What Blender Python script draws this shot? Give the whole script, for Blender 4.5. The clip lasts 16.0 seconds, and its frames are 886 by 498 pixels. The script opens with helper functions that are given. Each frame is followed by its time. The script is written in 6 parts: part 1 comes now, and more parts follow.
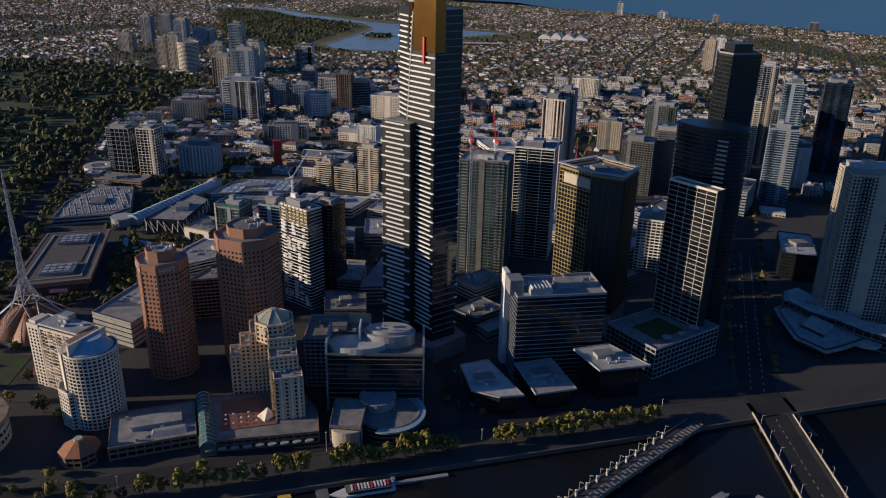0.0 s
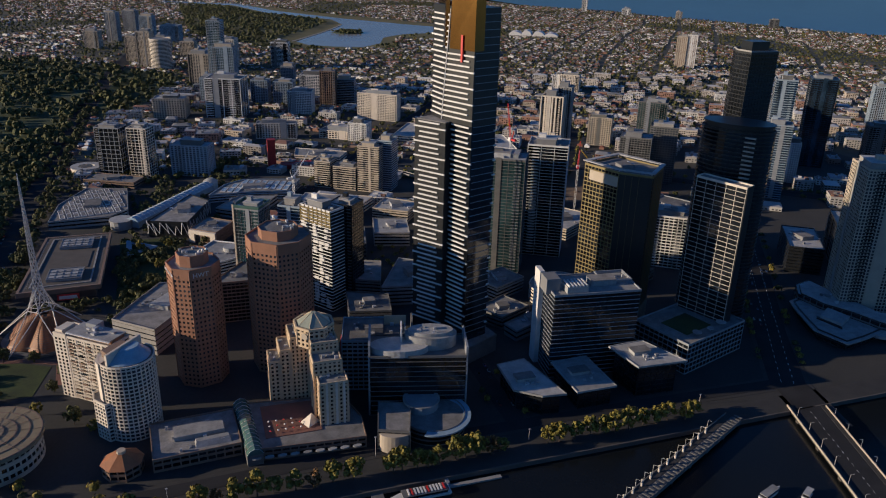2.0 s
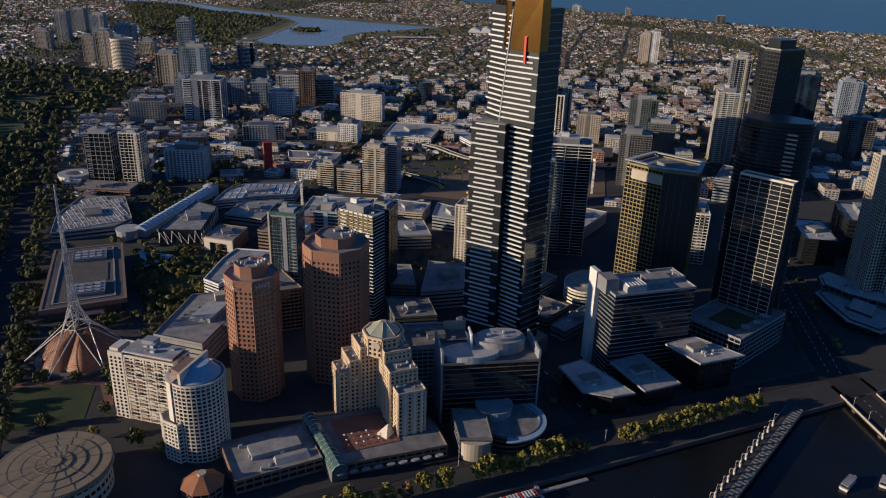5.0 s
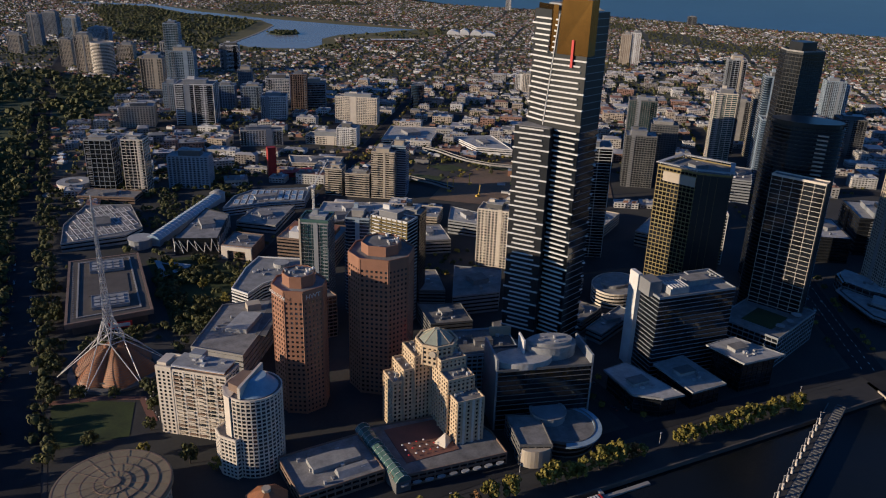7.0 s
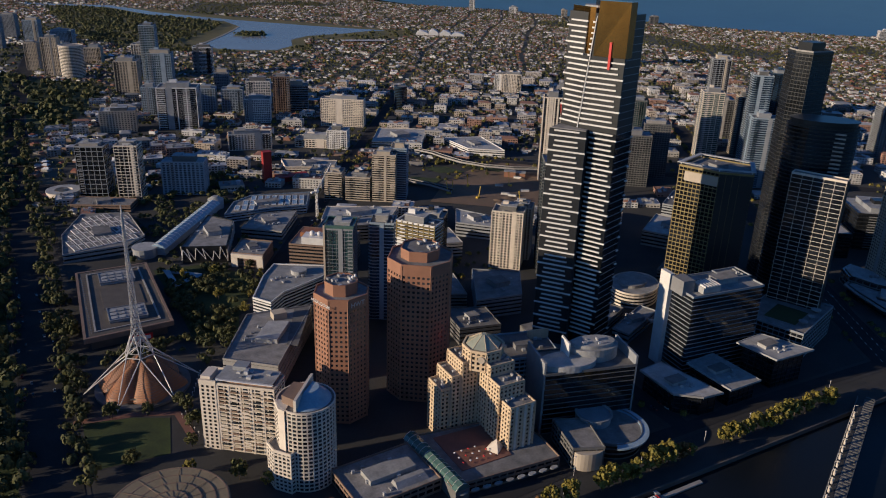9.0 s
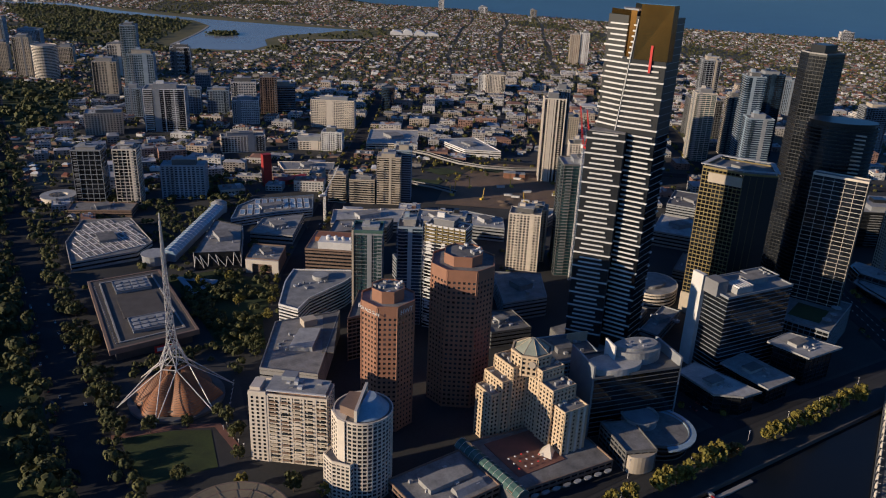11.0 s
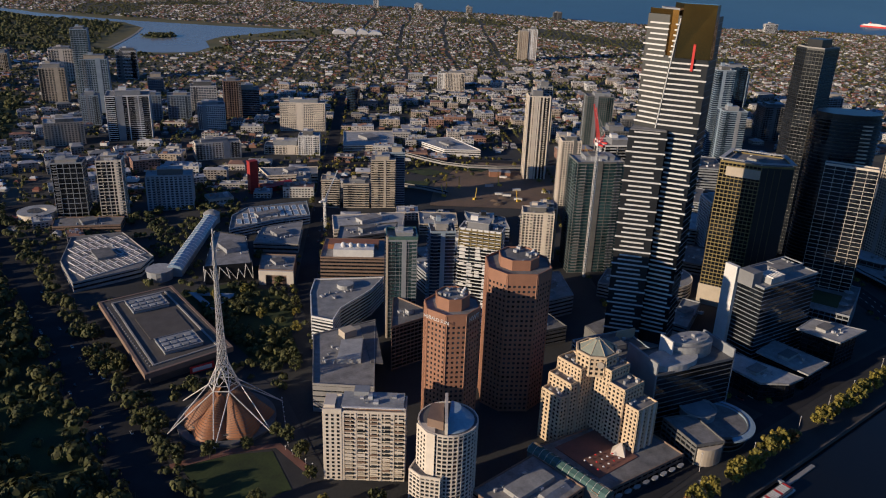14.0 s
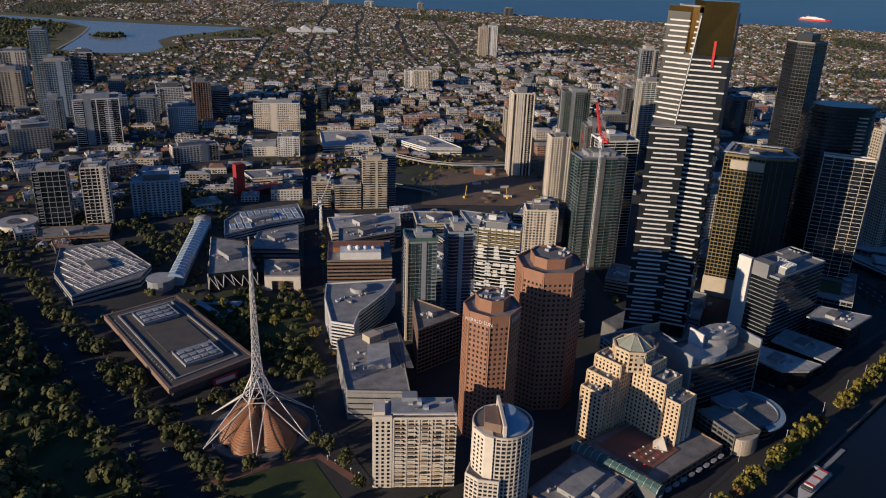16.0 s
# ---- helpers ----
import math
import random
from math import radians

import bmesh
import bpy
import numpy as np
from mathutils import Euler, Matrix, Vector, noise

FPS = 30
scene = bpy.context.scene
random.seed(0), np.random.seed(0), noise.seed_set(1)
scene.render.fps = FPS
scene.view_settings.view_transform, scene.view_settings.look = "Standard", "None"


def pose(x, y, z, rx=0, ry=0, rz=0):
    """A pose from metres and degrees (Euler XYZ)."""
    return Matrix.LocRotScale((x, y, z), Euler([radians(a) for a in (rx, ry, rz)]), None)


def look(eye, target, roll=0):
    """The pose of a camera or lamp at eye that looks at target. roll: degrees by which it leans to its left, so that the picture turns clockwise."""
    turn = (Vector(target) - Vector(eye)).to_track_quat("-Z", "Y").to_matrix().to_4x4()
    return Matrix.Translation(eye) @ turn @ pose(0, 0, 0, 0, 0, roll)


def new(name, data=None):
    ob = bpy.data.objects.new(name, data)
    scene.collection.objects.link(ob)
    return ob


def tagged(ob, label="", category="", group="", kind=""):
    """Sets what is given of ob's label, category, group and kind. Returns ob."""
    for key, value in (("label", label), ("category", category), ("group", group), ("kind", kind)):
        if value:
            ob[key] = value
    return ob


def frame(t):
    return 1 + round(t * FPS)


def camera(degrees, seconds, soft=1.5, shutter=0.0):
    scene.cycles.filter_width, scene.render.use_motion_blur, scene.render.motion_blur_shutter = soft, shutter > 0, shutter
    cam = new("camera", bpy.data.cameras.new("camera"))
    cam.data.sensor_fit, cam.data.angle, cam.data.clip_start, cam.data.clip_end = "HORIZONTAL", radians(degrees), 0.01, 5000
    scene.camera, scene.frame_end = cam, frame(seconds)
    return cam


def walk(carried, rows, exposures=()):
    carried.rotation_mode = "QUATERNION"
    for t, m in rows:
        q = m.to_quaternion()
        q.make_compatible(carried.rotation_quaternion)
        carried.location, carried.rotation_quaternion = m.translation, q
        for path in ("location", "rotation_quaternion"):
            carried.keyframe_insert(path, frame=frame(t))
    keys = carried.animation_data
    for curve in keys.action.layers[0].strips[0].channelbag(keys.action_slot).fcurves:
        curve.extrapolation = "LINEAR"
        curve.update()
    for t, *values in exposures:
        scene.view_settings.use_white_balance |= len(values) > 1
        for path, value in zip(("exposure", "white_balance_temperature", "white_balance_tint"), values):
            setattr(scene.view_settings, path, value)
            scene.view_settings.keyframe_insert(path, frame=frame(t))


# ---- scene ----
cam = camera(60.0, 16.0, soft=1.1)
METRES, EYE, TILT, LEAN, TURN = 494.5, 338.0, 0.0, 0.0, -15.6
PATH = [
    (0, (-5.148, 3.486, 337.466), (-4.656, 5.278, 336.727), 1.2),
    (0.5, (-20.101, 9.035, 337.463), (-19.589, 10.821, 336.722), 1.2),
    (1, (-34.906, 14.69, 337.443), (-34.364, 16.465, 336.7), 1.3),
    (1.5, (-49.573, 20.575, 337.377), (-49.0, 22.341, 336.633), 1.4),
    (2, (-64.227, 26.712, 337.277), (-63.63, 28.469, 336.531), 1.6),
    (2.5, (-78.972, 33.118, 337.199), (-78.35, 34.866, 336.453), 1.6),
    (3, (-93.648, 39.744, 337.136), (-93.001, 41.482, 336.388), 1.7),
    (3.5, (-108.12, 46.614, 337.082), (-107.447, 48.342, 336.334), 1.8),
    (4, (-122.285, 53.771, 337.05), (-121.587, 55.489, 336.301), 1.8),
    (6.5, (-191.523, 91.564, 336.646), (-190.724, 93.239, 335.902), 1.9),
    (7, (-205.172, 99.538, 336.567), (-204.35, 101.203, 335.824), 1.9),
    (7.5, (-218.739, 107.933, 336.466), (-217.893, 109.586, 335.723), 2.0),
    (8, (-232.168, 116.411, 336.385), (-231.299, 118.052, 335.644), 2.0),
    (8.5, (-245.438, 124.993, 336.314), (-244.541, 126.62, 335.573), 2.0),
    (9, (-258.478, 133.738, 336.255), (-257.557, 135.352, 335.515), 2.0),
    (9.2, (-263.598, 137.337, 336.24), (-262.669, 138.945, 335.498), 2.2),
    (11.5, (-321.369, 179.883, 335.821), (-320.335, 181.429, 335.085), 2.4),
    (12, (-333.781, 189.609, 335.747), (-332.721, 191.136, 335.011), 2.4),
    (12.5, (-346.104, 199.648, 335.703), (-345.019, 201.157, 334.966), 2.4),
    (13, (-358.26, 209.949, 335.687), (-357.15, 211.44, 334.95), 2.3),
    (13.5, (-370.262, 220.657, 335.675), (-369.126, 222.129, 334.938), 2.2),
    (14, (-381.998, 231.705, 335.633), (-380.837, 233.157, 334.895), 2.2),
    (14.5, (-393.565, 242.947, 335.549), (-392.377, 244.377, 334.811), 2.3),
    (15, (-405.023, 254.418, 335.474), (-403.809, 255.825, 334.735), 2.2),
    (15.5, (-416.396, 265.921, 335.404), (-415.156, 267.305, 334.664), 2.1),
    (16, (-427.696, 277.382, 335.35), (-426.43, 278.741, 334.608), 2.1),
]
walk(cam, [(t, look(eye, target, roll)) for t, eye, target, roll in PATH], [(0.0, 0.05, 5400, 4), (16.0, -0.03, 5400, 4)])

# ---- light ----
SUN_EL, SUN_AZ = 12.5, 171.5          # degrees above the horizon; compass angle of the way to the sun, from +x towards +y
sun_way = Vector((math.cos(radians(SUN_EL)) * math.cos(radians(SUN_AZ)), math.cos(radians(SUN_EL)) * math.sin(radians(SUN_AZ)), math.sin(radians(SUN_EL))))
sky_world = bpy.data.worlds.new("sky")
scene.world = sky_world
sky_world.use_nodes = True
wn = sky_world.node_tree
sky = wn.nodes.new("ShaderNodeTexSky")
sky.sky_type, sky.sun_disc = "NISHITA", False
sky.sun_elevation, sky.sun_rotation = radians(SUN_EL), radians(90 - SUN_AZ)
sky.air_density, sky.dust_density, sky.ozone_density = 1.0, 0.25, 4.0
tint = wn.nodes.new("ShaderNodeMix")
tint.data_type, tint.blend_type = "RGBA", "MULTIPLY"
tint.inputs[0].default_value, tint.inputs[7].default_value = 1.0, (0.74, 0.92, 1.22, 1)
wn.links.new(sky.outputs[0], tint.inputs[6])
wn.links.new(tint.outputs[2], wn.nodes["Background"].inputs[0])
wn.nodes["Background"].inputs[1].default_value = 0.068
sun = new("sun", bpy.data.lights.new("sun", "SUN"))
sun.data.energy, sun.data.angle, sun.data.color = 5.5, radians(0.6), (1.0, 0.71, 0.44)
sun.matrix_world = look((0, 0, 800), Vector((0, 0, 800)) - sun_way)


# ---- materials ----
def mat(name, a, b=None, rough=0.8, metal=0.0, scale=0.2, fine=3.0, bump=0.15, rnd=0.0, island=0.0, spec=0.5):
    """Two colours mixed by a broad and a fine noise in metres, with a relief; rnd and island vary the value by object or by piece."""
    m = bpy.data.materials.new(name)
    m.use_nodes = True
    nt, bs = m.node_tree, m.node_tree.nodes["Principled BSDF"]
    b = b or tuple(c * 0.7 for c in a)
    geo = nt.nodes.new("ShaderNodeNewGeometry")
    n1, n2 = nt.nodes.new("ShaderNodeTexNoise"), nt.nodes.new("ShaderNodeTexNoise")
    n1.inputs["Scale"].default_value, n2.inputs["Scale"].default_value = scale, fine
    n1.inputs["Detail"].default_value, n2.inputs["Detail"].default_value = 4, 3
    for n in (n1, n2):
        nt.links.new(geo.outputs["Position"], n.inputs["Vector"])
    add = nt.nodes.new("ShaderNodeMath")
    add.operation = "MULTIPLY_ADD"
    nt.links.new(n2.outputs[0], add.inputs[0])
    add.inputs[1].default_value = 0.5
    nt.links.new(n1.outputs[0], add.inputs[2])
    ramp = nt.nodes.new("ShaderNodeMapRange")
    ramp.inputs[1].default_value, ramp.inputs[2].default_value = 0.5, 1.0
    nt.links.new(add.outputs[0], ramp.inputs[0])
    mix = nt.nodes.new("ShaderNodeMix")
    mix.data_type = "RGBA"
    mix.inputs[6].default_value, mix.inputs[7].default_value = (*a, 1), (*b, 1)
    nt.links.new(ramp.outputs[0], mix.inputs[0])
    out = mix.outputs[2]
    if rnd or island:
        hsv = nt.nodes.new("ShaderNodeHueSaturation")
        val = nt.nodes.new("ShaderNodeMapRange")
        amount = rnd or island
        val.inputs[3].default_value, val.inputs[4].default_value = 1 - amount, 1 + amount
        src = nt.nodes.new("ShaderNodeObjectInfo").outputs["Random"] if rnd else geo.outputs["Random Per Island"]
        nt.links.new(src, val.inputs[0])
        nt.links.new(val.outputs[0], hsv.inputs["Value"])
        nt.links.new(out, hsv.inputs["Color"])
        out = hsv.outputs[0]
    nt.links.new(out, bs.inputs["Base Color"])
    bs.inputs["Roughness"].default_value, bs.inputs["Metallic"].default_value = rough, metal
    bs.inputs["Specular IOR Level"].default_value = spec
    if bump:
        bp = nt.nodes.new("ShaderNodeBump")
        bp.inputs["Strength"].default_value, bp.inputs["Distance"].default_value = bump, 0.3
        nt.links.new(n2.outputs[0], bp.inputs["Height"])
        nt.links.new(bp.outputs[0], bs.inputs["Normal"])
    return m


def palette(name, colours, rough=0.8, fine=1.5, by_object=False):
    """One of several colours for each piece, with fine stains."""
    m = mat(name, (0.5, 0.5, 0.5), (0.4, 0.4, 0.4), rough, fine=fine)
    nt, bs = m.node_tree, m.node_tree.nodes["Principled BSDF"]
    ramp = nt.nodes.new("ShaderNodeValToRGB")
    ramp.color_ramp.interpolation = "CONSTANT"
    while len(ramp.color_ramp.elements) < len(colours):
        ramp.color_ramp.elements.new(0.5)
    for i, c in enumerate(colours):
        ramp.color_ramp.elements[i].position = i / len(colours)
        ramp.color_ramp.elements[i].color = (*c, 1)
    geo = nt.nodes.new("ShaderNodeNewGeometry")
    src = nt.nodes.new("ShaderNodeObjectInfo").outputs["Random"] if by_object else geo.outputs["Random Per Island"]
    nt.links.new(src, ramp.inputs[0])
    mul = nt.nodes.new("ShaderNodeMix")
    mul.data_type, mul.blend_type = "RGBA", "MULTIPLY"
    mul.inputs[0].default_value = 1.0
    old = bs.inputs["Base Color"].links[0].from_socket
    two = nt.nodes.new("ShaderNodeMix")
    two.data_type, two.blend_type = "RGBA", "ADD"
    two.inputs[0].default_value = 1.0
    nt.links.new(old, two.inputs[6])
    nt.links.new(old, two.inputs[7])
    nt.links.new(ramp.outputs[0], mul.inputs[6])
    nt.links.new(two.outputs[2], mul.inputs[7])
    nt.links.new(mul.outputs[2], bs.inputs["Base Color"])
    return m


def glass(name, a, rough=0.12, rnd=0.0, metal=0.0, spec=0.6):
    # light and dark noise patches stand in for uneven reflections in the panes
    return mat(name, tuple(c * 1.7 for c in a), tuple(c * 0.3 for c in a), rough, metal, scale=0.04, fine=0.3, bump=0.02, rnd=rnd, spec=spec)


M = dict(
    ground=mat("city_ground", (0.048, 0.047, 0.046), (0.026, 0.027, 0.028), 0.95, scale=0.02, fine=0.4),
    suburb=mat("suburb_ground", (0.055, 0.060, 0.032), (0.10, 0.09, 0.075), 0.95, scale=0.012, fine=0.12),
    asphalt=mat("asphalt", (0.045, 0.045, 0.048), (0.03, 0.03, 0.032), 1.0, scale=0.05, fine=1.0, spec=0.1),
    # shade of buildings and trees is put into this dark paving colour
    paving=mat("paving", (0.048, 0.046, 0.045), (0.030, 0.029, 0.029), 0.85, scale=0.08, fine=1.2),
    redpave=mat("red_paving", (0.24, 0.11, 0.08), (0.15, 0.08, 0.06), 0.85, scale=0.08, fine=1.2),
    earth=mat("bare_earth", (0.20, 0.13, 0.085), (0.11, 0.085, 0.06), 0.95, scale=0.03, fine=0.3),
    line=mat("road_paint", (0.75, 0.75, 0.72), rough=0.7),
    grass=mat("grass", (0.050, 0.070, 0.016), (0.020, 0.032, 0.010), 0.95, scale=0.05, fine=0.6),
    drygrass=mat("dry_grass", (0.16, 0.13, 0.045), (0.08, 0.085, 0.03), 0.95, scale=0.01, fine=0.1),
    # near-black base and low specular keep the river dark
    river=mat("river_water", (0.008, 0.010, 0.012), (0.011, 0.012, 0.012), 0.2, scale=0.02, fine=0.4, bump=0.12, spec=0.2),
    # bright sky reflection is put into the lake's pale grey base colour
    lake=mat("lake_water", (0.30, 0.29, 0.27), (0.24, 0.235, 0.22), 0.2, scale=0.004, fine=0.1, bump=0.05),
    sea=mat("sea_water", (0.10, 0.21, 0.29), (0.085, 0.185, 0.26), 0.45, scale=0.001, fine=0.01, bump=0.0),
    concrete=mat("concrete", (0.36, 0.34, 0.32), (0.25, 0.24, 0.23), 0.85, scale=0.1, fine=1.0),
    darkconc=mat("dark_concrete", (0.16, 0.155, 0.15), (0.10, 0.10, 0.10), 0.85, scale=0.1, fine=1.0),
    palewall=mat("pale_panel_wall", (0.22, 0.22, 0.23), (0.18, 0.18, 0.19), 0.7, scale=0.1, fine=0.8),
    white=mat("white_paint", (0.74, 0.72, 0.70), (0.60, 0.58, 0.56), 0.6, scale=0.1, fine=0.8),
    cream=mat("cream_render", (0.62, 0.48, 0.32), (0.50, 0.38, 0.25), 0.75, scale=0.15, fine=1.0),
    palecream=mat("pale_render", (0.70, 0.62, 0.52), (0.58, 0.51, 0.43), 0.75, scale=0.15, fine=1.0),
    redstone=mat("red_granite", (0.33, 0.165, 0.10), (0.26, 0.13, 0.08), 0.6, scale=0.12, fine=1.2),
    brown=mat("brown_cladding", (0.25, 0.17, 0.12), (0.18, 0.12, 0.09), 0.7, scale=0.12, fine=1.2),
    beige=mat("beige_precast", (0.50, 0.43, 0.34), (0.40, 0.34, 0.27), 0.8, scale=0.12, fine=1.0),
    grey=mat("grey_cladding", (0.30, 0.31, 0.33), (0.22, 0.23, 0.25), 0.6, scale=0.12, fine=1.0),
    bluegrey=mat("blue_grey_cladding", (0.32, 0.38, 0.44), (0.25, 0.30, 0.36), 0.6, scale=0.12, fine=1.0),
    black=mat("black_cladding", (0.022, 0.023, 0.026), (0.015, 0.016, 0.018), 0.35, scale=0.1, fine=0.6, bump=0.03),
    roofgrey=mat("roof_membrane", (0.26, 0.25, 0.245), (0.13, 0.127, 0.125), 0.9, scale=0.12, fine=0.7, rnd=0.3),
    roofpale=mat("pale_roof", (0.42, 0.415, 0.41), (0.24, 0.24, 0.24), 0.75, scale=0.12, fine=0.6, rnd=0.25),
    plant=mat("roof_plant_metal", (0.45, 0.45, 0.46), (0.30, 0.30, 0.31), 0.5, metal=0.2, scale=0.4, fine=2.0, rnd=0.4),
    copper=mat("brown_copper_roof", (0.36, 0.15, 0.06), (0.24, 0.10, 0.042), 0.55, scale=0.15, fine=1.0),
    bluestone=mat("bluestone", (0.115, 0.10, 0.088), (0.08, 0.07, 0.062), 0.85, scale=0.1, fine=1.0),
    skylight=mat("skylight_glass", (0.32, 0.42, 0.52), (0.25, 0.34, 0.43), 0.25, scale=0.2, fine=0.8, bump=0.03),
    pyramid=mat("pale_pyramid_glass", (0.34, 0.36, 0.29), (0.26, 0.28, 0.23), 0.3, scale=0.2, fine=0.8, bump=0.03),
    greenglass=mat("green_glass", (0.10, 0.17, 0.15), (0.06, 0.11, 0.10), 0.2, scale=0.1, fine=0.5, bump=0.03),
    gold=mat("gold_glass", (0.36, 0.19, 0.055), (0.26, 0.135, 0.04), 0.16, metal=1.0, scale=0.03, fine=0.15, bump=0.03),
    goldframe=mat("gold_green_frame", (0.28, 0.215, 0.085), (0.21, 0.16, 0.062), 0.45, metal=0.2, scale=0.1, fine=0.8),
    hallroof=mat("olive_brown_roof", (0.27, 0.22, 0.14), (0.19, 0.155, 0.10), 0.8, scale=0.06, fine=0.5),
    red=mat("red_paint", (0.62, 0.035, 0.03), (0.5, 0.03, 0.025), 0.5, scale=0.2, fine=1.0),
    darkred=mat("dark_red_panel", (0.36, 0.022, 0.02), (0.24, 0.016, 0.015), 0.6, scale=0.2, fine=1.0),
    blue=mat("blue_paint", (0.05, 0.10, 0.30), (0.04, 0.08, 0.24), 0.5, scale=0.2, fine=1.0),
    yellow=mat("yellow_paint", (0.70, 0.48, 0.05), (0.6, 0.4, 0.05), 0.5, scale=0.2, fine=1.0),
    steel=mat("pale_steel", (0.70, 0.66, 0.62), (0.55, 0.52, 0.50), 0.45, metal=0.1, scale=0.3, fine=2.0),
    glass=glass("window_glass", (0.030, 0.034, 0.040), rnd=0.6),
    darkglass=glass("dark_glass", (0.012, 0.014, 0.018), 0.1),
    tealglass=glass("teal_glass", (0.03, 0.06, 0.065), 0.12),
    blueglass=glass("blue_glass", (0.025, 0.045, 0.075), 0.12),
    bark=mat("bark", (0.09, 0.065, 0.045), rough=0.95, scale=1, fine=4),
    leaf=mat("plane_tree_leaves", (0.25, 0.19, 0.025), (0.12, 0.115, 0.02), 0.8, scale=0.08, fine=0.8, island=0.45, bump=0.0),
    leafgreen=mat("green_leaves", (0.105, 0.100, 0.024), (0.042, 0.050, 0.015), 0.8, scale=0.03, fine=0.4, island=0.5, bump=0.0),
    leafautumn=mat("autumn_leaves", (0.19, 0.085, 0.022), (0.12, 0.07, 0.02), 0.8, scale=0.08, fine=0.8, island=0.45, bump=0.0),
    houseroof=palette("house_roofs", [(0.24, 0.085, 0.055), (0.11, 0.105, 0.11), (0.36, 0.36, 0.37), (0.07, 0.07, 0.072), (0.25, 0.09, 0.055), (0.66, 0.65, 0.64), (0.17, 0.15, 0.135), (0.10, 0.095, 0.095), (0.75, 0.75, 0.75), (0.14, 0.13, 0.13), (0.20, 0.08, 0.055), (0.11, 0.11, 0.115)]),
    housewall=palette("house_walls", [(0.50, 0.48, 0.46), (0.27, 0.14, 0.10), (0.80, 0.78, 0.75), (0.26, 0.24, 0.23), (0.36, 0.35, 0.34), (0.22, 0.15, 0.12), (0.24, 0.23, 0.23)]),
    blockwall=palette("block_walls", [(0.60, 0.57, 0.53), (0.42, 0.40, 0.38), (0.50, 0.42, 0.34), (0.66, 0.64, 0.62), (0.30, 0.27, 0.25), (0.34, 0.20, 0.15), (0.55, 0.50, 0.46)]),
    blockroof=palette("block_roofs", [(0.42, 0.41, 0.42), (0.30, 0.30, 0.31), (0.52, 0.52, 0.53), (0.22, 0.22, 0.22), (0.62, 0.61, 0.61), (0.30, 0.16, 0.11), (0.36, 0.36, 0.40)]),
    car=palette("car_paint", [(0.6, 0.6, 0.6), (0.05, 0.05, 0.05), (0.25, 0.26, 0.28), (0.7, 0.7, 0.68), (0.3, 0.04, 0.03), (0.05, 0.08, 0.2)], 0.3, by_object=True),
)


# ---- building tools ----
def mesh_of(name, bm, material):
    me = bpy.data.meshes.new(name)
    bm.to_mesh(me)
    bm.free()
    me.materials.append(M[material])
    return me


def part(name, bm, material, parent=None, label="", kind=""):
    ob = new(name, bm if isinstance(bm, bpy.types.Mesh) else mesh_of(name, bm, material))
    ob.parent = parent
    return tagged(ob, label, kind=kind)


def thing(name, x, y, z, rot, label, category, group="", kind=""):
    e = new(name)
    e.matrix_world = pose(x, y, z, 0, 0, rot)
    return tagged(e, label, category, group, kind)


def again(ob, m, parent):
    """One more object on the same mesh, at m in its parent's space."""
    o = ob.copy()
    scene.collection.objects.link(o)
    o.parent = parent
    o.matrix_local = m
    return o


def box(bm, x0, y0, z0, x1, y1, z1):
    v = [bm.verts.new((x, y, z)) for z in (z0, z1) for x, y in ((x0, y0), (x1, y0), (x1, y1), (x0, y1))]
    for f in ((3, 2, 1, 0), (4, 5, 6, 7), (0, 1, 5, 4), (1, 2, 6, 5), (2, 3, 7, 6), (3, 0, 4, 7)):
        bm.faces.new([v[i] for i in f])
    return bm


def prism(bm, pts, z0, z1, top=None):
    """An upright body over an outline that runs anticlockwise; top: another outline at z1."""
    lo, hi = [bm.verts.new((x, y, z0)) for x, y in pts], [bm.verts.new((x, y, z1)) for x, y in (top or pts)]
    n = len(pts)
    bm.faces.new(hi)
    bm.faces.new(lo[::-1])
    for i in range(n):
        bm.faces.new((lo[i], lo[(i + 1) % n], hi[(i + 1) % n], hi[i]))
    return bm


def ring(bm, pts, inner, z0, z1):
    """A band between two outlines."""
    o0, o1 = [[bm.verts.new((x, y, z)) for x, y in pts] for z in (z0, z1)]
    i0, i1 = [[bm.verts.new((x, y, z)) for x, y in inner] for z in (z0, z1)]
    n = len(pts)
    for i in range(n):
        j = (i + 1) % n
        for f in ((o0[i], o0[j], o1[j], o1[i]), (i0[j], i0[i], i1[i], i1[j]), (o1[i], o1[j], i1[j], i1[i]), (o0[j], o0[i], i0[i], i0[j])):
            bm.faces.new(f)
    return bm


def offset(pts, d):
    """The outline moved outwards by d."""
    out, n = [], len(pts)
    for i in range(n):
        p, q, r = Vector(pts[i - 1]), Vector(pts[i]), Vector(pts[(i + 1) % n])
        a, b = (q - p).normalized(), (r - q).normalized()
        na, nb = Vector((a.y, -a.x)), Vector((b.y, -b.x))
        k = na + nb
        out.append(tuple(q + k * (d / max(0.35, 1 + na.dot(nb)))))
    return out


def rect(w, d, cx=0, cy=0):
    return [(cx - w / 2, cy - d / 2), (cx + w / 2, cy - d / 2), (cx + w / 2, cy + d / 2), (cx - w / 2, cy + d / 2)]


def chamfered(w, d, c):
    w, d = w / 2, d / 2
    return [(-w + c, -d), (w - c, -d), (w, -d + c), (w, d - c), (w - c, d), (-w + c, d), (-w, d - c), (-w, -d + c)]


def circle(r, n=40, cx=0, cy=0, ry=None):
    return [(cx + r * math.cos(2 * math.pi * i / n), cy + (ry or r) * math.sin(2 * math.pi * i / n)) for i in range(n)]


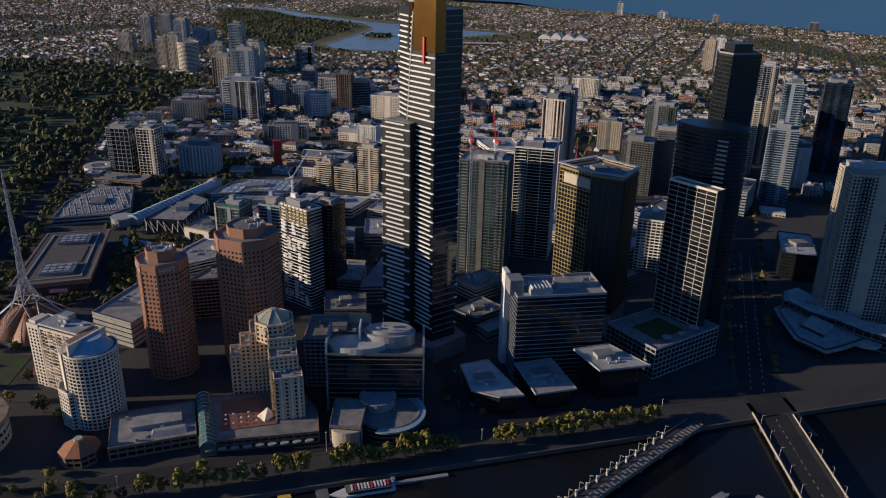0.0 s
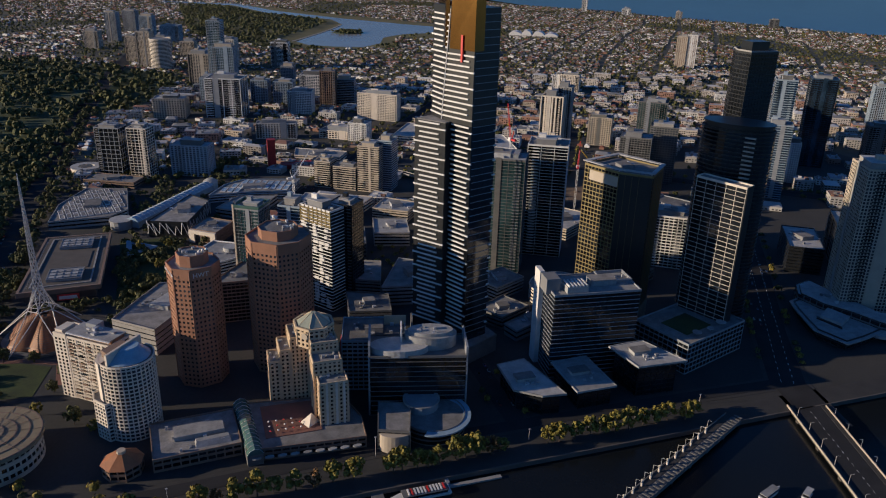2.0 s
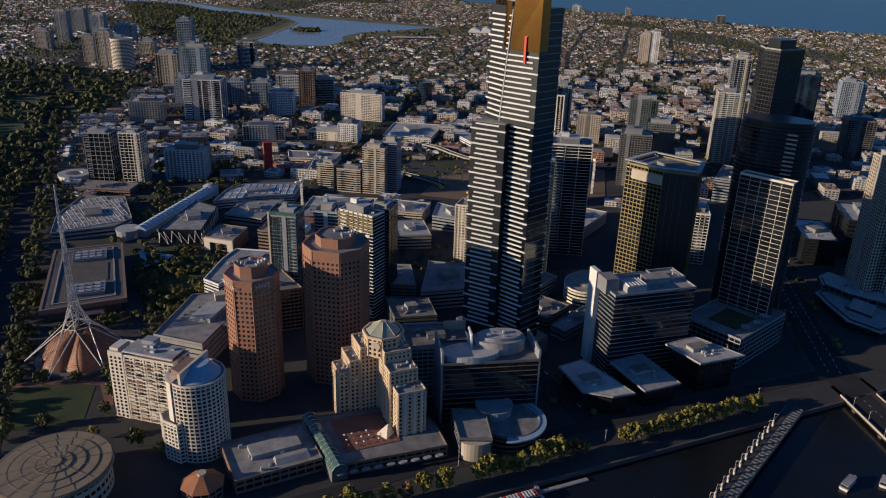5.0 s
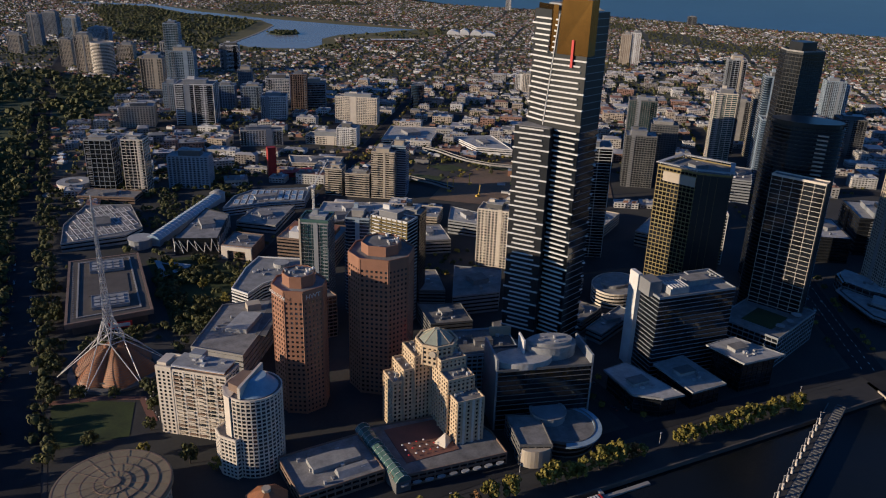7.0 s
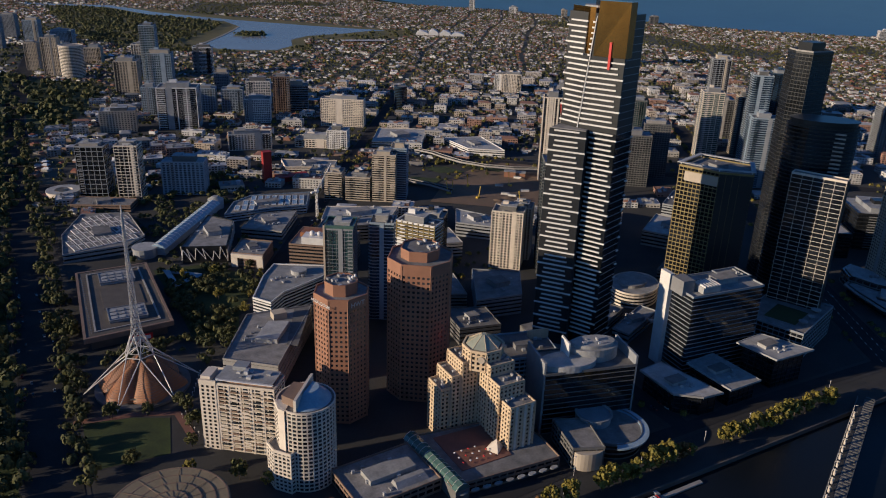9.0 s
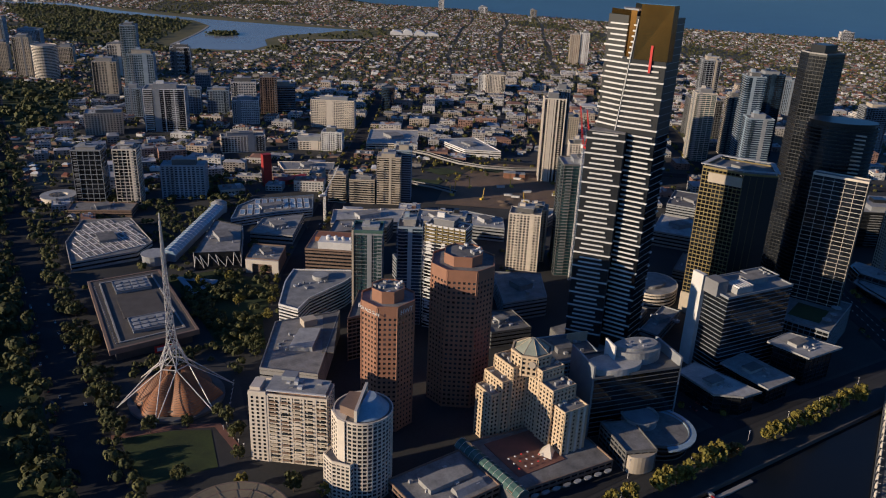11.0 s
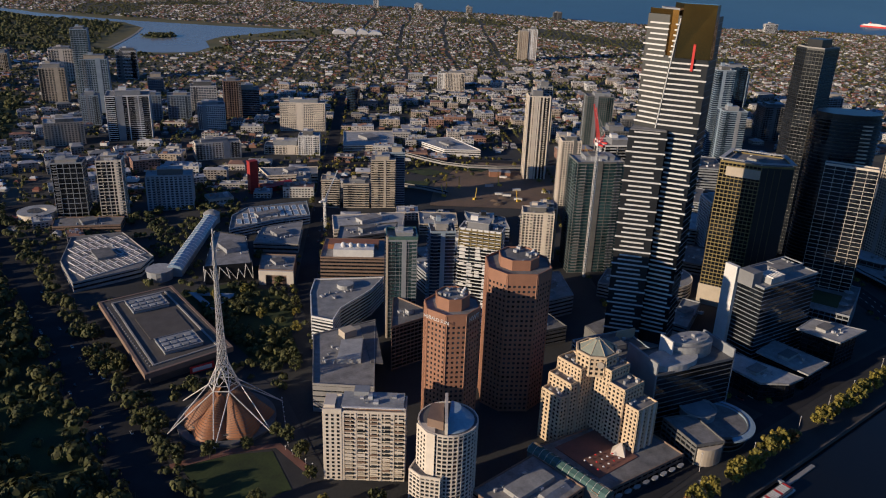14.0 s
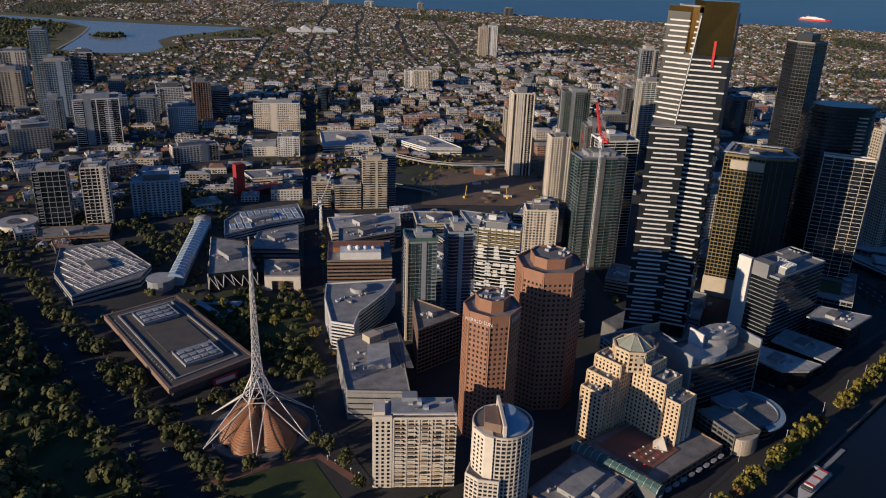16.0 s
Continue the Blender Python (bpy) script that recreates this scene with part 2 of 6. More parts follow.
def storeys(b, pts, z0, z1, floor=3.6, band=0.4, wall="concrete", core="glass", pier=0.0, pier_w=0.8, proud=0.35, panes=(), skip=(), roof="roofgrey", parapet=1.2, top=True, pier_mat=None, slab_name="spandrel", joined=False):
    """A stretch of a building over an outline: a glazed core, a wall band at each floor, piers between, a parapet and a roof slab."""
    h = z1 - z0
    part("glazed_wall", prism(bmesh.new(), pts, z0, z1 - 0.4), core, b)
    n = max(1, round(h / floor))
    fh = h / n
    out = offset(pts, proud)
    ins = offset(pts, -0.25)
    if joined:
        bm = bmesh.new()
        for i in range(n if band else 0):
            ring(bm, out, ins, z0 + i * fh, z0 + i * fh + fh * band)
        part("banding", bm, wall, b, kind="stuff")
        bm = bmesh.new()
        for i in range(len(pts) if pier else 0):
            p, q = Vector(pts[i]), Vector(pts[(i + 1) % len(pts)])
            t = (q - p).normalized()
            nn, k = Vector((t.y, -t.x)) * (proud - 0.04), max(1, round((q - p).length / pier))
            for j in range(k + 1):
                c = p.lerp(q, j / k)
                prism(bm, [tuple(c + nn - t * pier_w / 2), tuple(c + nn + t * pier_w / 2), tuple(c + t * pier_w / 2 - nn * 0.5), tuple(c - t * pier_w / 2 - nn * 0.5)], z0, z0 + h - 0.05)
        if pier:
            part("ribbing", bm, wall, b, kind="stuff")
        else:
            bm.free()
        band, pier = 0, 0
    if band:
        first = part(slab_name, ring(bmesh.new(), out, ins, 0, fh * band), wall, b)
        first.location.z = z0
        for i in range(1, n):
            again(first, Matrix.Translation((0, 0, z0 + i * fh)), b)
    if pier:
        post = None
        for i in range(len(pts)):
            if i in skip:
                continue
            p, q = Vector(pts[i]), Vector(pts[(i + 1) % len(pts)])
            length, ang = (q - p).length, math.atan2(q.y - p.y, q.x - p.x)
            k = max(1, round(length / pier))
            if length < pier * 0.6:
                k = 1
            for j in range(k + 1):
                at = p.lerp(q, j / k)
                m = Matrix.Translation((at.x, at.y, z0)) @ Matrix.Rotation(ang, 4, "Z")
                if post is None:
                    post = part("pier", box(bmesh.new(), -pier_w / 2, -proud + 0.04, 0, pier_w / 2, 0.2, h - 0.05), pier_mat or wall, b)
                    post.matrix_local = m
                else:
                    again(post, m, b)
            if panes and i in panes:
                step = length / k
                bm = box(bmesh.new(), pier_w / 2, -0.12, 0.02, step - pier_w / 2, 0, fh * (1 - band) - 0.04)
                me = mesh_of("window", bm, "glass")
                for j in range(k):
                    at = p.lerp(q, j / k)
                    for f in range(n):
                        w = part("window", me, "glass", b)
                        w.matrix_local = Matrix.Translation((at.x, at.y, z0 + f * fh + fh * band)) @ Matrix.Rotation(ang, 4, "Z")
    if top:
        part("parapet", ring(bmesh.new(), offset(out, 0.06), ins, z1 - 0.8, z1 + parapet), wall, b)
        part("roof", prism(bmesh.new(), offset(pts, -0.3), z1 - 0.5, z1), roof, b)


def rooftop(b, x, y, z, w, d, count, seed, big=True):
    """Plant rooms, ducts and fans on a roof."""
    r = random.Random(seed)
    if big:
        bw, bd, bh = w * r.uniform(0.3, 0.45), d * r.uniform(0.3, 0.45), r.uniform(3, 5)
        part("plant_room", box(bmesh.new(), x - bw / 2, y - bd / 2, z, x + bw / 2, y + bd / 2, z + bh), "plant", b)
        part("plant_room_roof", box(bmesh.new(), x - bw / 2 - 0.2, y - bd / 2 - 0.2, z + bh, x + bw / 2 + 0.2, y + bd / 2 + 0.2, z + bh + 0.4), "roofgrey", b)
    for i in range(count):
        a, c = x + r.uniform(-0.42, 0.42) * w, y + r.uniform(-0.42, 0.42) * d
        s, t, u = r.uniform(1, 3.4), r.uniform(1, 3.4), r.uniform(0.8, 2.6)
        part("roof_unit", box(bmesh.new(), a - s / 2, c - t / 2, z, a + s / 2, c + t / 2, z + u), "plant", b)


def tube(bm, p, q, r, n=6):
    p, q = Vector(p), Vector(q)
    z = (q - p).normalized()
    x = z.orthogonal().normalized()
    y = z.cross(x)
    lo, hi = [[bm.verts.new(c + (x * math.cos(2 * math.pi * i / n) + y * math.sin(2 * math.pi * i / n)) * r) for i in range(n)] for c in (p, q)]
    bm.faces.new(hi)
    bm.faces.new(lo[::-1])
    for i in range(n):
        bm.faces.new((lo[i], lo[(i + 1) % n], hi[(i + 1) % n], hi[i]))
    return bm


def sheet(name, pts, z, material, label, category, thick=0.5):
    """A flat piece of ground over an outline, its top at z."""
    bm = bmesh.new()
    lo = [bm.verts.new((x, y, z)) for x, y in pts]
    f = bm.faces.new(lo)
    if f.calc_center_median() is not None:
        f.normal_update()
        if f.normal.z < 0:
            f.normal_flip()
    ob = new(name, mesh_of(name, bm, material))
    return tagged(ob, label, category, kind="structure")


def inside(x, y, poly):
    hit, n = False, len(poly)
    for i in range(n):
        (x0, y0), (x1, y1) = poly[i - 1], poly[i]
        if (y0 > y) != (y1 > y) and x < (x1 - x0) * (y - y0) / (y1 - y0) + x0:
            hit = not hit
    return hit


def strip(pts, w):
    """The outline of a road of width w along a line."""
    a, b = [], []
    for i, p in enumerate(pts):
        p = Vector(p)
        t = (Vector(pts[min(i + 1, len(pts) - 1)]) - Vector(pts[max(i - 1, 0)])).normalized()
        n = Vector((-t.y, t.x)) * w / 2
        a.append(tuple(p + n))
        b.append(tuple(p - n))
    return b + a[::-1]


# ---- ground, water, roads ----
RIVER_BANK = 427.0
LAKE = [(-150, 4430), (209, 4270), (330, 3850), (575, 3530), (580, 3310), (447, 3028), (312, 2775), (339, 2675), (420, 2625), (508, 2600), (590, 2690), (640, 2850), (740, 2950), (900, 2990), (1000, 3040), (1110, 3060), (1000, 3160), (870, 3290), (620, 3590), (370, 3990), (240, 4380), (-120, 4560)]
SHORE = [(900, 5600), (1290, 4900), (1700, 4600), (1850, 4250), (2200, 3900), (2330, 3560), (2560, 3230), (2740, 2860), (2950, 2580), (3200, 2380), (3500, 2180), (3760, 1700), (3950, 900), (4200, -400)]
GARDENS = [(-292, 440), (-292, 1170), (-255, 1300), (-275, 1600), (-170, 1700), (-60, 2080), (-200, 2250), (-420, 2420), (-700, 2540), (-1100, 2300), (-1100, 440)]
PARK = [(-30, 3050), (-60, 4300), (200, 4400), (700, 3700), (1130, 3100), (1250, 2980), (1180, 2880), (960, 2760), (680, 2830), (620, 2570), (300, 2560), (180, 2640), (30, 2900)]


def band(a, b, n):
    return [a + (b - a) * i / n for i in range(n + 1)]


def make_ground():
    """One sheet of land to the shore and beyond, lower under the river."""
    bm = bmesh.new()
    pts = [(-4200, RIVER_BANK), (4600, RIVER_BANK), (4600, 6500), (-4200, 6500)]
    bm.faces.new([bm.verts.new((x, y, 0)) for x, y in pts])
    ob = new("ground", mesh_of("ground", bm, "suburb"))
    tagged(ob, "city and suburb ground with pavements and gardens", "ground", kind="structure")
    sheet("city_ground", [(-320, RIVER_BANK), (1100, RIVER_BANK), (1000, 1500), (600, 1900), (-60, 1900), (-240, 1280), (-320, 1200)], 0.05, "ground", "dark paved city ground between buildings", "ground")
    sheet("river", [(-2500, -700), (2500, -700), (2500, RIVER_BANK), (-2500, RIVER_BANK)], -3.0, "river", "near-black still river water", "water")
    bm = box(bmesh.new(), -2500, RIVER_BANK - 1.2, -5, 2500, RIVER_BANK, 0.6)
    tagged(new("river_wall", mesh_of("river_wall", bm, "bluestone")), "bluestone river wall along the promenade", "wall", kind="structure")
    sheet("promenade", [(-330, RIVER_BANK), (700, RIVER_BANK), (700, RIVER_BANK + 20), (-330, RIVER_BANK + 20)], 0.25, "paving", "paved riverside promenade with shade put into its dark colour", "pavement")
    sheet("garden_lawn", GARDENS, 0.15, "grass", "shaded grass of the large gardens", "ground")
    sheet("lake_park", PARK, 0.12, "drygrass", "dry grass of the park round the lake", "ground")
    sheet("lake", LAKE, 0.3, "lake", "pale lake with sky reflection put into its colour", "water")
    # the sea, which climbs very gently towards its far edge
    bm = bmesh.new()
    rows, fan = 14, []
    for i, (x, y) in enumerate(SHORE):
        ray = Vector((x + 200, y - 150))
        r0 = ray.length
        way = ray.normalized()
        line = []
        for j in range(rows + 1):
            r = r0 + (7200 - r0) * j / rows
            z = 0.5 + 105 * max(0.0, (r - 4600) / 1200) ** 1.3
            line.append(bm.verts.new((way.x * r - 200, way.y * r + 150, z)))
        fan.append(line)
    for a, b in zip(fan, fan[1:]):
        for j in range(rows):
            f = bm.faces.new((a[j], b[j], b[j + 1], a[j + 1]))
            f.smooth = True
    bmesh.ops.recalc_face_normals(bm, faces=bm.faces)
    if bm.faces[:][0].normal.z < 0:
        bmesh.ops.reverse_faces(bm, faces=bm.faces)
    tagged(new("sea", mesh_of("sea", bm, "sea")), "calm blue bay beyond the suburbs", "sea", kind="structure")


make_ground()
ROADS = [
    ("road_boulevard", [(-275, 440), (-272, 720), (-277, 1050), (-268, 1400), (-262, 1830), (-230, 2300), (-160, 3000)], 34),
    ("road_arts", [(-85, 760), (-42, 882), (15, 971), (206, 1264), (435, 1618), (530, 1762)], 20),
    ("road_bridge_street", [(379, 400), (393, 463), (441, 542), (568, 730), (652, 860), (760, 1020), (930, 1260)], 30),
    ("road_riverside", [(-330, 462), (-120, 462), (60, 470), (250, 468), (393, 463)], 12),
    ("road_kings", [(-290, 1290), (-60, 1330), (160, 1300), (420, 1180), (700, 960), (1000, 720)], 26),
    ("road_city", [(150, 470), (150, 600), (215, 700), (330, 860), (520, 1120), (640, 1330)], 16),
]
for i, (n, p, w) in enumerate(ROADS):
    sheet(n, strip(p, w), 0.42 + 0.03 * i, "asphalt", "dark asphalt city street", "road")
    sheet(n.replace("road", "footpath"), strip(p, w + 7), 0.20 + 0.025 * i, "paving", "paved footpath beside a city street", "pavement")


# ---- tall tower with white slab lines and a gold crown ----
def lerp2(a, b, t):
    return (a[0] + (b[0] - a[0]) * t, a[1] + (b[1] - a[1]) * t)


def striped_tower():
    x0, y0 = 140.0, 600.0
    b = thing("striped_skyscraper", x0, y0, 0, 0, "black glass skyscraper with white slab lines and gold crown", "skyscraper")
    A, B, C, D = (125 - x0, 622 - y0), (142.5 - x0, 574.5 - y0), (166 - x0, 583 - y0), (150 - x0, 631 - y0)

    def fold(z):
        t = 0.36 + 0.17 * (z - 204) / 91
        p = lerp2(A, B, t)
        return (p[0] - 3.6, p[1] - 1.3)
    lo, hi = [A, fold(204), B, C, D], [A, fold(292), B, C, D]
    part("upper_body", prism(bmesh.new(), lo, 204, 292, hi), "black", b)
    part("lower_body", prism(bmesh.new(), [A, (131.5 - x0, 597 - y0), B, C, D], 0, 204), "darkglass", b)
    wing = [(108.5 - x0, 614 - y0), (126.5 - x0, 590.5 - y0), (140 - x0, 600 - y0), (128 - x0, 625 - y0)]
    part("side_wing", prism(bmesh.new(), wing, 0, 204), "black", b)
    part("side_wing_roof", prism(bmesh.new(), offset(wing, -0.8), 204, 204.5), "roofgrey", b)

    def line(p, q, z, out=0.9, h=1.15):
        p, q = Vector(p), Vector(q)
        t = (q - p).normalized()
        n = Vector((t.y, -t.x)) * out
        bm = bmesh.new()
        prism(bm, [tuple(p + n), tuple(q + n), tuple(q - n * 0.3), tuple(p - n * 0.3)][::1], z, z + h)
        bmesh.ops.recalc_face_normals(bm, faces=bm.faces)
        part("slab_line", bm, "white", b)
    # upper face: two leaves that meet at the slanting fold
    k = 0
    z = 208.0
    while z < 289:
        f = fold(z)
        s = (0.0, 0.10, 0.14)[k % 3] if k % 3 else -0.05
        if z < 259:
            line(lerp2(A, f, s), lerp2(A, f, 0.97), z)
            line(lerp2(f, B, 0.03), lerp2(f, B, (1.02, 0.86, 0.84)[k % 3]), z)
        else:
            line(lerp2(A, f, s), lerp2(A, f, 0.72), z)
            line(lerp2(A, f, 0.9), lerp2(A, f, 0.99), z)
        z += 4.05
        k += 1
    # the slanting rib on the fold
    f0, f1 = fold(205), fold(290)
    bm = tube(bmesh.new(), (f0[0] - 0.4, f0[1] - 0.2, 205), (f1[0] - 0.4, f1[1] - 0.2, 290), 0.45)
    part("fold_rib", bm, "white", b)
    # lower leaves
    k = 0
    z = 28.0
    while z < 203:
        s = (-0.02, 0.14, 0.17)[k % 3]
        line(lerp2(wing[0], wing[1], s), lerp2(wing[0], wing[1], (1.02, 0.82, 0.79)[k % 3]), z)
        q0, q1 = (131.5 - x0, 597 - y0), B
        line(lerp2(q0, q1, 0.1 + s * 0.3), lerp2(q0, q1, (1.03, 0.9, 0.88)[k % 3]), z)
        if k % 3 == 0:
            line(lerp2(B, C, 0.92), lerp2(B, C, 1.03), z, 1.0)
        z += 4.05
        k += 1
    # gold crown
    g0 = lerp2(fold(292), B, 0.06)
    g1 = lerp2(fold(262), B, 0.10)
    gold_lo, gold_hi = [g1, B, lerp2(B, C, 0.32), lerp2(g1, D, 0.3)], [g0, B, lerp2(B, C, 0.32), lerp2(g0, D, 0.3)]
    part("gold_crown", prism(bmesh.new(), offset(gold_lo, 0.7), 261, 301, offset(gold_hi, 0.7)), "gold", b, "gold glass crown")
    side_gold = [lerp2(A, fold(292), 0.74), lerp2(A, fold(292), 0.9), lerp2(A, D, 0.3), lerp2(A, D, 0.2)]
    part("gold_panel", prism(bmesh.new(), offset(side_gold, 0.5), 262, 296), "gold", b, "bronze glass panel")
    part("plant_box", prism(bmesh.new(), [lerp2(A, B, 0.25), lerp2(A, B, 0.62), (150 - x0, 606 - y0), (140 - x0, 622 - y0)], 292, 297), "grey", b)
    bm = bmesh.new()
    p = lerp2(fold(260), B, 0.58)
    t = (Vector(B) - Vector(fold(260))).normalized()
    n = Vector((t.y, -t.x))
    prism(bm, [tuple(Vector(p) + n * 1.9 - t * 0.9), tuple(Vector(p) + n * 1.9 + t * 0.9), tuple(Vector(p) + t * 0.9), tuple(Vector(p) - t * 0.9)], 252, 272)
    part("red_stripe", bm, "red", b, "narrow red vertical stripe")
    # edges of the dark side: thin floor joints
    for i in range(48):
        zz = 24 + i * 5.6
        if zz > 288:
            break
        bm = bmesh.new()
        p, q = Vector(B), Vector(C)
        t = (q - p).normalized()
        n = Vector((t.y, -t.x)) * 0.12
        prism(bm, [tuple(p + n + t * 1.5), tuple(q + n), tuple(q - n), tuple(p - n + t * 1.5)], zz, zz + 0.5)
        part("floor_joint", bm, "grey", b)
    part("podium", prism(bmesh.new(), [(-40, -12), (2, -38), (36, -20), (22, 40), (-26, 40)], 0, 16), "darkconc", b)
    part("podium_roof", prism(bmesh.new(), offset([(-40, -12), (2, -38), (36, -20), (22, 40), (-26, 40)], -0.8), 16, 16.4), "roofgrey", b)


striped_tower()


# ---- office towers ----
def red_tower(x, y, rot, size, cham, h, writing, label, seed, crown_h):
    b = thing("office_tower", x, y, 0, rot, label, "office tower", "red granite office towers")
    pts = chamfered(size, size, cham)
    storeys(b, pts, 0, h, 3.9, 0.5, "redstone", "darkglass", 3.4, 1.7, 0.45, panes=(0, 6, 7), roof="roofgrey")
    part("plain_band", ring(bmesh.new(), offset(pts, 0.62), offset(pts, -0.2), h - 7.5, h + 1.3), "redstone", b)
    drum = chamfered(size * 0.62, size * 0.62, cham * 0.62)
    part("roof_drum", prism(bmesh.new(), drum, h, h + crown_h), "redstone", b)
    part("drum_roof", prism(bmesh.new(), offset(drum, -0.7), h + crown_h - 0.3, h + crown_h + 0.1), "roofgrey", b)
    part("drum_parapet", ring(bmesh.new(), offset(drum, 0.1), offset(drum, -0.6), h + crown_h - 0.2, h + crown_h + 1.1), "redstone", b)
    rooftop(b, 0, 0, h + crown_h, size * 0.5, size * 0.5, 9, seed, big=False)
    for i in range(3):
        bm = bmesh.new()
        bmesh.ops.create_uvsphere(bm, u_segments=10, v_segments=6, radius=1.2)
        d = part("satellite_dish", bm, "white", b, "round white dish")
        d.location = (size * 0.12 + i * 3.1, -size * 0.14 + i, h + crown_h + 1.6)
    for k, (words, turn, lx, ly, s) in enumerate(writing):
        cu = bpy.data.curves.new("sign", "FONT")
        cu.body, cu.size, cu.extrude, cu.align_x = words, s, 0.12, "CENTER"
        tmp = new("sign_tmp", cu)
        dg = bpy.context.evaluated_depsgraph_get()
        me = bpy.data.meshes.new_from_object(tmp.evaluated_get(dg))
        bpy.data.objects.remove(tmp)
        me.materials.clear()
        me.materials.append(M["white"])
        sg = part("sign", me, "white", b, "white roof-level lettering")
        sg.matrix_local = pose(lx, ly, h - 5.6, 90, 0, turn)
    return b


H1, H2 = 36.0, 48.0
HWT = red_tower(-72, 606.5, 16, H1, 10, 101, [("HWT", 0, 0, -H1 / 2 - 0.8, 5.2), ("HERALD SUN", -90, -H1 / 2 - 0.8, 0, 3.6)], "red granite octagonal office tower with white roof sign", 3, 8)
IBM = red_tower(-5, 612, 10, H2, 15.5, 115, [], "taller red granite octagonal office tower with stepped roof", 5, 7)


def grid_tower(name, label, x, y, rot, w, d, h, wall, core, floor, bandf, pier, pier_w, roof="roofgrey", units=5, seed=0, cap=0, group="", proud=0.35, category="tower", joined=False):
    b = thing(name, x, y, 0, rot, label, category, group)
    storeys(b, rect(w, d), 0, h, floor, bandf, wall, core, pier, pier_w, proud, roof=roof, joined=joined)
    if cap:
        part("crown_band", ring(bmesh.new(), offset(rect(w, d), proud + 0.3), offset(rect(w, d), -0.4), h - cap, h + 1.4), wall, b)
    rooftop(b, 0, 0, h, w, d, units, seed, units > 3)
    r = random.Random(seed * 7 + 1)
    other = r.choice(("darkconc", "palewall", "concrete", "beige", "grey"))
    # a set-back roof storey under a thin slab
    pw2, pd2, ph = w * r.uniform(0.45, 0.75), d * r.uniform(0.45, 0.75), r.uniform(3.5, 8)
    ox, oy = r.uniform(-0.1, 0.1) * w, r.uniform(-0.1, 0.1) * d
    part("roof_storey", prism(bmesh.new(), rect(pw2, pd2, ox, oy), h, h + ph), other, b)
    part("roof_storey_slab", prism(bmesh.new(), rect(pw2 + 1.4, pd2 + 1.4, ox, oy), h + ph, h + ph + 0.5), "roofpale", b)
    part("lift_overrun", prism(bmesh.new(), rect(w * 0.18, d * 0.2, ox - w * 0.12, oy), h + ph + 0.5, h + ph + r.uniform(2.5, 5)), wall, b)
    # a blank shaft and stacks of balconies on the two seen sides
    n = max(3, round(h / 3.4))
    for side, length, half in ((0, w, d / 2), (1, d, w / 2)):
        turn = Matrix.Rotation(radians(-90 * side), 4, "Z")
        at = r.uniform(-0.3, 0.3) * length
        sw = length * r.uniform(0.10, 0.2)
        if r.random() < 0.6:
            o = part("blank_shaft", box(bmesh.new(), at - sw / 2, -half - proud - 0.3, 0, at + sw / 2, -half + 0.2, h + r.uniform(0.5, 2.5)), r.choice((wall, other)), b)
            o.matrix_local = turn
        for k in range(r.choice((1, 2, 2))):
            c = (-0.33 + 0.66 * k + r.uniform(-0.1, 0.1)) * length
            bw = length * r.uniform(0.12, 0.2)
            bm = bmesh.new()
            for f in range(1, n):
                z = f * h / n
                box(bm, c - bw / 2, -half - proud - 1.3, z, c + bw / 2, -half, z + 0.35)
                box(bm, c - bw / 2, -half - proud - 1.3, z + 0.35, c + bw / 2, -half - proud - 1.2, z + 1.2)
            o = part("balcony_bay", bm, r.choice((wall, "palewall", "glass")), b, kind="stuff")
            o.matrix_local = turn
    return b


# gold-green gridded tower
gt = thing("office_tower", 300, 610, 0, 0, "dark office tower with a gold-green window grid", "office tower")
g_out = [(-23, 21.5), (-8.6, -13), (13.4, -33), (40, -8), (19, 36)]
storeys(gt, g_out, 0, 151, 4.0, 0.20, "goldframe", "darkglass", 3.7, 0.5, 0.35, skip=(1, 2, 3, 4))
for p, q in zip(g_out[1:], g_out[2:] + g_out[:1]):
    p, q = Vector(p), Vector(q)
    t = (q - p).normalized()
    nn = Vector((t.y, -t.x))
    part("dark_flank", prism(bmesh.new(), [tuple(p + nn * 0.7 + t * 0.6), tuple(q + nn * 0.7), tuple(q + nn * 0.1), tuple(p + nn * 0.1 + t * 0.6)], 0, 150), "black", gt)
    for j in range(1, int((q - p).length / 6)):
        c = p + t * (j * 6)
        part("flank_mullion", prism(bmesh.new(), [tuple(c + nn), tuple(c + nn + t * 0.2), tuple(c + nn * 0.6 + t * 0.2), tuple(c + nn * 0.6)], 4, 149), "goldframe", gt)
p, q = Vector(g_out[0]), Vector(g_out[1])
t = (q - p).normalized()
nn = Vector((t.y, -t.x))
part("crown_panel", prism(bmesh.new(), [tuple(p + nn * 0.8 + t * 6), tuple(q + nn * 0.8), tuple(q + nn * 0.2), tuple(p + nn * 0.2 + t * 6)], 138, 147), "beige", gt, "blank beige panel below the roof")
part("entrance_base", ring(bmesh.new(), offset(g_out, 1.0), offset(g_out, -0.2), 0, 22), "beige", gt)
part("roof_blade", ring(bmesh.new(), offset(g_out, 1.8), offset(g_out, -2.2), 154.0, 154.8), "roofpale", gt, "thin pale overhanging roof frame")
for p in g_out:
    part("blade_post", prism(bmesh.new(), circle(0.4, 6, p[0] * 0.96, p[1] * 0.96), 151, 154), "steel", gt)
rooftop(gt, 6, 2, 151, 26, 30, 9, 2, True)
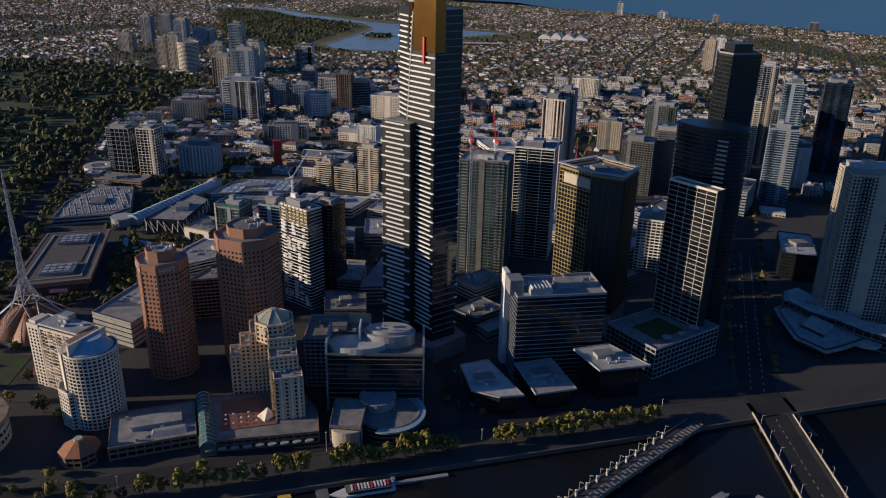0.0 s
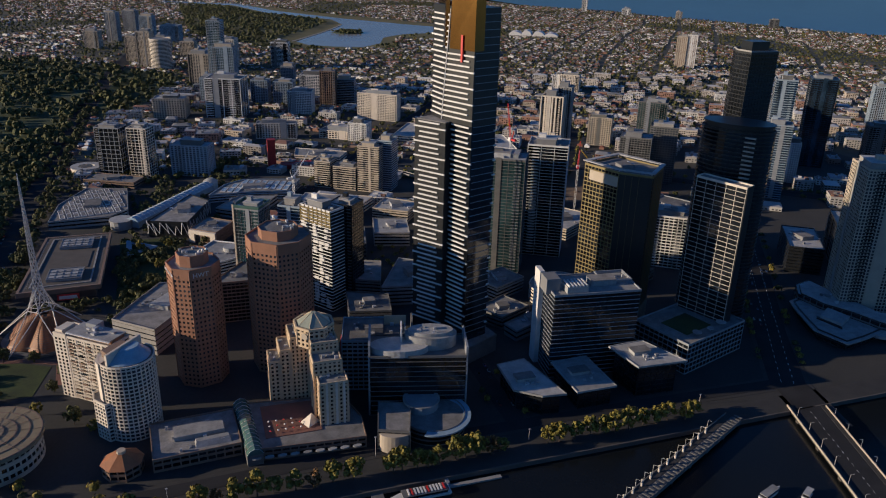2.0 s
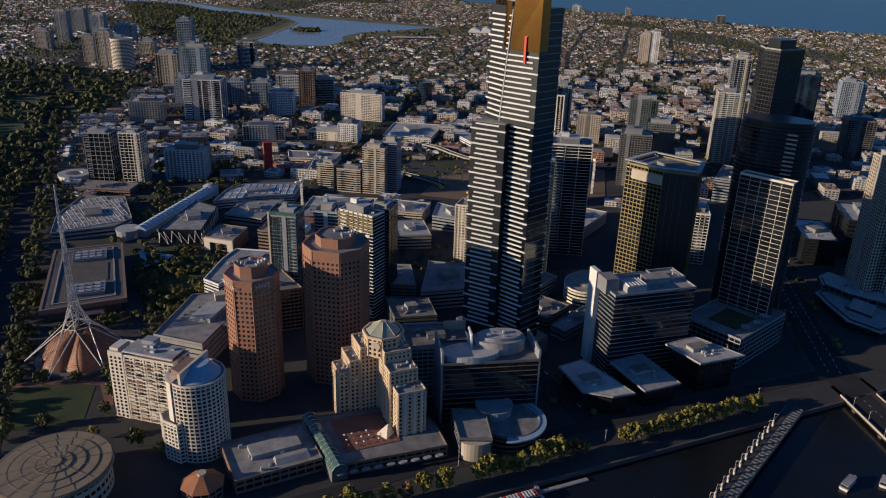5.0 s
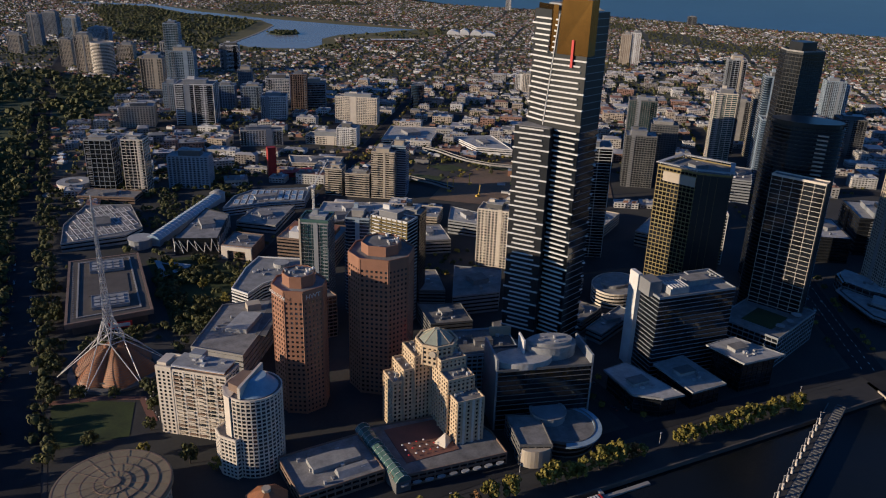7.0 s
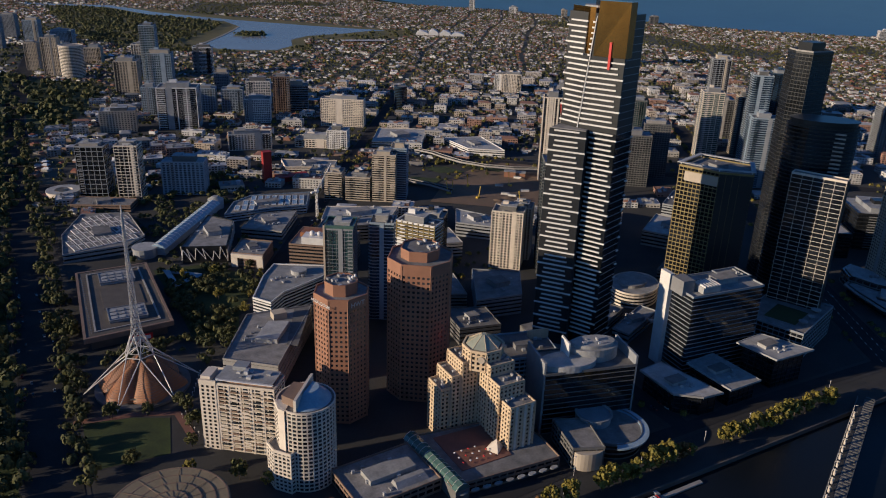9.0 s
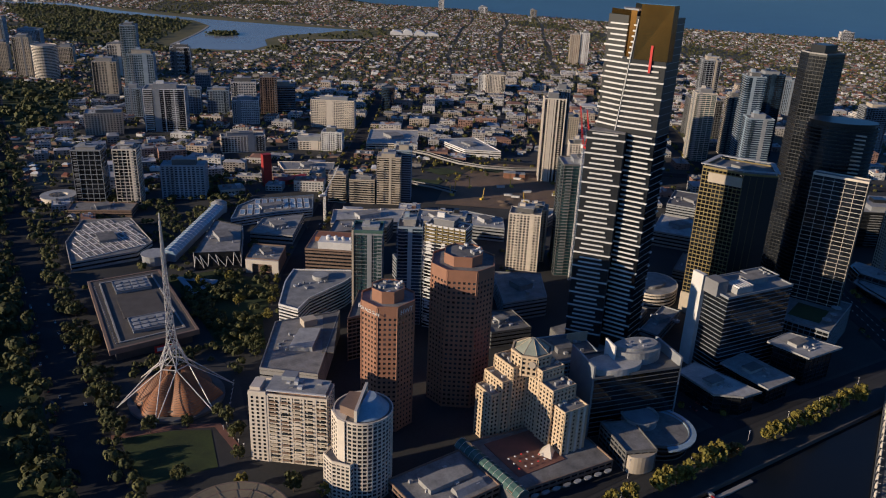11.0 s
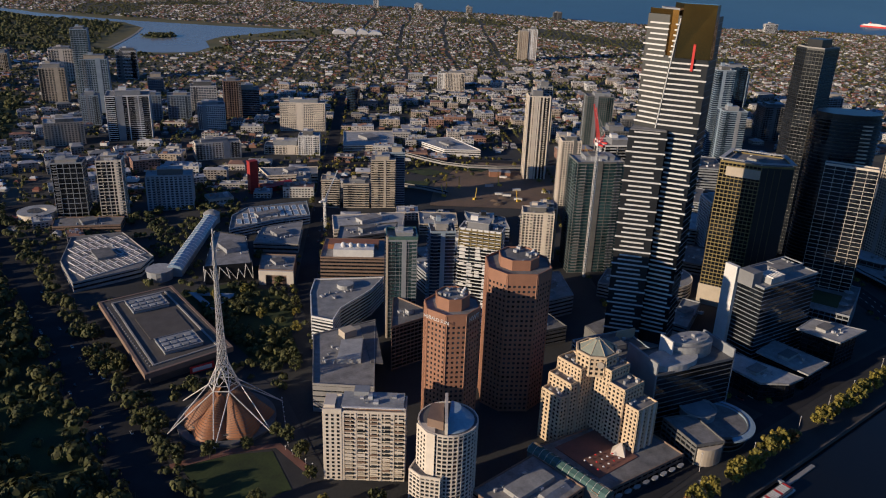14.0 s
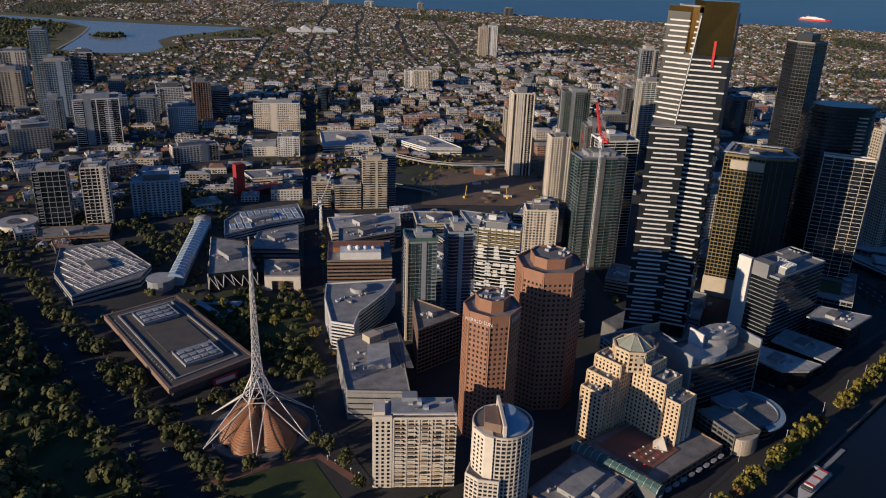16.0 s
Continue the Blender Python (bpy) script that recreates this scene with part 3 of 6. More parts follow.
# white gridded tower
wt = thing("apartment_tower", 365, 547.5, 0, -66.5, "white gridded apartment tower above a podium", "tower")
storeys(wt, rect(46, 11), 0, 153, 4.2, 0.075, "palecream", "darkglass", 9.2, 0.3, 0.3, skip=(1, 2, 3), roof="roofgrey")
part("dark_flank", prism(bmesh.new(), rect(1.4, 10.4, 23.2, 0), 0, 154), "black", wt)
part("dark_back", prism(bmesh.new(), rect(46, 1.4, 0, 6.1), 0, 154), "black", wt)
# rounded dark tower behind it
dt = thing("apartment_tower", 391, 573, 0, -48, "dark rounded apartment tower with a capped roof", "tower")
storeys(dt, circle(31, 28, 0, 0, 19), 0, 192, 3.6, 0.3, "black", "darkglass", 0, proud=0.4)
part("roof_cap", prism(bmesh.new(), circle(29, 28, 0, 0, 17), 192, 197), "black", dt)
part("cap_roof", prism(bmesh.new(), circle(30.5, 28, 0, 0, 18.5), 197, 198), "black", dt)
for i in range(44):
    bm = box(bmesh.new(), -4.5, 0, 0, 4.5, 1.4, 1.3)
    c = part("balcony", bm, "beige", dt)
    c.matrix_local = Matrix.Translation((0, 0, 20 + i * 3.9)) @ Matrix.Rotation(radians(-8), 4, "Z") @ Matrix.Translation((16, -17.2, 0))
# tallest dark tower at the casino end
pt = thing("skyscraper", 452, 650, 0, 0, "slender black glass skyscraper with a chamfered side", "skyscraper")
p_out = [(-9, -14.5), (21, -15.5), (28, 15), (-3, 19), (-12, 3)]
storeys(pt, p_out, 0, 246, 4.0, 0.14, "black", "darkglass", 3.4, 0.25, proud=0.25, pier_mat="black")
part("roof_box", prism(bmesh.new(), [(-4, -8), (15, -9), (17, 8), (-3, 9)], 246, 256), "black", pt)
part("roof_rail", ring(bmesh.new(), offset(p_out, -0.4), offset(p_out, -0.9), 247, 248.6), "concrete", pt)
# white finned office
pw = thing("office_building", 240, 540, 0, -6, "glass office block with a tall white end wall", "office building")
storeys(pw, rect(74, 38), 0, 75, 3.9, 0.12, "grey", "darkglass", 0, proud=0.5, roof="roofpale")
part("end_wall", box(bmesh.new(), -41.5, 7, 0, -37.4, 19.4, 86), "white", pw, "tall white end wall")
part("end_wall_head", box(bmesh.new(), -41.5, -10, 73, -30, 4.9, 86), "palewall", pw)
part("roof_louvre", box(bmesh.new(), -26, -17, 75.5, -8, -4, 81), "roofpale", pw)
for i in range(6):
    part("roof_fin", box(bmesh.new(), -25 + i * 3, -17.5, 81, -24 + i * 3, -3.5, 82.4), "white", pw)
part("roof_frame", ring(bmesh.new(), rect(26, 20, 22, 4), rect(24, 18, 22, 4), 79, 80), "grey", pw)
rooftop(pw, 10, 0, 75, 60, 30, 10, 11)


# three riverside pavilions
def pavilion(pts, h, over, label, seed):
    cx, cy = sum(p[0] for p in pts) / len(pts), sum(p[1] for p in pts) / len(pts)
    b = thing("riverside_pavilion", cx, cy, 0, 0, label, "pavilion", "riverside pavilions")
    loc = [(x - cx, y - cy) for x, y in pts]
    storeys(b, offset(loc, -over), 0, h - 1.4, 4.2, 0.14, "black", "darkglass", 6, 0.4, top=False)
    part("roof", prism(bmesh.new(), loc, h - 1.5, h - 0.4), "roofpale", b)
    part("roof_edge", ring(bmesh.new(), offset(loc, 0.3), offset(loc, -0.5), h - 1.6, h), "roofpale", b)
    part("roof_lantern", box(bmesh.new(), -10, -2, h - 0.4, 5, 7, h + 2.6), "roofpale", b)
    part("lantern_top", box(bmesh.new(), -10.5, -2.5, h + 2.6, 5.5, 7.5, h + 3), "roofgrey", b)
    rooftop(b, 2, -6, h - 0.4, 14, 10, 5, seed, False)


pavilion([(153, 488), (171, 474), (190, 472), (180, 530), (155, 527)], 19, 3, "angular pale-roofed pavilion by the promenade", 1)
pavilion([(200, 473), (234, 473), (233, 522), (200, 520)], 18, 3, "square pale-roofed pavilion by the promenade", 2)
pavilion([(254, 476), (297, 474), (280, 514), (248, 512)], 30, 4, "taller pale-roofed pavilion by the promenade", 3)
# podium of the white tower
pd = thing("podium_building", 345, 535, 0, 18.5, "gridded podium building with a planted roof terrace", "building")
storeys(pd, rect(80, 56, 0, 2), 0, 28, 4.6, 0.2, "grey", "darkglass", 5, 0.5, roof="roofgrey")
part("lawn", box(bmesh.new(), -26, -14, 28.05, 8, 14, 28.4), "grass", pd, "roof lawn")
for i, (a, c, r) in enumerate(((-18, -18, 4), (16, -18, 4.5), (26, -12, 3.5), (-2, -20, 3))):
    part("round_canopy", prism(bmesh.new(), circle(r, 16, a, c), 30.5, 31), "roofpale", pd)
    part("canopy_post", prism(bmesh.new(), circle(0.4, 8, a, c), 28, 30.5), "grey", pd)


# ---- cream hotel with stepped wings ----
def hotel():
    b = thing("hotel", 8, 536, 0, 0, "cream stepped hotel with a glass pyramid roof", "hotel")
    wall = dict(floor=3.4, band=0.42, wall="cream", core="darkglass", pier=3.3, pier_w=1.7, proud=0.4, roof="roofgrey")
    blocks = [([-32, 4, -22, 22], 41), ([-24, 3, -14, 24], 50), ([-16, 2, -1, 24], 60), ([-3, -14, 16, 8], 62), ([-4, -28, 16, -14], 54), ([-2, -40, 18, -27], 43)]
    for (x0, y0, x1, y1), h in blocks:
        storeys(b, [(x0, y0), (x1, y0), (x1, y1), (x0, y1)], 0, h, **wall)
        rooftop(b, (x0 + x1) / 2, (y0 + y1) / 2, h, x1 - x0, y1 - y0, 4, int(h), False)
    oc = [(p[0] * 1.0, p[1]) for p in circle(14.5, 8, 2, 5)]
    oc = [(2 + (p[0] - 2) * math.cos(0.39) - (p[1] - 5) * math.sin(0.39), 5 + (p[0] - 2) * math.sin(0.39) + (p[1] - 5) * math.cos(0.39)) for p in oc]
    storeys(b, oc, 55, 70, **wall)
    part("cornice", ring(bmesh.new(), offset(oc, 1.0), offset(oc, -0.3), 69.4, 71.4), "cream", b)
    tip = [(2 + (x - 2) * 0.14, 5 + (y - 5) * 0.14) for x, y in oc]
    part("glass_pyramid", prism(bmesh.new(), offset(oc, -1.5), 71, 78.5, tip), "pyramid", b, "pale green glass pyramid roof")
    for p, q in zip(offset(oc, -1.5), tip):
        part("pyramid_rib", tube(bmesh.new(), (*p, 71.1), (*q, 78.6), 0.22), "cream", b)
    # end bay strips
    for a in (2.0, 9.0, 14.5):
        part("corner_strip", box(bmesh.new(), a, -41.0, 0, a + 1.6, -39.9, 43.6), "palecream", b)
    part("clock_plaque", prism(bmesh.new(), circle(2.6, 16), 0, 0.5), "beige", b).matrix_local = pose(-6.6, -6.6, 65, 90, 0, -45)


hotel()


# riverside shopping podium below the hotel
def southgate():
    b = thing("shopping_podium", -8, 500, 0, 0, "low terraced riverside shopping podium with a paved roof terrace", "building")
    storeys(b, [(-40, -20), (42, -26), (44, 0), (36, 30), (-40, 40)], 0, 9, 4.5, 0.4, "brown", "darkglass", 6, 1.0, roof="roofgrey")
    part("terrace", prism(bmesh.new(), [(-26, -9), (14, -9), (14, 30), (-26, 32)], 9.05, 9.5), "redpave", b)
    for i in range(9):
        part("arched_awning", prism(bmesh.new(), circle(3.2, 10, -34 + i * 8.6, -25 - i * 0.6, 1.6), 5.2, 6.2), "roofpale", b)
    for i in range(14):
        part("parasol", prism(bmesh.new(), circle(0.9, 8, -22 + (i % 5) * 5.4, -4 + (i // 5) * 6), 11.4, 12, circle(0.1, 8, -22 + (i % 5) * 5.4, -4 + (i // 5) * 6)), "white" if i % 3 else "red", b)
    tip = [(8 + 0.3 * math.cos(a), 2 + 0.3 * math.sin(a)) for a in (0, 1.57, 3.14, 4.71)]
    part("glass_tent", prism(bmesh.new(), [(14, 2), (8, 9), (0, 4), (5, -5)], 9.5, 17, tip), "palecream", b, "pale pyramid canopy")
    g = thing("glass_arcade", -45, 508, 0, 4, "long green glass-roofed arcade", "arcade")
    part("side_wall", prism(bmesh.new(), rect(11, 66), 0, 9), "darkconc", g)
    bm = bmesh.new()
    prof = [(-5.6, 9), (-3.4, 12), (0, 13.4), (3.4, 12), (5.6, 9)]
    a = [bm.verts.new((x, -33.5, z)) for x, z in prof]
    c = [bm.verts.new((x, 33.5, z)) for x, z in prof]
    for i in range(4):
        bm.faces.new((a[i], c[i], c[i + 1], a[i + 1]))
    bm.faces.new(a)
    bm.faces.new(c[::-1])
    bmesh.ops.recalc_face_normals(bm, faces=bm.faces)
    part("glass_roof", bm, "greenglass", g, "green glass vault")
    for j in range(14):
        for (xa, za), (xb, zb) in zip(prof, prof[1:]):
            part("roof_rib", tube(bmesh.new(), (xa, -33 + j * 5.1, za + 0.1), (xb, -33 + j * 5.1, zb + 0.1), 0.16, 4), "steel", g)
    w = thing("shopping_podium", -80, 508, 0, 4, "low riverside restaurants with flat grey roofs", "building")
    storeys(w, [(-30, -20), (28, -20), (28, 24), (-30, 24)], 0, 9.5, 4.7, 0.4, "brown", "darkglass", 6, 1.0, roof="roofgrey")
    part("upper_roof", prism(bmesh.new(), rect(34, 14, 2, 4), 9.5, 13), "roofpale", w)
    part("curved_roof", prism(bmesh.new(), rect(24, 9, 10, -11), 9.5, 12, rect(22, 4, 10, -9)), "roofpale", w)
    rooftop(w, 0, 0, 9.5, 52, 38, 12, 8, False)
    o = thing("octagonal_pavilion", -128, 494, 0, 10, "octagonal brown-roofed riverside pavilion", "pavilion")
    storeys(o, circle(13, 8), 0, 9, 4.5, 0.4, "brown", "darkglass", 5, 0.8, top=False)
    part("hip_roof", prism(bmesh.new(), circle(14.2, 8), 9, 15, circle(3.5, 8)), "copper", o, "brown hipped roof")
    part("roof_lantern", prism(bmesh.new(), circle(3.0, 8), 15, 17), "beige", o)


southgate()


# ---- apartment slab and round apartment tower by the gardens ----
ap = thing("apartment_building", -150, 597, 0, -38.5, "cream slab apartment building with stacked balconies", "apartment building")
storeys(ap, rect(53, 19), 0, 53, 3.05, 0.26, "palecream", "glass", 4.4, 0.8, 0.5, roof="roofpale")
rab = random.Random(8)
part("blank_bay", box(bmesh.new(), -26.6, -10.6, 0, -14.5, -9.2, 55.5), "palecream", ap, "plain cream end bay")
for f in range(17):
    for k in range(3):
        part("bay_window", box(bmesh.new(), -24.8 + k * 3.6, -10.75, 1.2 + f * 3.05, -23.2 + k * 3.6, -10.5, 2.9 + f * 3.05), "darkglass", ap)
for i in range(5):
    x = -10 + i * 8.2
    part("wall_strip", box(bmesh.new(), x - 4.6, -10.3, 0, x - 3.0, -9.3, 53), "palecream", ap)
    for f in range(16):
        part("balcony", box(box(bmesh.new(), x - 2.6, -11.4, 2.4 + f * 3.05, x + 2.6, -9.5, 2.7 + f * 3.05), x - 2.6, -11.4, 2.71 + f * 3.05, x + 2.6, -11.3, 3.7 + f * 3.05), rab.choice(("palecream", "beige", "glass", "brown")), ap)
part("terrace_fascia", box(bmesh.new(), -14, -10.6, 56.6, 26.4, -9.0, 57.2), "white", ap)
part("penthouse", box(bmesh.new(), -14, -6, 53, 24, 8, 56.4), "redstone", ap)
part("penthouse_roof", box(bmesh.new(), -15, -8.6, 56.4, 25.5, 9, 57), "roofpale", ap)
part("stair_tower", box(bmesh.new(), -26, -8.5, 53, -19, 4, 57.5), "palecream", ap)
part("lift_tower", box(bmesh.new(), -8, 4, 53, 2, 12, 60), "grey", ap)
rooftop(ap, 8, 0, 57, 30, 12, 8, 4, False)
rt = thing("apartment_tower", -122, 545, 0, -38.5, "white round-fronted apartment tower with a domed skylight roof", "apartment building")
storeys(rt, circle(18.5, 36), 0, 60, 3.05, 0.28, "palecream", "glass", 6.2, 0.8, 0.5, roof="darkconc", parapet=0.6)
storeys(rt, [(-23, -12), (-16, -19), (-4, -21.5), (4, -6), (-16, 6)], 0, 30, 3.05, 0.36, "palecream", "glass", 3.2, 0.9, 0.5, roof="roofgrey")
half = [(16.5 * math.cos(radians(g)), 16.5 * math.sin(radians(g))) for g in range(-95, 86, 10)]
part("skylight_cone", prism(bmesh.new(), half, 60.2, 67.5, [(x * 0.42 + 1, y * 0.42 + 2) for x, y in half]), "skylight", rt, "pale blue glazed half cone roof")
part("roof_wall", box(bmesh.new(), -2.2, -17.6, 0, -0.4, 16.5, 68.5), "palecream", rt, "tall cream blade wall through the tower")
part("roof_house", prism(bmesh.new(), [(-13, -9), (-3, -13), (-3, 8), (-11, 8)], 60, 66), "brown", rt)
part("corner_shaft", prism(bmesh.new(), [(-19.5, -6), (-13, -16), (-8, -18.5), (-8, -6)], 0, 60.5), "palecream", rt)
for f in range(18):
    for k in range(3):
        w = part("shaft_window", box(bmesh.new(), -0.7, -0.1, 0, 0.7, 0.2, 1.5), "darkglass", rt)
        w.matrix_local = Matrix.Translation((-18.2 + k * 1.9, -8.2 - k * 2.9, 4 + f * 3.05)) @ Matrix.Rotation(radians(-57), 4, "Z")


# ---- curved theatre-front office group beside the tall tower ----
cv = thing("office_building", 85, 520, 0, -14, "grey office block with stepped rounded roofs", "office building")
storeys(cv, rect(72, 34, 0, 0), 0, 50, 4.2, 0.12, "darkconc", "darkglass", 0, proud=0.4, roof="roofgrey")
part("end_wall", box(bmesh.new(), -37.2, -17, 0, -35.6, 17.4, 60), "grey", cv)
part("end_wall", box(bmesh.new(), 35.6, -17, 0, 37.2, 17.4, 58), "grey", cv)
part("white_blade", box(bmesh.new(), -13, -3, 50, -11.8, 11, 66), "white", cv, "tall white blade wall")
part("rounded_roof", prism(bmesh.new(), circle(22, 32, -14, -6, 12), 50, 55), "roofpale", cv)
part("rounded_roof", prism(bmesh.new(), circle(20, 32, 10, 4, 12), 50, 60), "roofpale", cv)
part("rounded_roof_cap", prism(bmesh.new(), circle(17, 32, 10, 4, 9), 60, 62.5), "roofpale", cv)
rooftop(cv, 4, 4, 62, 26, 16, 6, 12, False)
cf = thing("curved_building", 82, 482, 0, -14, "low curved building with a white crescent roof edge", "building")
storeys(cf, [(-36, -22), (-14, -25), (-12, 10), (-36, 14)], 0, 16, 4.0, 0.4, "darkconc", "darkglass", 5, 0.8)
storeys(cf, circle(24, 32, 4, 4), 0, 12, 4.0, 0.3, "darkconc", "darkglass", 0)
arc_o = [(4 + 28.5 * math.cos(radians(a)), 3 + 28.5 * math.sin(radians(a))) for a in range(-105, 61, 5)]
arc_i = [(5 + 22 * math.cos(radians(a)), 3 + 22 * math.sin(radians(a))) for a in range(-105, 61, 5)]
part("crescent_roof", prism(bmesh.new(), arc_o + arc_i[::-1], 11.6, 12.8), "skylight", cf, "pale crescent glass canopy")
part("upper_drum", prism(bmesh.new(), circle(13, 28, -4, 14), 12, 18), "grey", cf)
part("upper_drum_rim", ring(bmesh.new(), circle(14, 28, -4, 14), circle(12, 28, -4, 14), 18, 18.8), "roofpale", cf)
part("bow_front", prism(bmesh.new(), circle(11, 24, -24, -22, 6), 0, 14), "beige", cf)
# mixed block behind the hotel
mb = thing("office_building", 62, 566, 0, -14, "blue and grey mid-rise block with a roof terrace", "office building")
storeys(mb, rect(50, 40), 0, 44, 3.8, 0.4, "bluegrey", "darkglass", 4, 0.8)
part("red_end", box(bmesh.new(), -26.2, -18, 24, -25.2, -8, 44), "red", mb)
part("blue_end", box(bmesh.new(), -26.2, -7, 20, -25.2, 6, 40), "blue", mb)
part("roof_screen", box(bmesh.new(), 8, 8, 44, 26, 9.2, 52), "cream", mb)
rooftop(mb, 0, 0, 44, 44, 34, 10, 21)


# ---- arts precinct ----
def gallery():
    b = thing("art_gallery", -198, 856, 0, -1.5, "wide flat bluestone gallery with glazed roof courts", "gallery")
    o = [(-37, -76), (37, -70), (34, 78), (-34, 76)]
    part("wall", prism(bmesh.new(), offset(o, -5), 0, 9.5), "bluestone", b)
    part("roof", prism(bmesh.new(), o, 9.5, 13.5), "bluestone", b)
    part("roof_edge", ring(bmesh.new(), offset(o, 0.4), offset(o, -2), 9.3, 14), "brown", b)
    part("roof_walk", ring(bmesh.new(), offset(o, -9), offset(o, -10.5), 13.5, 14.4), "concrete", b)
    part("court_roof", prism(bmesh.new(), rect(36, 46, 2, 2), 13.5, 14), "bluestone", b, "flat dark court roof")
    for cy in (-40, 48):
        part("skylight_base", prism(bmesh.new(), rect(32, 27, 2, cy), 13.5, 16), "grey", b)
        part("skylight_frame", ring(bmesh.new(), rect(33, 28, 2, cy), rect(31.4, 26.4, 2, cy), 15.9, 16.6), "palewall", b)
        for i in range(4):
            for j in range(3):
                part("skylight", box(bmesh.new(), -12 + i * 7, cy - 11 + j * 7.4, 16, -7 + i * 7, cy - 6 + j * 7.4, 16.9), "roofpale", b)
    part("banner", box(bmesh.new(), -2, -76.5, 3, 18, -75.7, 9), "red", b, "red and white entrance banner")
    part("banner_panel", box(bmesh.new(), 0, -77, 4.4, 16, -76.4, 7.6), "white", b)
    for i in range(26):
        part("roof_vent", box(bmesh.new(), -30.6, -66 + i * 5, 13.5, -29.6, -65 + i * 5, 14.6), "concrete", b)


gallery()


def spire():
    b = thing("theatre_spire", -202, 707, 0, 0, "white lattice spire over brown fan-shaped theatre roofs", "spire")
    part("drum", prism(bmesh.new(), circle(27, 40), 0, 5), "darkconc", b)
    part("apron", ring(bmesh.new(), circle(36, 40), circle(30.2, 40), 0, 2.5), "darkconc", b)
    # six ribbed shells: each a bulging fan that falls from the hub to a pointed edge
    c, sn = math.cos, math.sin
    for i in range(6):
        a = i * math.pi / 3 + 0.62
        R = 35

        def shell(u, v):
            # u from the hub to the edge, v across the fan
            r = 5 + (R - 5 - 7.5 * abs(v)) * u
            z = 2.8 + 23 * (1 - u) * (1 - 0.15 * abs(v)) + 3.5 * math.sin(math.pi * u) * (1 - abs(v) ** 1.6)
            return (r * c(a + v * 0.56), r * sn(a + v * 0.56), z)
        bm = bmesh.new()
        nu, nv = 8, 8
        top = [[bm.verts.new(shell(p / nu, -1 + 2 * q / nv)) for q in range(nv + 1)] for p in range(nu + 1)]
        low = [[bm.verts.new(v.co - Vector((0, 0, 0.7))) for v in line] for line in top]
        for p in range(nu):
            for q in range(nv):
                f = bm.faces.new((top[p][q], top[p + 1][q], top[p + 1][q + 1], top[p][q + 1]))
                f.smooth = True
                bm.faces.new((low[p][q + 1], low[p + 1][q + 1], low[p + 1][q], low[p][q]))
        for q in range(nv):
            bm.faces.new((top[nu][q], low[nu][q], low[nu][q + 1], top[nu][q + 1]))
        for p in range(nu):
            bm.faces.new((top[p + 1][0], top[p][0], low[p][0], low[p + 1][0]))
            bm.faces.new((top[p][nv], top[p + 1][nv], low[p + 1][nv], low[p][nv]))
        petal = part("roof_shell", bm, "copper", b, "brown ribbed metal roof shell")
        for k in range(2, 21):
            bm = bmesh.new()
            pts = [Vector(shell(k / 20, -1 + 2 * q / 6)) + Vector((0, 0, 0.35)) for q in range(7)]
            for p, q in zip(pts, pts[1:]):
                tube(bm, p, q, 0.2, 4)
            part("roof_rib", bm, "brown", petal)
    part("inner_cone", prism(bmesh.new(), circle(28, 32), 2.4, 22.0, circle(4.5, 32)), "bluestone", b)
    # white struts in pairs from the collar to feet outside the shells
    for i in range(6):
        a = i * math.pi / 3 + 0.96
        foot = (43.5 * c(a), 43.5 * sn(a), 2.4)
        for s in (-0.52, 0.52):
            hub = (11.5 * c(a + s), 11.5 * sn(a + s), 30.5)
            part("strut", tube(bmesh.new(), hub, foot, 0.42), "steel", b)
        p0, p1 = (11.5 * c(a - 0.52), 11.5 * sn(a - 0.52), 30.5), (11.5 * c(a + 0.52), 11.5 * sn(a + 0.52), 30.5)
        part("collar_tube", tube(bmesh.new(), p0, p1, 0.4), "steel", b)
        apex = (4.6 * c(a), 4.6 * sn(a), 47)
        part("collar_brace", tube(bmesh.new(), p0, apex, 0.4), "steel", b)
        part("collar_brace", tube(bmesh.new(), p1, apex, 0.4), "steel", b)

    # lattice skirt and mast
    def rad(z):
        t = (z - 34) / 118
        return 0.5 + 6.2 * max(0.0, 1 - t) ** 13 + 3.1 * max(0.0, 1 - t)
    levels = [34 + 4 * i for i in range(29)]
    n = 8
    for li, z in enumerate(levels[:-1]):
        z2 = levels[li + 1]
        r0, r1 = rad(z), rad(z2)
        bm = bmesh.new()
        for i in range(n):
            a0, a1 = 2 * math.pi * i / n + 0.39 * (li % 2), 2 * math.pi * (i + 1) / n + 0.39 * (li % 2)
            am = (a0 + a1) / 2
            w = 0.26 if z < 70 else 0.2
            p0, p1 = (r0 * math.cos(a0), r0 * math.sin(a0), z), (r0 * math.cos(a1), r0 * math.sin(a1), z)
            q = (r1 * math.cos(am), r1 * math.sin(am), z2)
            tube(bm, p0, q, w, 4)
            tube(bm, p1, q, w, 4)
            if li % 2 == 0:
                tube(bm, p0, p1, w * 0.8, 4)
        part("lattice_tier", bm, "steel", b)
    part("mast", tube(bmesh.new(), (0, 0, 100), (0, 0, 152), 0.45), "steel", b)


spire()

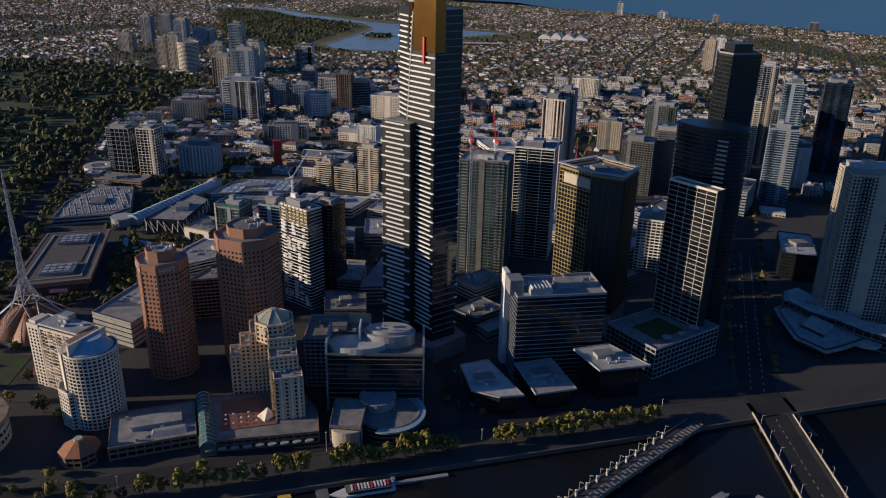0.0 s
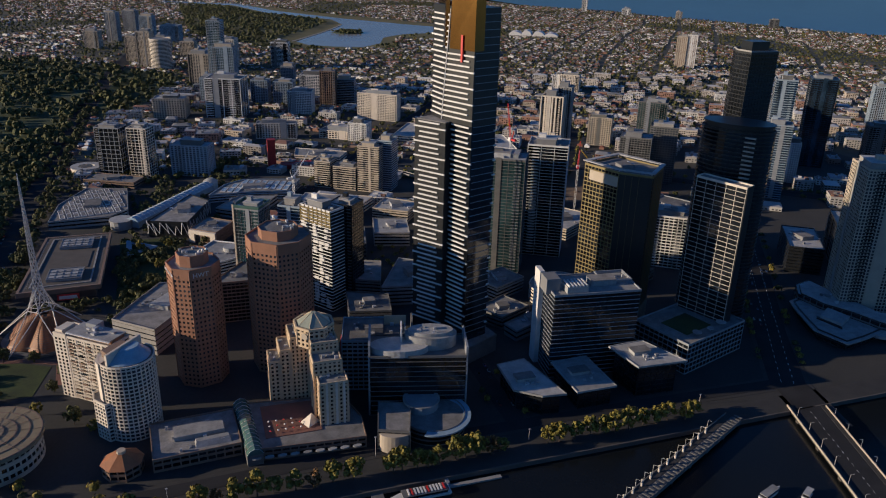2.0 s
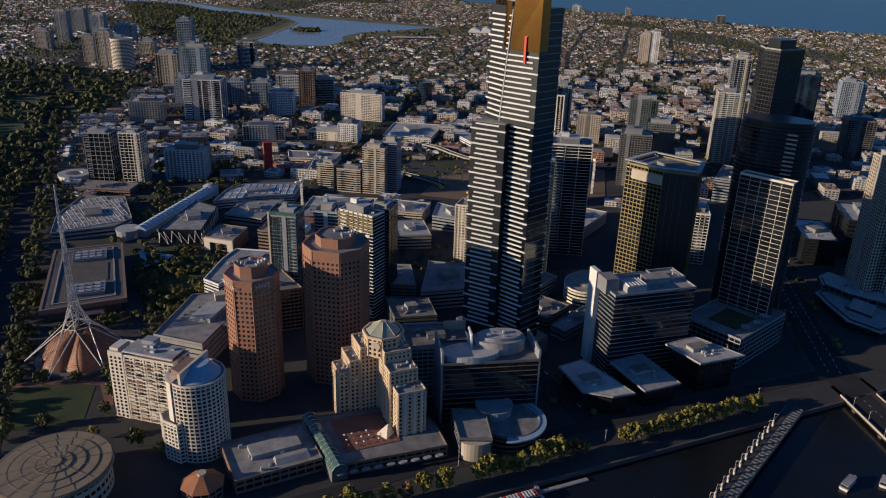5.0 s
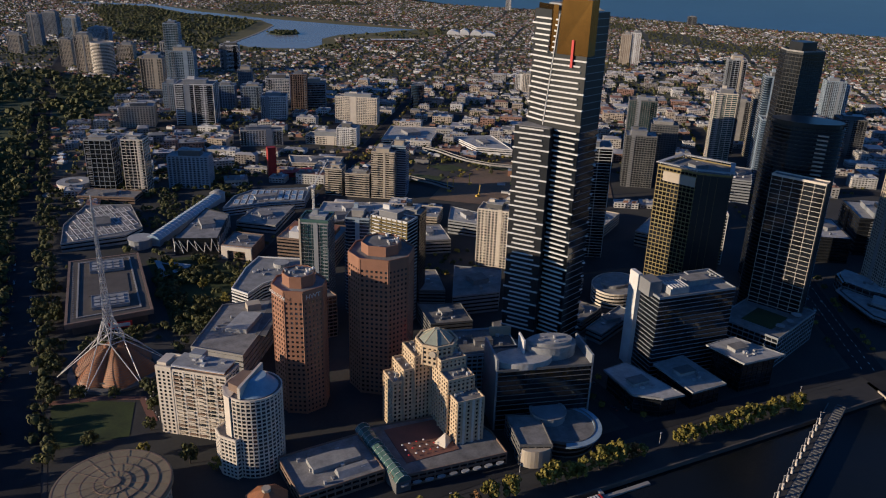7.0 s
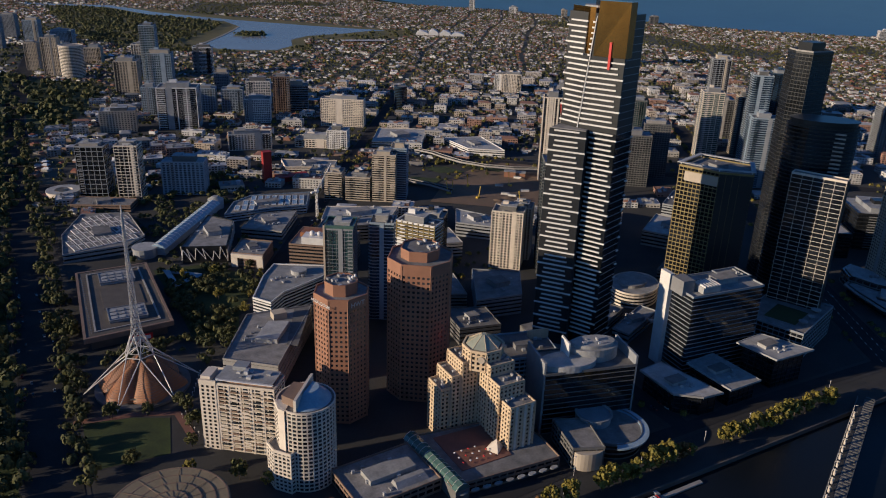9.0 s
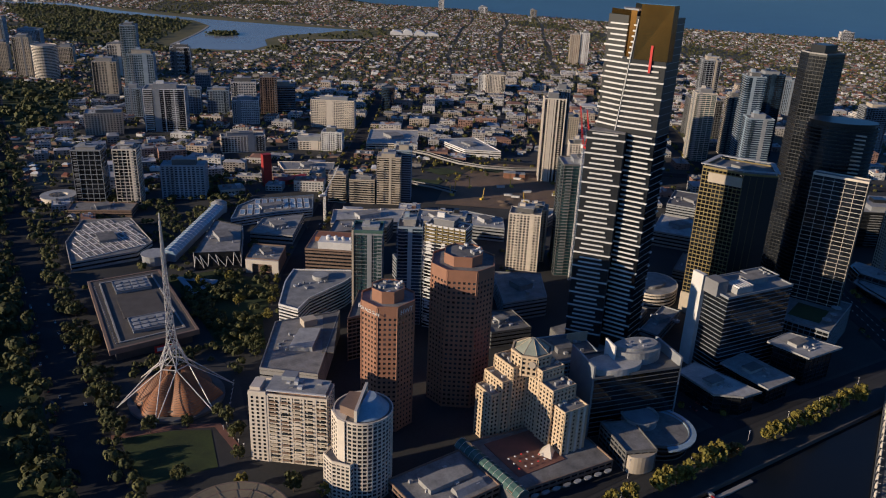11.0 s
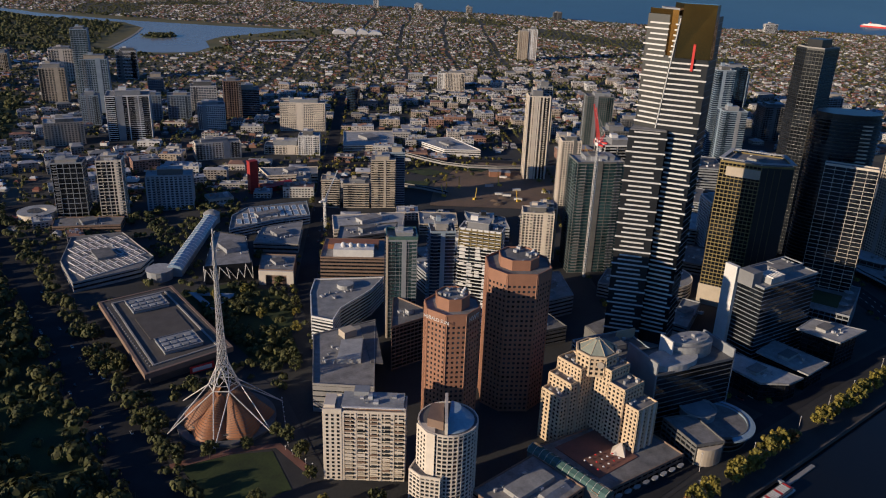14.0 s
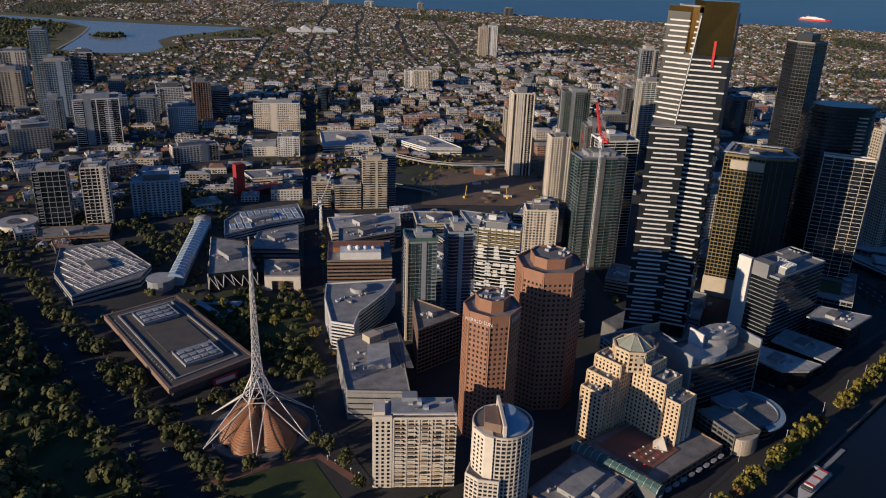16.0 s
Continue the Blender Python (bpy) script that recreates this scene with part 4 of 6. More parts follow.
# round concert hall by the river
hh = thing("concert_hall", -214, 530, 0, 0, "round concrete concert hall with a ribbed flat roof", "concert hall")
storeys(hh, circle(33, 48), 0, 18, 6, 0.5, "beige", "darkglass", 7, 1.2, top=False)
part("roof_disc", prism(bmesh.new(), circle(35.5, 56), 18, 20.4), "hallroof", hh)
for r, z in ((34.5, 20.7), (27, 21.0), (19, 21.4), (11, 21.9), (5, 22.4)):
    part("roof_tier", prism(bmesh.new(), circle(r, 48), 20.3, z), "hallroof", hh)
    part("tier_edge", ring(bmesh.new(), circle(r + 0.1, 48), circle(r - 0.6, 48), z - 0.2, z + 0.12), "brown", hh)
for i in range(16):
    a = i * math.pi / 8
    part("roof_seam", tube(bmesh.new(), (4 * math.cos(a), 4 * math.sin(a), 22.4), (34 * math.cos(a), 34 * math.sin(a), 20.8), 0.12, 4), "brown", hh)

# long flat-roofed building, car park, theatre buildings along the arts road
lb = thing("studio_building", -104, 702, 0, 0, "long flat-roofed concrete studio building", "building")
o = [(-40, -22), (-5, -52), (56, 40), (-2, 46)]
storeys(lb, o, 0, 24, 5, 0.75, "concrete", "darkglass", 0, roof="roofgrey")
part("roof_block", prism(bmesh.new(), [(-10, -6), (6, -16), (26, 12), (10, 20)], 24, 28), "roofpale", lb)
part("dark_roof", prism(bmesh.new(), [(12, -22), (20, -27), (54, 36), (40, 40)], 24, 25), "roofgrey", lb)
part("roof_house", prism(bmesh.new(), rect(12, 10, 22, 30), 24, 30), "beige", lb)
rooftop(lb, 0, 5, 24, 40, 40, 12, 9, False)
cp = thing("car_park", -55, 790, 0, 0, "white curved multi-storey car park", "car park")
o = [(-37, -14), (-26, -31), (-8, -14), (36, 4), (62, 22), (4, 54), (-14, 30)]
storeys(cp, o, 0, 26, 3.3, 0.42, "white", "darkglass", 0, roof="roofpale", proud=0.6)
part("ramp_core", prism(bmesh.new(), circle(8, 20, 20, 24), 26, 30), "roofpale", cp)
rooftop(cp, 4, 14, 26, 40, 20, 10, 14, False)
bo = thing("broadcast_building", 22, 890, 0, -36, "brown banded studio building with white roof dishes", "office building")
storeys(bo, rect(66, 54), 0, 28, 4.0, 0.5, "brown", "darkglass", 0, roof="roofgrey")
part("white_block", box(bmesh.new(), -20, -24, 28, 22, -6, 36), "white", bo)
part("plant_block", box(bmesh.new(), -28, -2, 28, 26, 16, 33), "copper", bo)
for i in range(4):
    bm = bmesh.new()
    bmesh.ops.create_uvsphere(bm, u_segments=14, v_segments=8, radius=3.0 - 0.4 * i)
    part("satellite_dish", bm, "white", bo).location = (-10 + i * 8, -16, 38.5)
rooftop(bo, 0, 10, 28, 60, 30, 14, 15, False)
tb = thing("office_building", -35, 715, 0, 0, "dark wedge-shaped glass office block", "office building")
storeys(tb, [(-26, -18), (20, -19), (10, 32)], 0, 40, 3.8, 0.3, "brown", "darkglass", 4, 0.4, roof="roofgrey")
rooftop(tb, 2, -4, 40, 16, 14, 7, 16)


# ---- towers behind the front row ----
TOWERS = [
    # x, y, turn, width, depth, height, wall, core, floor, band, pier, pier width, label
    (-15, 750, -32, 26, 24, 95, "grey", "tealglass", 3.6, 0.07, 3.6, 0.2, "angular green glass tower with a beige edge"),
    (24, 742, -32, 22, 22, 97, "bluegrey", "blueglass", 3.4, 0.18, 0, 0.3, "dark blue glass tower with white balcony lines"),
    (47, 713, -53, 38, 18, 102, "white", "darkglass", 3.4, 0.22, 0, 3.0, "dark apartment tower with white patterned front and brown top"),
    (76, 744, -40, 26, 24, 94, "black", "darkglass", 3.5, 0.12, 4, 0.3, "dark glass apartment tower with thin mullions"),
    (202, 796, -42, 34, 24, 66, "palecream", "glass", 3.1, 0.3, 3.6, 1.5, "pale ribbed apartment tower"),
    (232, 812, -42, 22, 22, 62, "palecream", "glass", 3.1, 0.3, 3.6, 1.5, "pale ribbed apartment tower"),
    (250, 762, -30, 52, 34, 126, "darkconc", "tealglass", 3.6, 0.16, 8.0, 0.5, "unfinished glass tower with bare concrete ribs"),
    (318, 790, -30, 44, 36, 130, "white", "darkglass", 3.5, 0.14, 14, 0.6, "black glass tower with a white ladder edge"),
    (455, 1060, -36, 32, 28, 128, "palecream", "darkglass", 3.3, 0.06, 5.6, 2.4, "cream and black vertically striped tower"),
    (481, 1074, -36, 20, 24, 138, "roofpale", "darkglass", 3.3, 0.2, 4.4, 1.8, "pale slab tower with rows of windows"),
    (400, 938, -36, 26, 26, 92, "palecream", "glass", 3.2, 0.3, 3.6, 1.4, "pale apartment tower with balconies"),
    (566, 560, -24, 60, 40, 150, "beige", "glass", 3.4, 0.3, 3.2, 1.0, "large cream gridded hotel tower"),
    (610, 535, -24, 40, 40, 128, "beige", "glass", 3.4, 0.3, 3.2, 1.0, "large cream gridded hotel tower"),
    (926, 1032, -36, 40, 34, 145, "blueglass", "darkglass", 3.5, 0.15, 5, 0.4, "dark blue slab tower"),
    (870, 1056, -36, 26, 24, 104, "beige", "glass", 3.4, 0.3, 0, 1, "beige slab tower with rows of windows"),
    (820, 960, -36, 22, 20, 62, "white", "grey", 3.4, 0.3, 3, 1, "white patterned slab tower"),
    (791, 967, -36, 30, 28, 158, "bluegrey", "blueglass", 3.5, 0.25, 0, 1, "blue glass apartment tower"),
    (735, 905, -36, 38, 30, 107, "bluegrey", "blueglass", 3.5, 0.3, 0, 1, "blue balcony apartment tower"),
    (780, 1050, -36, 34, 28, 118, "palecream", "tealglass", 3.4, 0.28, 8, 1, "teal glass tower with cream balconies"),
    (846, 1102, -36, 30, 28, 163, "grey", "darkglass", 3.5, 0.2, 6, 0.8, "dark slab tower with a pale cap"),
    (675, 1130, -36, 46, 34, 98, "darkconc", "tealglass", 3.4, 0.2, 4, 0.8, "dark green ribbed apartment tower"),
    (560, 990, -36, 44, 36, 78, "darkconc", "glass", 3.4, 0.3, 4, 0.8, "dark framed apartment block"),
    (620, 1010, -36, 40, 34, 86, "darkconc", "glass", 3.4, 0.3, 4, 0.8, "dark framed apartment block"),
    (643, 1240, -36, 40, 30, 50, "beige", "glass", 3.4, 0.4, 4, 1.5, "beige ribbed block with rows of windows"),
    (809, 1745, -36, 28, 28, 40, "white", "glass", 3.4, 0.4, 4, 1.5, "white apartment block with rows of windows"),
    (1302, 1250, -36, 40, 30, 82, "bluegrey", "glass", 3.4, 0.3, 4, 1.5, "pale slab tower with rows of windows"),
    (1340, 1262, -36, 30, 26, 70, "white", "glass", 3.4, 0.3, 4, 1.5, "pale slab tower with rows of windows"),
    (942, 1180, -36, 60, 50, 74, "darkconc", "darkglass", 3.6, 0.25, 5, 0.8, "dark rounded office block"),
    (1050, 1010, -36, 46, 40, 66, "darkconc", "darkglass", 3.6, 0.3, 5, 0.8, "dark office block with rows of windows"),
    (1120, 940, -36, 40, 36, 90, "grey", "darkglass", 3.6, 0.3, 5, 0.8, "grey tower with rows of windows"),
    (680, 660, -36, 90, 70, 46, "black", "darkglass", 5, 0.3, 0, 0.8, "dark low exhibition block with a pale roof"),
    (440, 720, -36, 40, 34, 60, "white", "darkglass", 3.6, 0.3, 5, 0.8, "dark office block with a white cap"),
    # along the boulevard and the lake side
    (51, 2240, -20, 52, 40, 76, "palecream", "glass", 3.4, 0.35, 6, 2.0, "cream gridded apartment tower"),
    (-25, 1990, -20, 48, 36, 72, "beige", "glass", 3.4, 0.35, 6, 2.0, "beige ribbed apartment tower"),
    (10, 1880, -20, 30, 30, 158, "bluegrey", "tealglass", 3.5, 0.3, 5, 0.6, "stepped teal glass tower"),
    (24, 1856, -20, 50, 34, 104, "bluegrey", "tealglass", 3.5, 0.3, 4, 0.9, "stepped teal glass tower"),
    (40, 2030, -20, 20, 26, 56, "cream", "glass", 3.4, 0.4, 4, 1.4, "narrow beige apartment block"),
    (193, 2225, -20, 48, 30, 66, "white", "darkglass", 3.4, 0.3, 0, 1.4, "dark block with a white roof storey"),
    (12, 1615, -20, 70, 50, 76, "white", "darkglass", 3.6, 0.08, 18, 1.6, "dark glass block with white frame edges"),
    (-17, 1750, -20, 30, 26, 54, "bluegrey", "glass", 3.4, 0.35, 4, 1.2, "grey apartment block with rows of windows"),
    (181, 1985, -20, 32, 26, 39, "grey", "blueglass", 3.4, 0.35, 4, 1.0, "blue-grey apartment block with rows of windows"),
    (139, 1725, -20, 42, 30, 46, "bluegrey", "blueglass", 3.4, 0.35, 5, 1.2, "blue-grey apartment block with rows of windows"),
    (90, 1740, -20, 36, 30, 48, "bluegrey", "blueglass", 3.4, 0.35, 5, 1.2, "blue-grey apartment block with rows of windows"),
    (208, 1775, -20, 50, 34, 51, "white", "blueglass", 3.4, 0.35, 5, 1.0, "pale blue apartment block"),
    (159, 1615, -20, 48, 34, 45, "white", "blueglass", 3.4, 0.35, 3.4, 1.0, "white gridded office block"),
    (226, 1672, -20, 32, 28, 75, "brown", "darkglass", 3.5, 0.18, 4.6, 1.4, "brown ribbed apartment tower"),
    (262, 1690, -20, 50, 34, 54, "grey", "darkglass", 3.5, 0.35, 0, 1.4, "dark banded office block"),
    (299, 1520, -33, 82, 24, 52, "palecream", "glass", 3.2, 0.4, 3.6, 1.2, "long cream slab apartment block"),
    (225, 1360, -33, 34, 26, 32, "white", "glass", 3.2, 0.4, 3.6, 1.4, "white apartment block with rows of windows"),
    (195, 1385, -33, 70, 30, 14, "palecream", "glass", 3.6, 0.4, 6, 1.4, "low pale warehouse block"),
    (84, 1410, -12, 70, 22, 27, "palecream", "glass", 3.2, 0.4, 5, 2.0, "cream stepped apartment block"),
    (-95, 1625, -12, 60, 40, 38, "beige", "glass", 3.5, 0.4, 5, 2.2, "beige office block with deep windows"),
    (-176, 1237, -24, 36, 26, 71, "grey", "darkglass", 6.6, 0.1, 7, 0.7, "dark apartment tower with a pale frame grid"),
    (-134, 1210, -24, 29, 25, 74, "palecream", "darkglass", 4.4, 0.2, 6, 1.0, "cream framed apartment tower"),
    (-64, 1205, -24, 56, 26, 46, "bluegrey", "blueglass", 3.2, 0.35, 5.5, 2.2, "pale blue-grey apartment slab"),
    (118, 1105, -33, 24, 26, 38, "beige", "darkglass", 3.2, 0.45, 0, 1.0, "brown banded office block"),
    (146, 1085, -33, 34, 24, 33, "beige", "darkglass", 3.2, 0.45, 0, 1.0, "brown banded office block"),
    (178, 1068, -33, 32, 28, 66, "beige", "darkglass", 3.2, 0.45, 0, 1.0, "beige banded office tower"),
    (202, 1072, -33, 22, 28, 72, "bluegrey", "blueglass", 3.2, 0.35, 0, 1.0, "blue banded office tower"),
    (827, 1722, -36, 46, 26, 43, "palecream", "glass", 3.2, 0.3, 4, 2.0, "cream public housing tower"),
    (1360, 2045, -36, 28, 24, 90, "beige", "brown", 3.2, 0.4, 6, 2.4, "tall brown and white housing tower"),
    (1384, 2030, -36, 28, 24, 96, "white", "brown", 3.2, 0.4, 6, 2.4, "tall brown and white housing tower"),
    (-196, 2395, -20, 30, 24, 68, "beige", "glass", 3.4, 0.4, 4, 1.4, "beige office tower with rows of windows"),
    (-157, 2295, -20, 36, 30, 91, "beige", "glass", 3.4, 0.45, 4, 2.0, "beige office tower with rows of windows"),
    (-322, 2675, -20, 44, 30, 52, "beige", "glass", 3.4, 0.4, 4, 1.4, "grey office block with rows of windows"),
    (-273, 2845, -20, 36, 30, 92, "grey", "glass", 3.4, 0.4, 4, 1.4, "grey office tower with rows of windows"),
    (-93, 2825, -20, 60, 40, 52, "bluegrey", "glass", 3.4, 0.4, 4, 1.4, "grey office tower with rows of windows"),
    (-45, 2475, -20, 42, 30, 42, "beige", "glass", 3.4, 0.4, 4, 1.4, "beige apartment block with rows of windows"),
    (-170, 2960, -20, 44, 36, 70, "bluegrey", "glass", 3.4, 0.4, 4, 1.4, "grey office tower with rows of windows"),
    (-230, 3120, -20, 44, 36, 74, "grey", "glass", 3.4, 0.4, 4, 1.4, "grey office tower with rows of windows"),
    (-120, 2600, -20, 44, 36, 40, "grey", "glass", 3.4, 0.4, 4, 1.4, "grey office block with rows of windows"),
    (2020, 3900, -30, 30, 24, 60, "white", "glass", 3.4, 0.4, 0, 1.4, "far white seaside tower"),
    (2330, 3480, -30, 30, 24, 34, "beige", "glass", 3.4, 0.4, 0, 1.4, "far seaside block with rows of windows"),
    (2160, 3700, -30, 46, 24, 30, "white", "glass", 3.4, 0.4, 0, 1.4, "far seaside block with rows of windows"),
    (2560, 3060, -30, 40, 24, 36, "darkconc", "glass", 3.4, 0.4, 0, 1.4, "far seaside block with rows of windows"),
    (3150, 2240, -30, 60, 24, 40, "white", "glass", 3.4, 0.4, 0, 1.4, "far seaside block with rows of windows"),
]
for i, (x, y, rot, w, d, h, wall, core, fl, bd, pr, pw_, label) in enumerate(TOWERS):
    grid_tower("tower", label, x, y, rot, w, d, h, wall, core, fl, bd, pr, pw_, units=6 if y < 1300 else 2, seed=30 + i, category="tower", joined=y > 1150, roof="roofpale" if i % 3 == 0 else "roofgrey")
# white infill panels and brown top storeys of the patterned tower
pa = [o for o in bpy.data.objects if o.get("label", "").startswith("dark apartment tower with white")]
rpa = random.Random(19)
for f in range(25):
    for k in range(5):
        if rpa.random() < 0.42:
            x = -18 + k * 7.3
            part("infill_panel", box(bmesh.new(), x, -9.75, 3 + f * 3.4, x + rpa.uniform(3, 6.4), -9.1, 5.7 + f * 3.4), "white", pa[0])
for f in range(5):
    part("top_band", box(bmesh.new(), -19.3, -9.8, 87 + f * 3.2, 19.3, -9.0, 88 + f * 3.2), "goldframe", pa[0])
for k in range(8):
    part("top_post", box(bmesh.new(), -19.2 + k * 5.4, -9.9, 86, -18.5 + k * 5.4, -9.0, 103), "goldframe", pa[0])
# pale edge fin and roof frame of the green glass tower
ge = [o for o in bpy.data.objects if o.name == "tower"][0]
part("edge_fin", box(bmesh.new(), -13.9, -12.9, 0, -12.2, -7, 99), "beige", ge)
part("roof_rim", ring(bmesh.new(), rect(27.6, 25.6), rect(25.4, 23.4), 96, 99), "greenglass", ge)
# round towers
kd = thing("tower", -118, 2226, 0, 0, "round white banded office tower by the park", "tower")
storeys(kd, circle(27, 32), 0, 79, 3.5, 0.5, "palecream", "glass", 0)
bc = thing("tower", 474, 1625, 0, 0, "blue banded cylindrical tower", "tower")
storeys(bc, circle(14, 24), 0, 48, 3.5, 0.4, "blueglass", "darkglass", 0)
rc = thing("chimney_tower", 52, 1207, 0, 0, "tall red painted ventilation tower", "tower")
part("shaft", box(bmesh.new(), -6, -5, 0, 6, 5, 46), "darkred", rc)
part("shaft_cap", box(bmesh.new(), -6.4, -5.4, 46, 6.4, 5.4, 47), "darkred", rc)
part("low_annex", box(bmesh.new(), 14, -8, 0, 62, 12, 7), "darkred", rc)
# dark low theatre with a long roof
cs = thing("casino_complex", 500, 540, 0, 0, "dark riverside casino with low pale angular roof terraces", "building")
c_out = [(-6, 39), (-15, 20), (-29, -20), (-19, -51), (6, -47), (42, -38), (41, -15), (32, 9), (16, 25), (15, 45)]
storeys(cs, offset(c_out, -4), 0, 8, 4, 0.3, "black", "darkglass", 7, 0.6, top=False)
part("roof_terrace", prism(bmesh.new(), c_out, 8, 9.2), "roofpale", cs, "pale angular terrace roof")
part("roof_kerb", ring(bmesh.new(), offset(c_out, -3.5), offset(c_out, -4.5), 9.2, 10.2), "black", cs)
part("roof_hall", prism(bmesh.new(), [(-6, -2), (0, -22), (20, -12), (14, 10)], 9.2, 13), "roofpale", cs)
# raised black strip stands in for the shadow along the roof hall
part("hall_shadow_gap", prism(bmesh.new(), [(-9, -1), (-2, -26), (0, -24), (-6, 2)], 9.2, 10.4), "black", cs)
part("round_terrace", prism(bmesh.new(), circle(15, 24, 34, -36), 6, 8.6), "roofpale", cs)
c_bar = [(22, 58), (38, 62), (41, 40), (49, -17), (66, -28), (46, -47), (36, -33), (27, -8), (14, 14), (9, 41)]
storeys(cs, offset(c_bar, -3), 0, 15, 5, 0.3, "darkconc", "darkglass", 8, 0.9, top=False)
part("upper_roof", prism(bmesh.new(), c_bar, 15, 16), "roofpale", cs, "long pale podium roof")
for i in range(11):
    part("front_column", prism(bmesh.new(), circle(0.7, 8, 10 + i * 2.9, 40 - i * 7.8), 8, 15), "concrete", cs)
rooftop(cs, 28, 22, 16, 14, 40, 10, 71, False)

# ---- bridges ----
def foot_bridge():
    b = thing("foot_bridge", 258, 403, 0, 26.5, "old riveted rail bridge turned footbridge with pale sculptures", "bridge")
    part("deck", box(bmesh.new(), -150, -6.3, 0.2, 62, 6.3, 1.6), "darkconc", b)
    part("walkway", box(bmesh.new(), -150, 1.0, 1.6, 62, 5.6, 1.8), "paving", b)
    for s in (-6.6, 6.0):
        part("girder", box(bmesh.new(), -150, s  , -0.8, 62, s + 0.6, 2.6), "darkconc", b)
    for i in range(54):
        part("sleeper", box(bmesh.new(), -148 + i * 4, -6.0, 1.6, -146.4 + i * 4, 0.4, 2.0), "darkconc", b)
    for i in range(9):
        part("pier", box(bmesh.new(), -140 + i * 25, -6, -6, -137.6 + i * 25, 6, 0.3), "darkconc", b)
    for i in range(15):
        x = -128 + i * 11
        s = thing("bridge_sculpture", 0, 0, 0, 0, "pale abstract steel sculpture standing on the footbridge", "sculpture", "sculptures on the footbridge")
        bm = bmesh.new()
        tube(bm, (0, 0, 0), (0.3, 0, 3.4), 0.8, 8)
        tube(bm, (0.3, 0, 3.4), (-0.4, 0.2, 5.2), 0.6, 8)
        tube(bm, (-1.3, 0, 3.2), (1.8, 0, 4.2), 0.35, 6)
        me = mesh_of("figure", bm, "palecream")
        bpy.data.objects.remove(s)
        s = new("bridge_sculpture", me)
        tagged(s, "pale abstract steel sculpture standing on the footbridge", "sculpture", "sculptures on the footbridge")
        s.matrix_world = pose(258, 403, 0, 0, 0, 26.5) @ pose(x, 4.4, 1.8)
        l = thing("lamp_post", 0, 0, 0, 0, "slim grey lamp post with a long arm", "lamp", "lamps along the bridges")
        l.matrix_world = pose(258, 403, 0, 0, 0, 26.5) @ pose(x + 5, 5.8, 1.8)
        part("post", tube(bmesh.new(), (0, 0, 0), (0, 0, 8), 0.12), "steel", l)
        part("arm", tube(bmesh.new(), (0, 0, 8), (0, -3, 8.6), 0.1), "steel", l)


foot_bridge()


def road_bridge():
    a, c = Vector((350, 330)), Vector((379, 420))
    rot = math.degrees(math.atan2(c.y - a.y, c.x - a.x))
    mid = (a + c) / 2
    b = thing("road_bridge", mid.x, mid.y, 0, rot, "low stone road bridge with pale balustrades", "bridge")
    L = 120
    part("deck", box(bmesh.new(), -L, -15.5, -1.2, 56, 15.5, 0.6), "asphalt", b)
    for s in (-1, 1):
        part("footpath", box(bmesh.new(), -L, min(s * 11.5, s * 15.2), 0.6, 56, max(s * 11.5, s * 15.2), 0.85), "paving", b)
        part("balustrade", box(bmesh.new(), -L, min(s * 15.2, s * 15.9), 0.4, 56, max(s * 15.2, s * 15.9), 2.0), "beige", b)
    for i in range(24):
        part("lane_mark", box(bmesh.new(), -L + i * 7.2, -0.15, 0.62, -L + i * 7.2 + 3, 0.15, 0.64), "line", b)
    for i in range(5):
        part("bridge_pier", box(bmesh.new(), -L + 20 + i * 34, -15, -6, -L + 24 + i * 34, 15, -1.1), "bluestone", b)
    for i in range(8):
        for s in (-1, 1):
            l = thing("lamp_post", 0, 0, 0, 0, "slim grey street lamp on the bridge", "lamp", "lamps along the bridges")
            l.matrix_world = pose(mid.x, mid.y, 0, 0, 0, rot) @ pose(-100 + i * 20, s * 14.5, 0.8)
            part("post", tube(bmesh.new(), (0, 0, 0), (0, 0, 8.5), 0.12), "steel", l)
            part("arm", tube(bmesh.new(), (0, 0, 8.5), (0, -s * 2.5, 8.9), 0.1), "steel", l)


road_bridge()


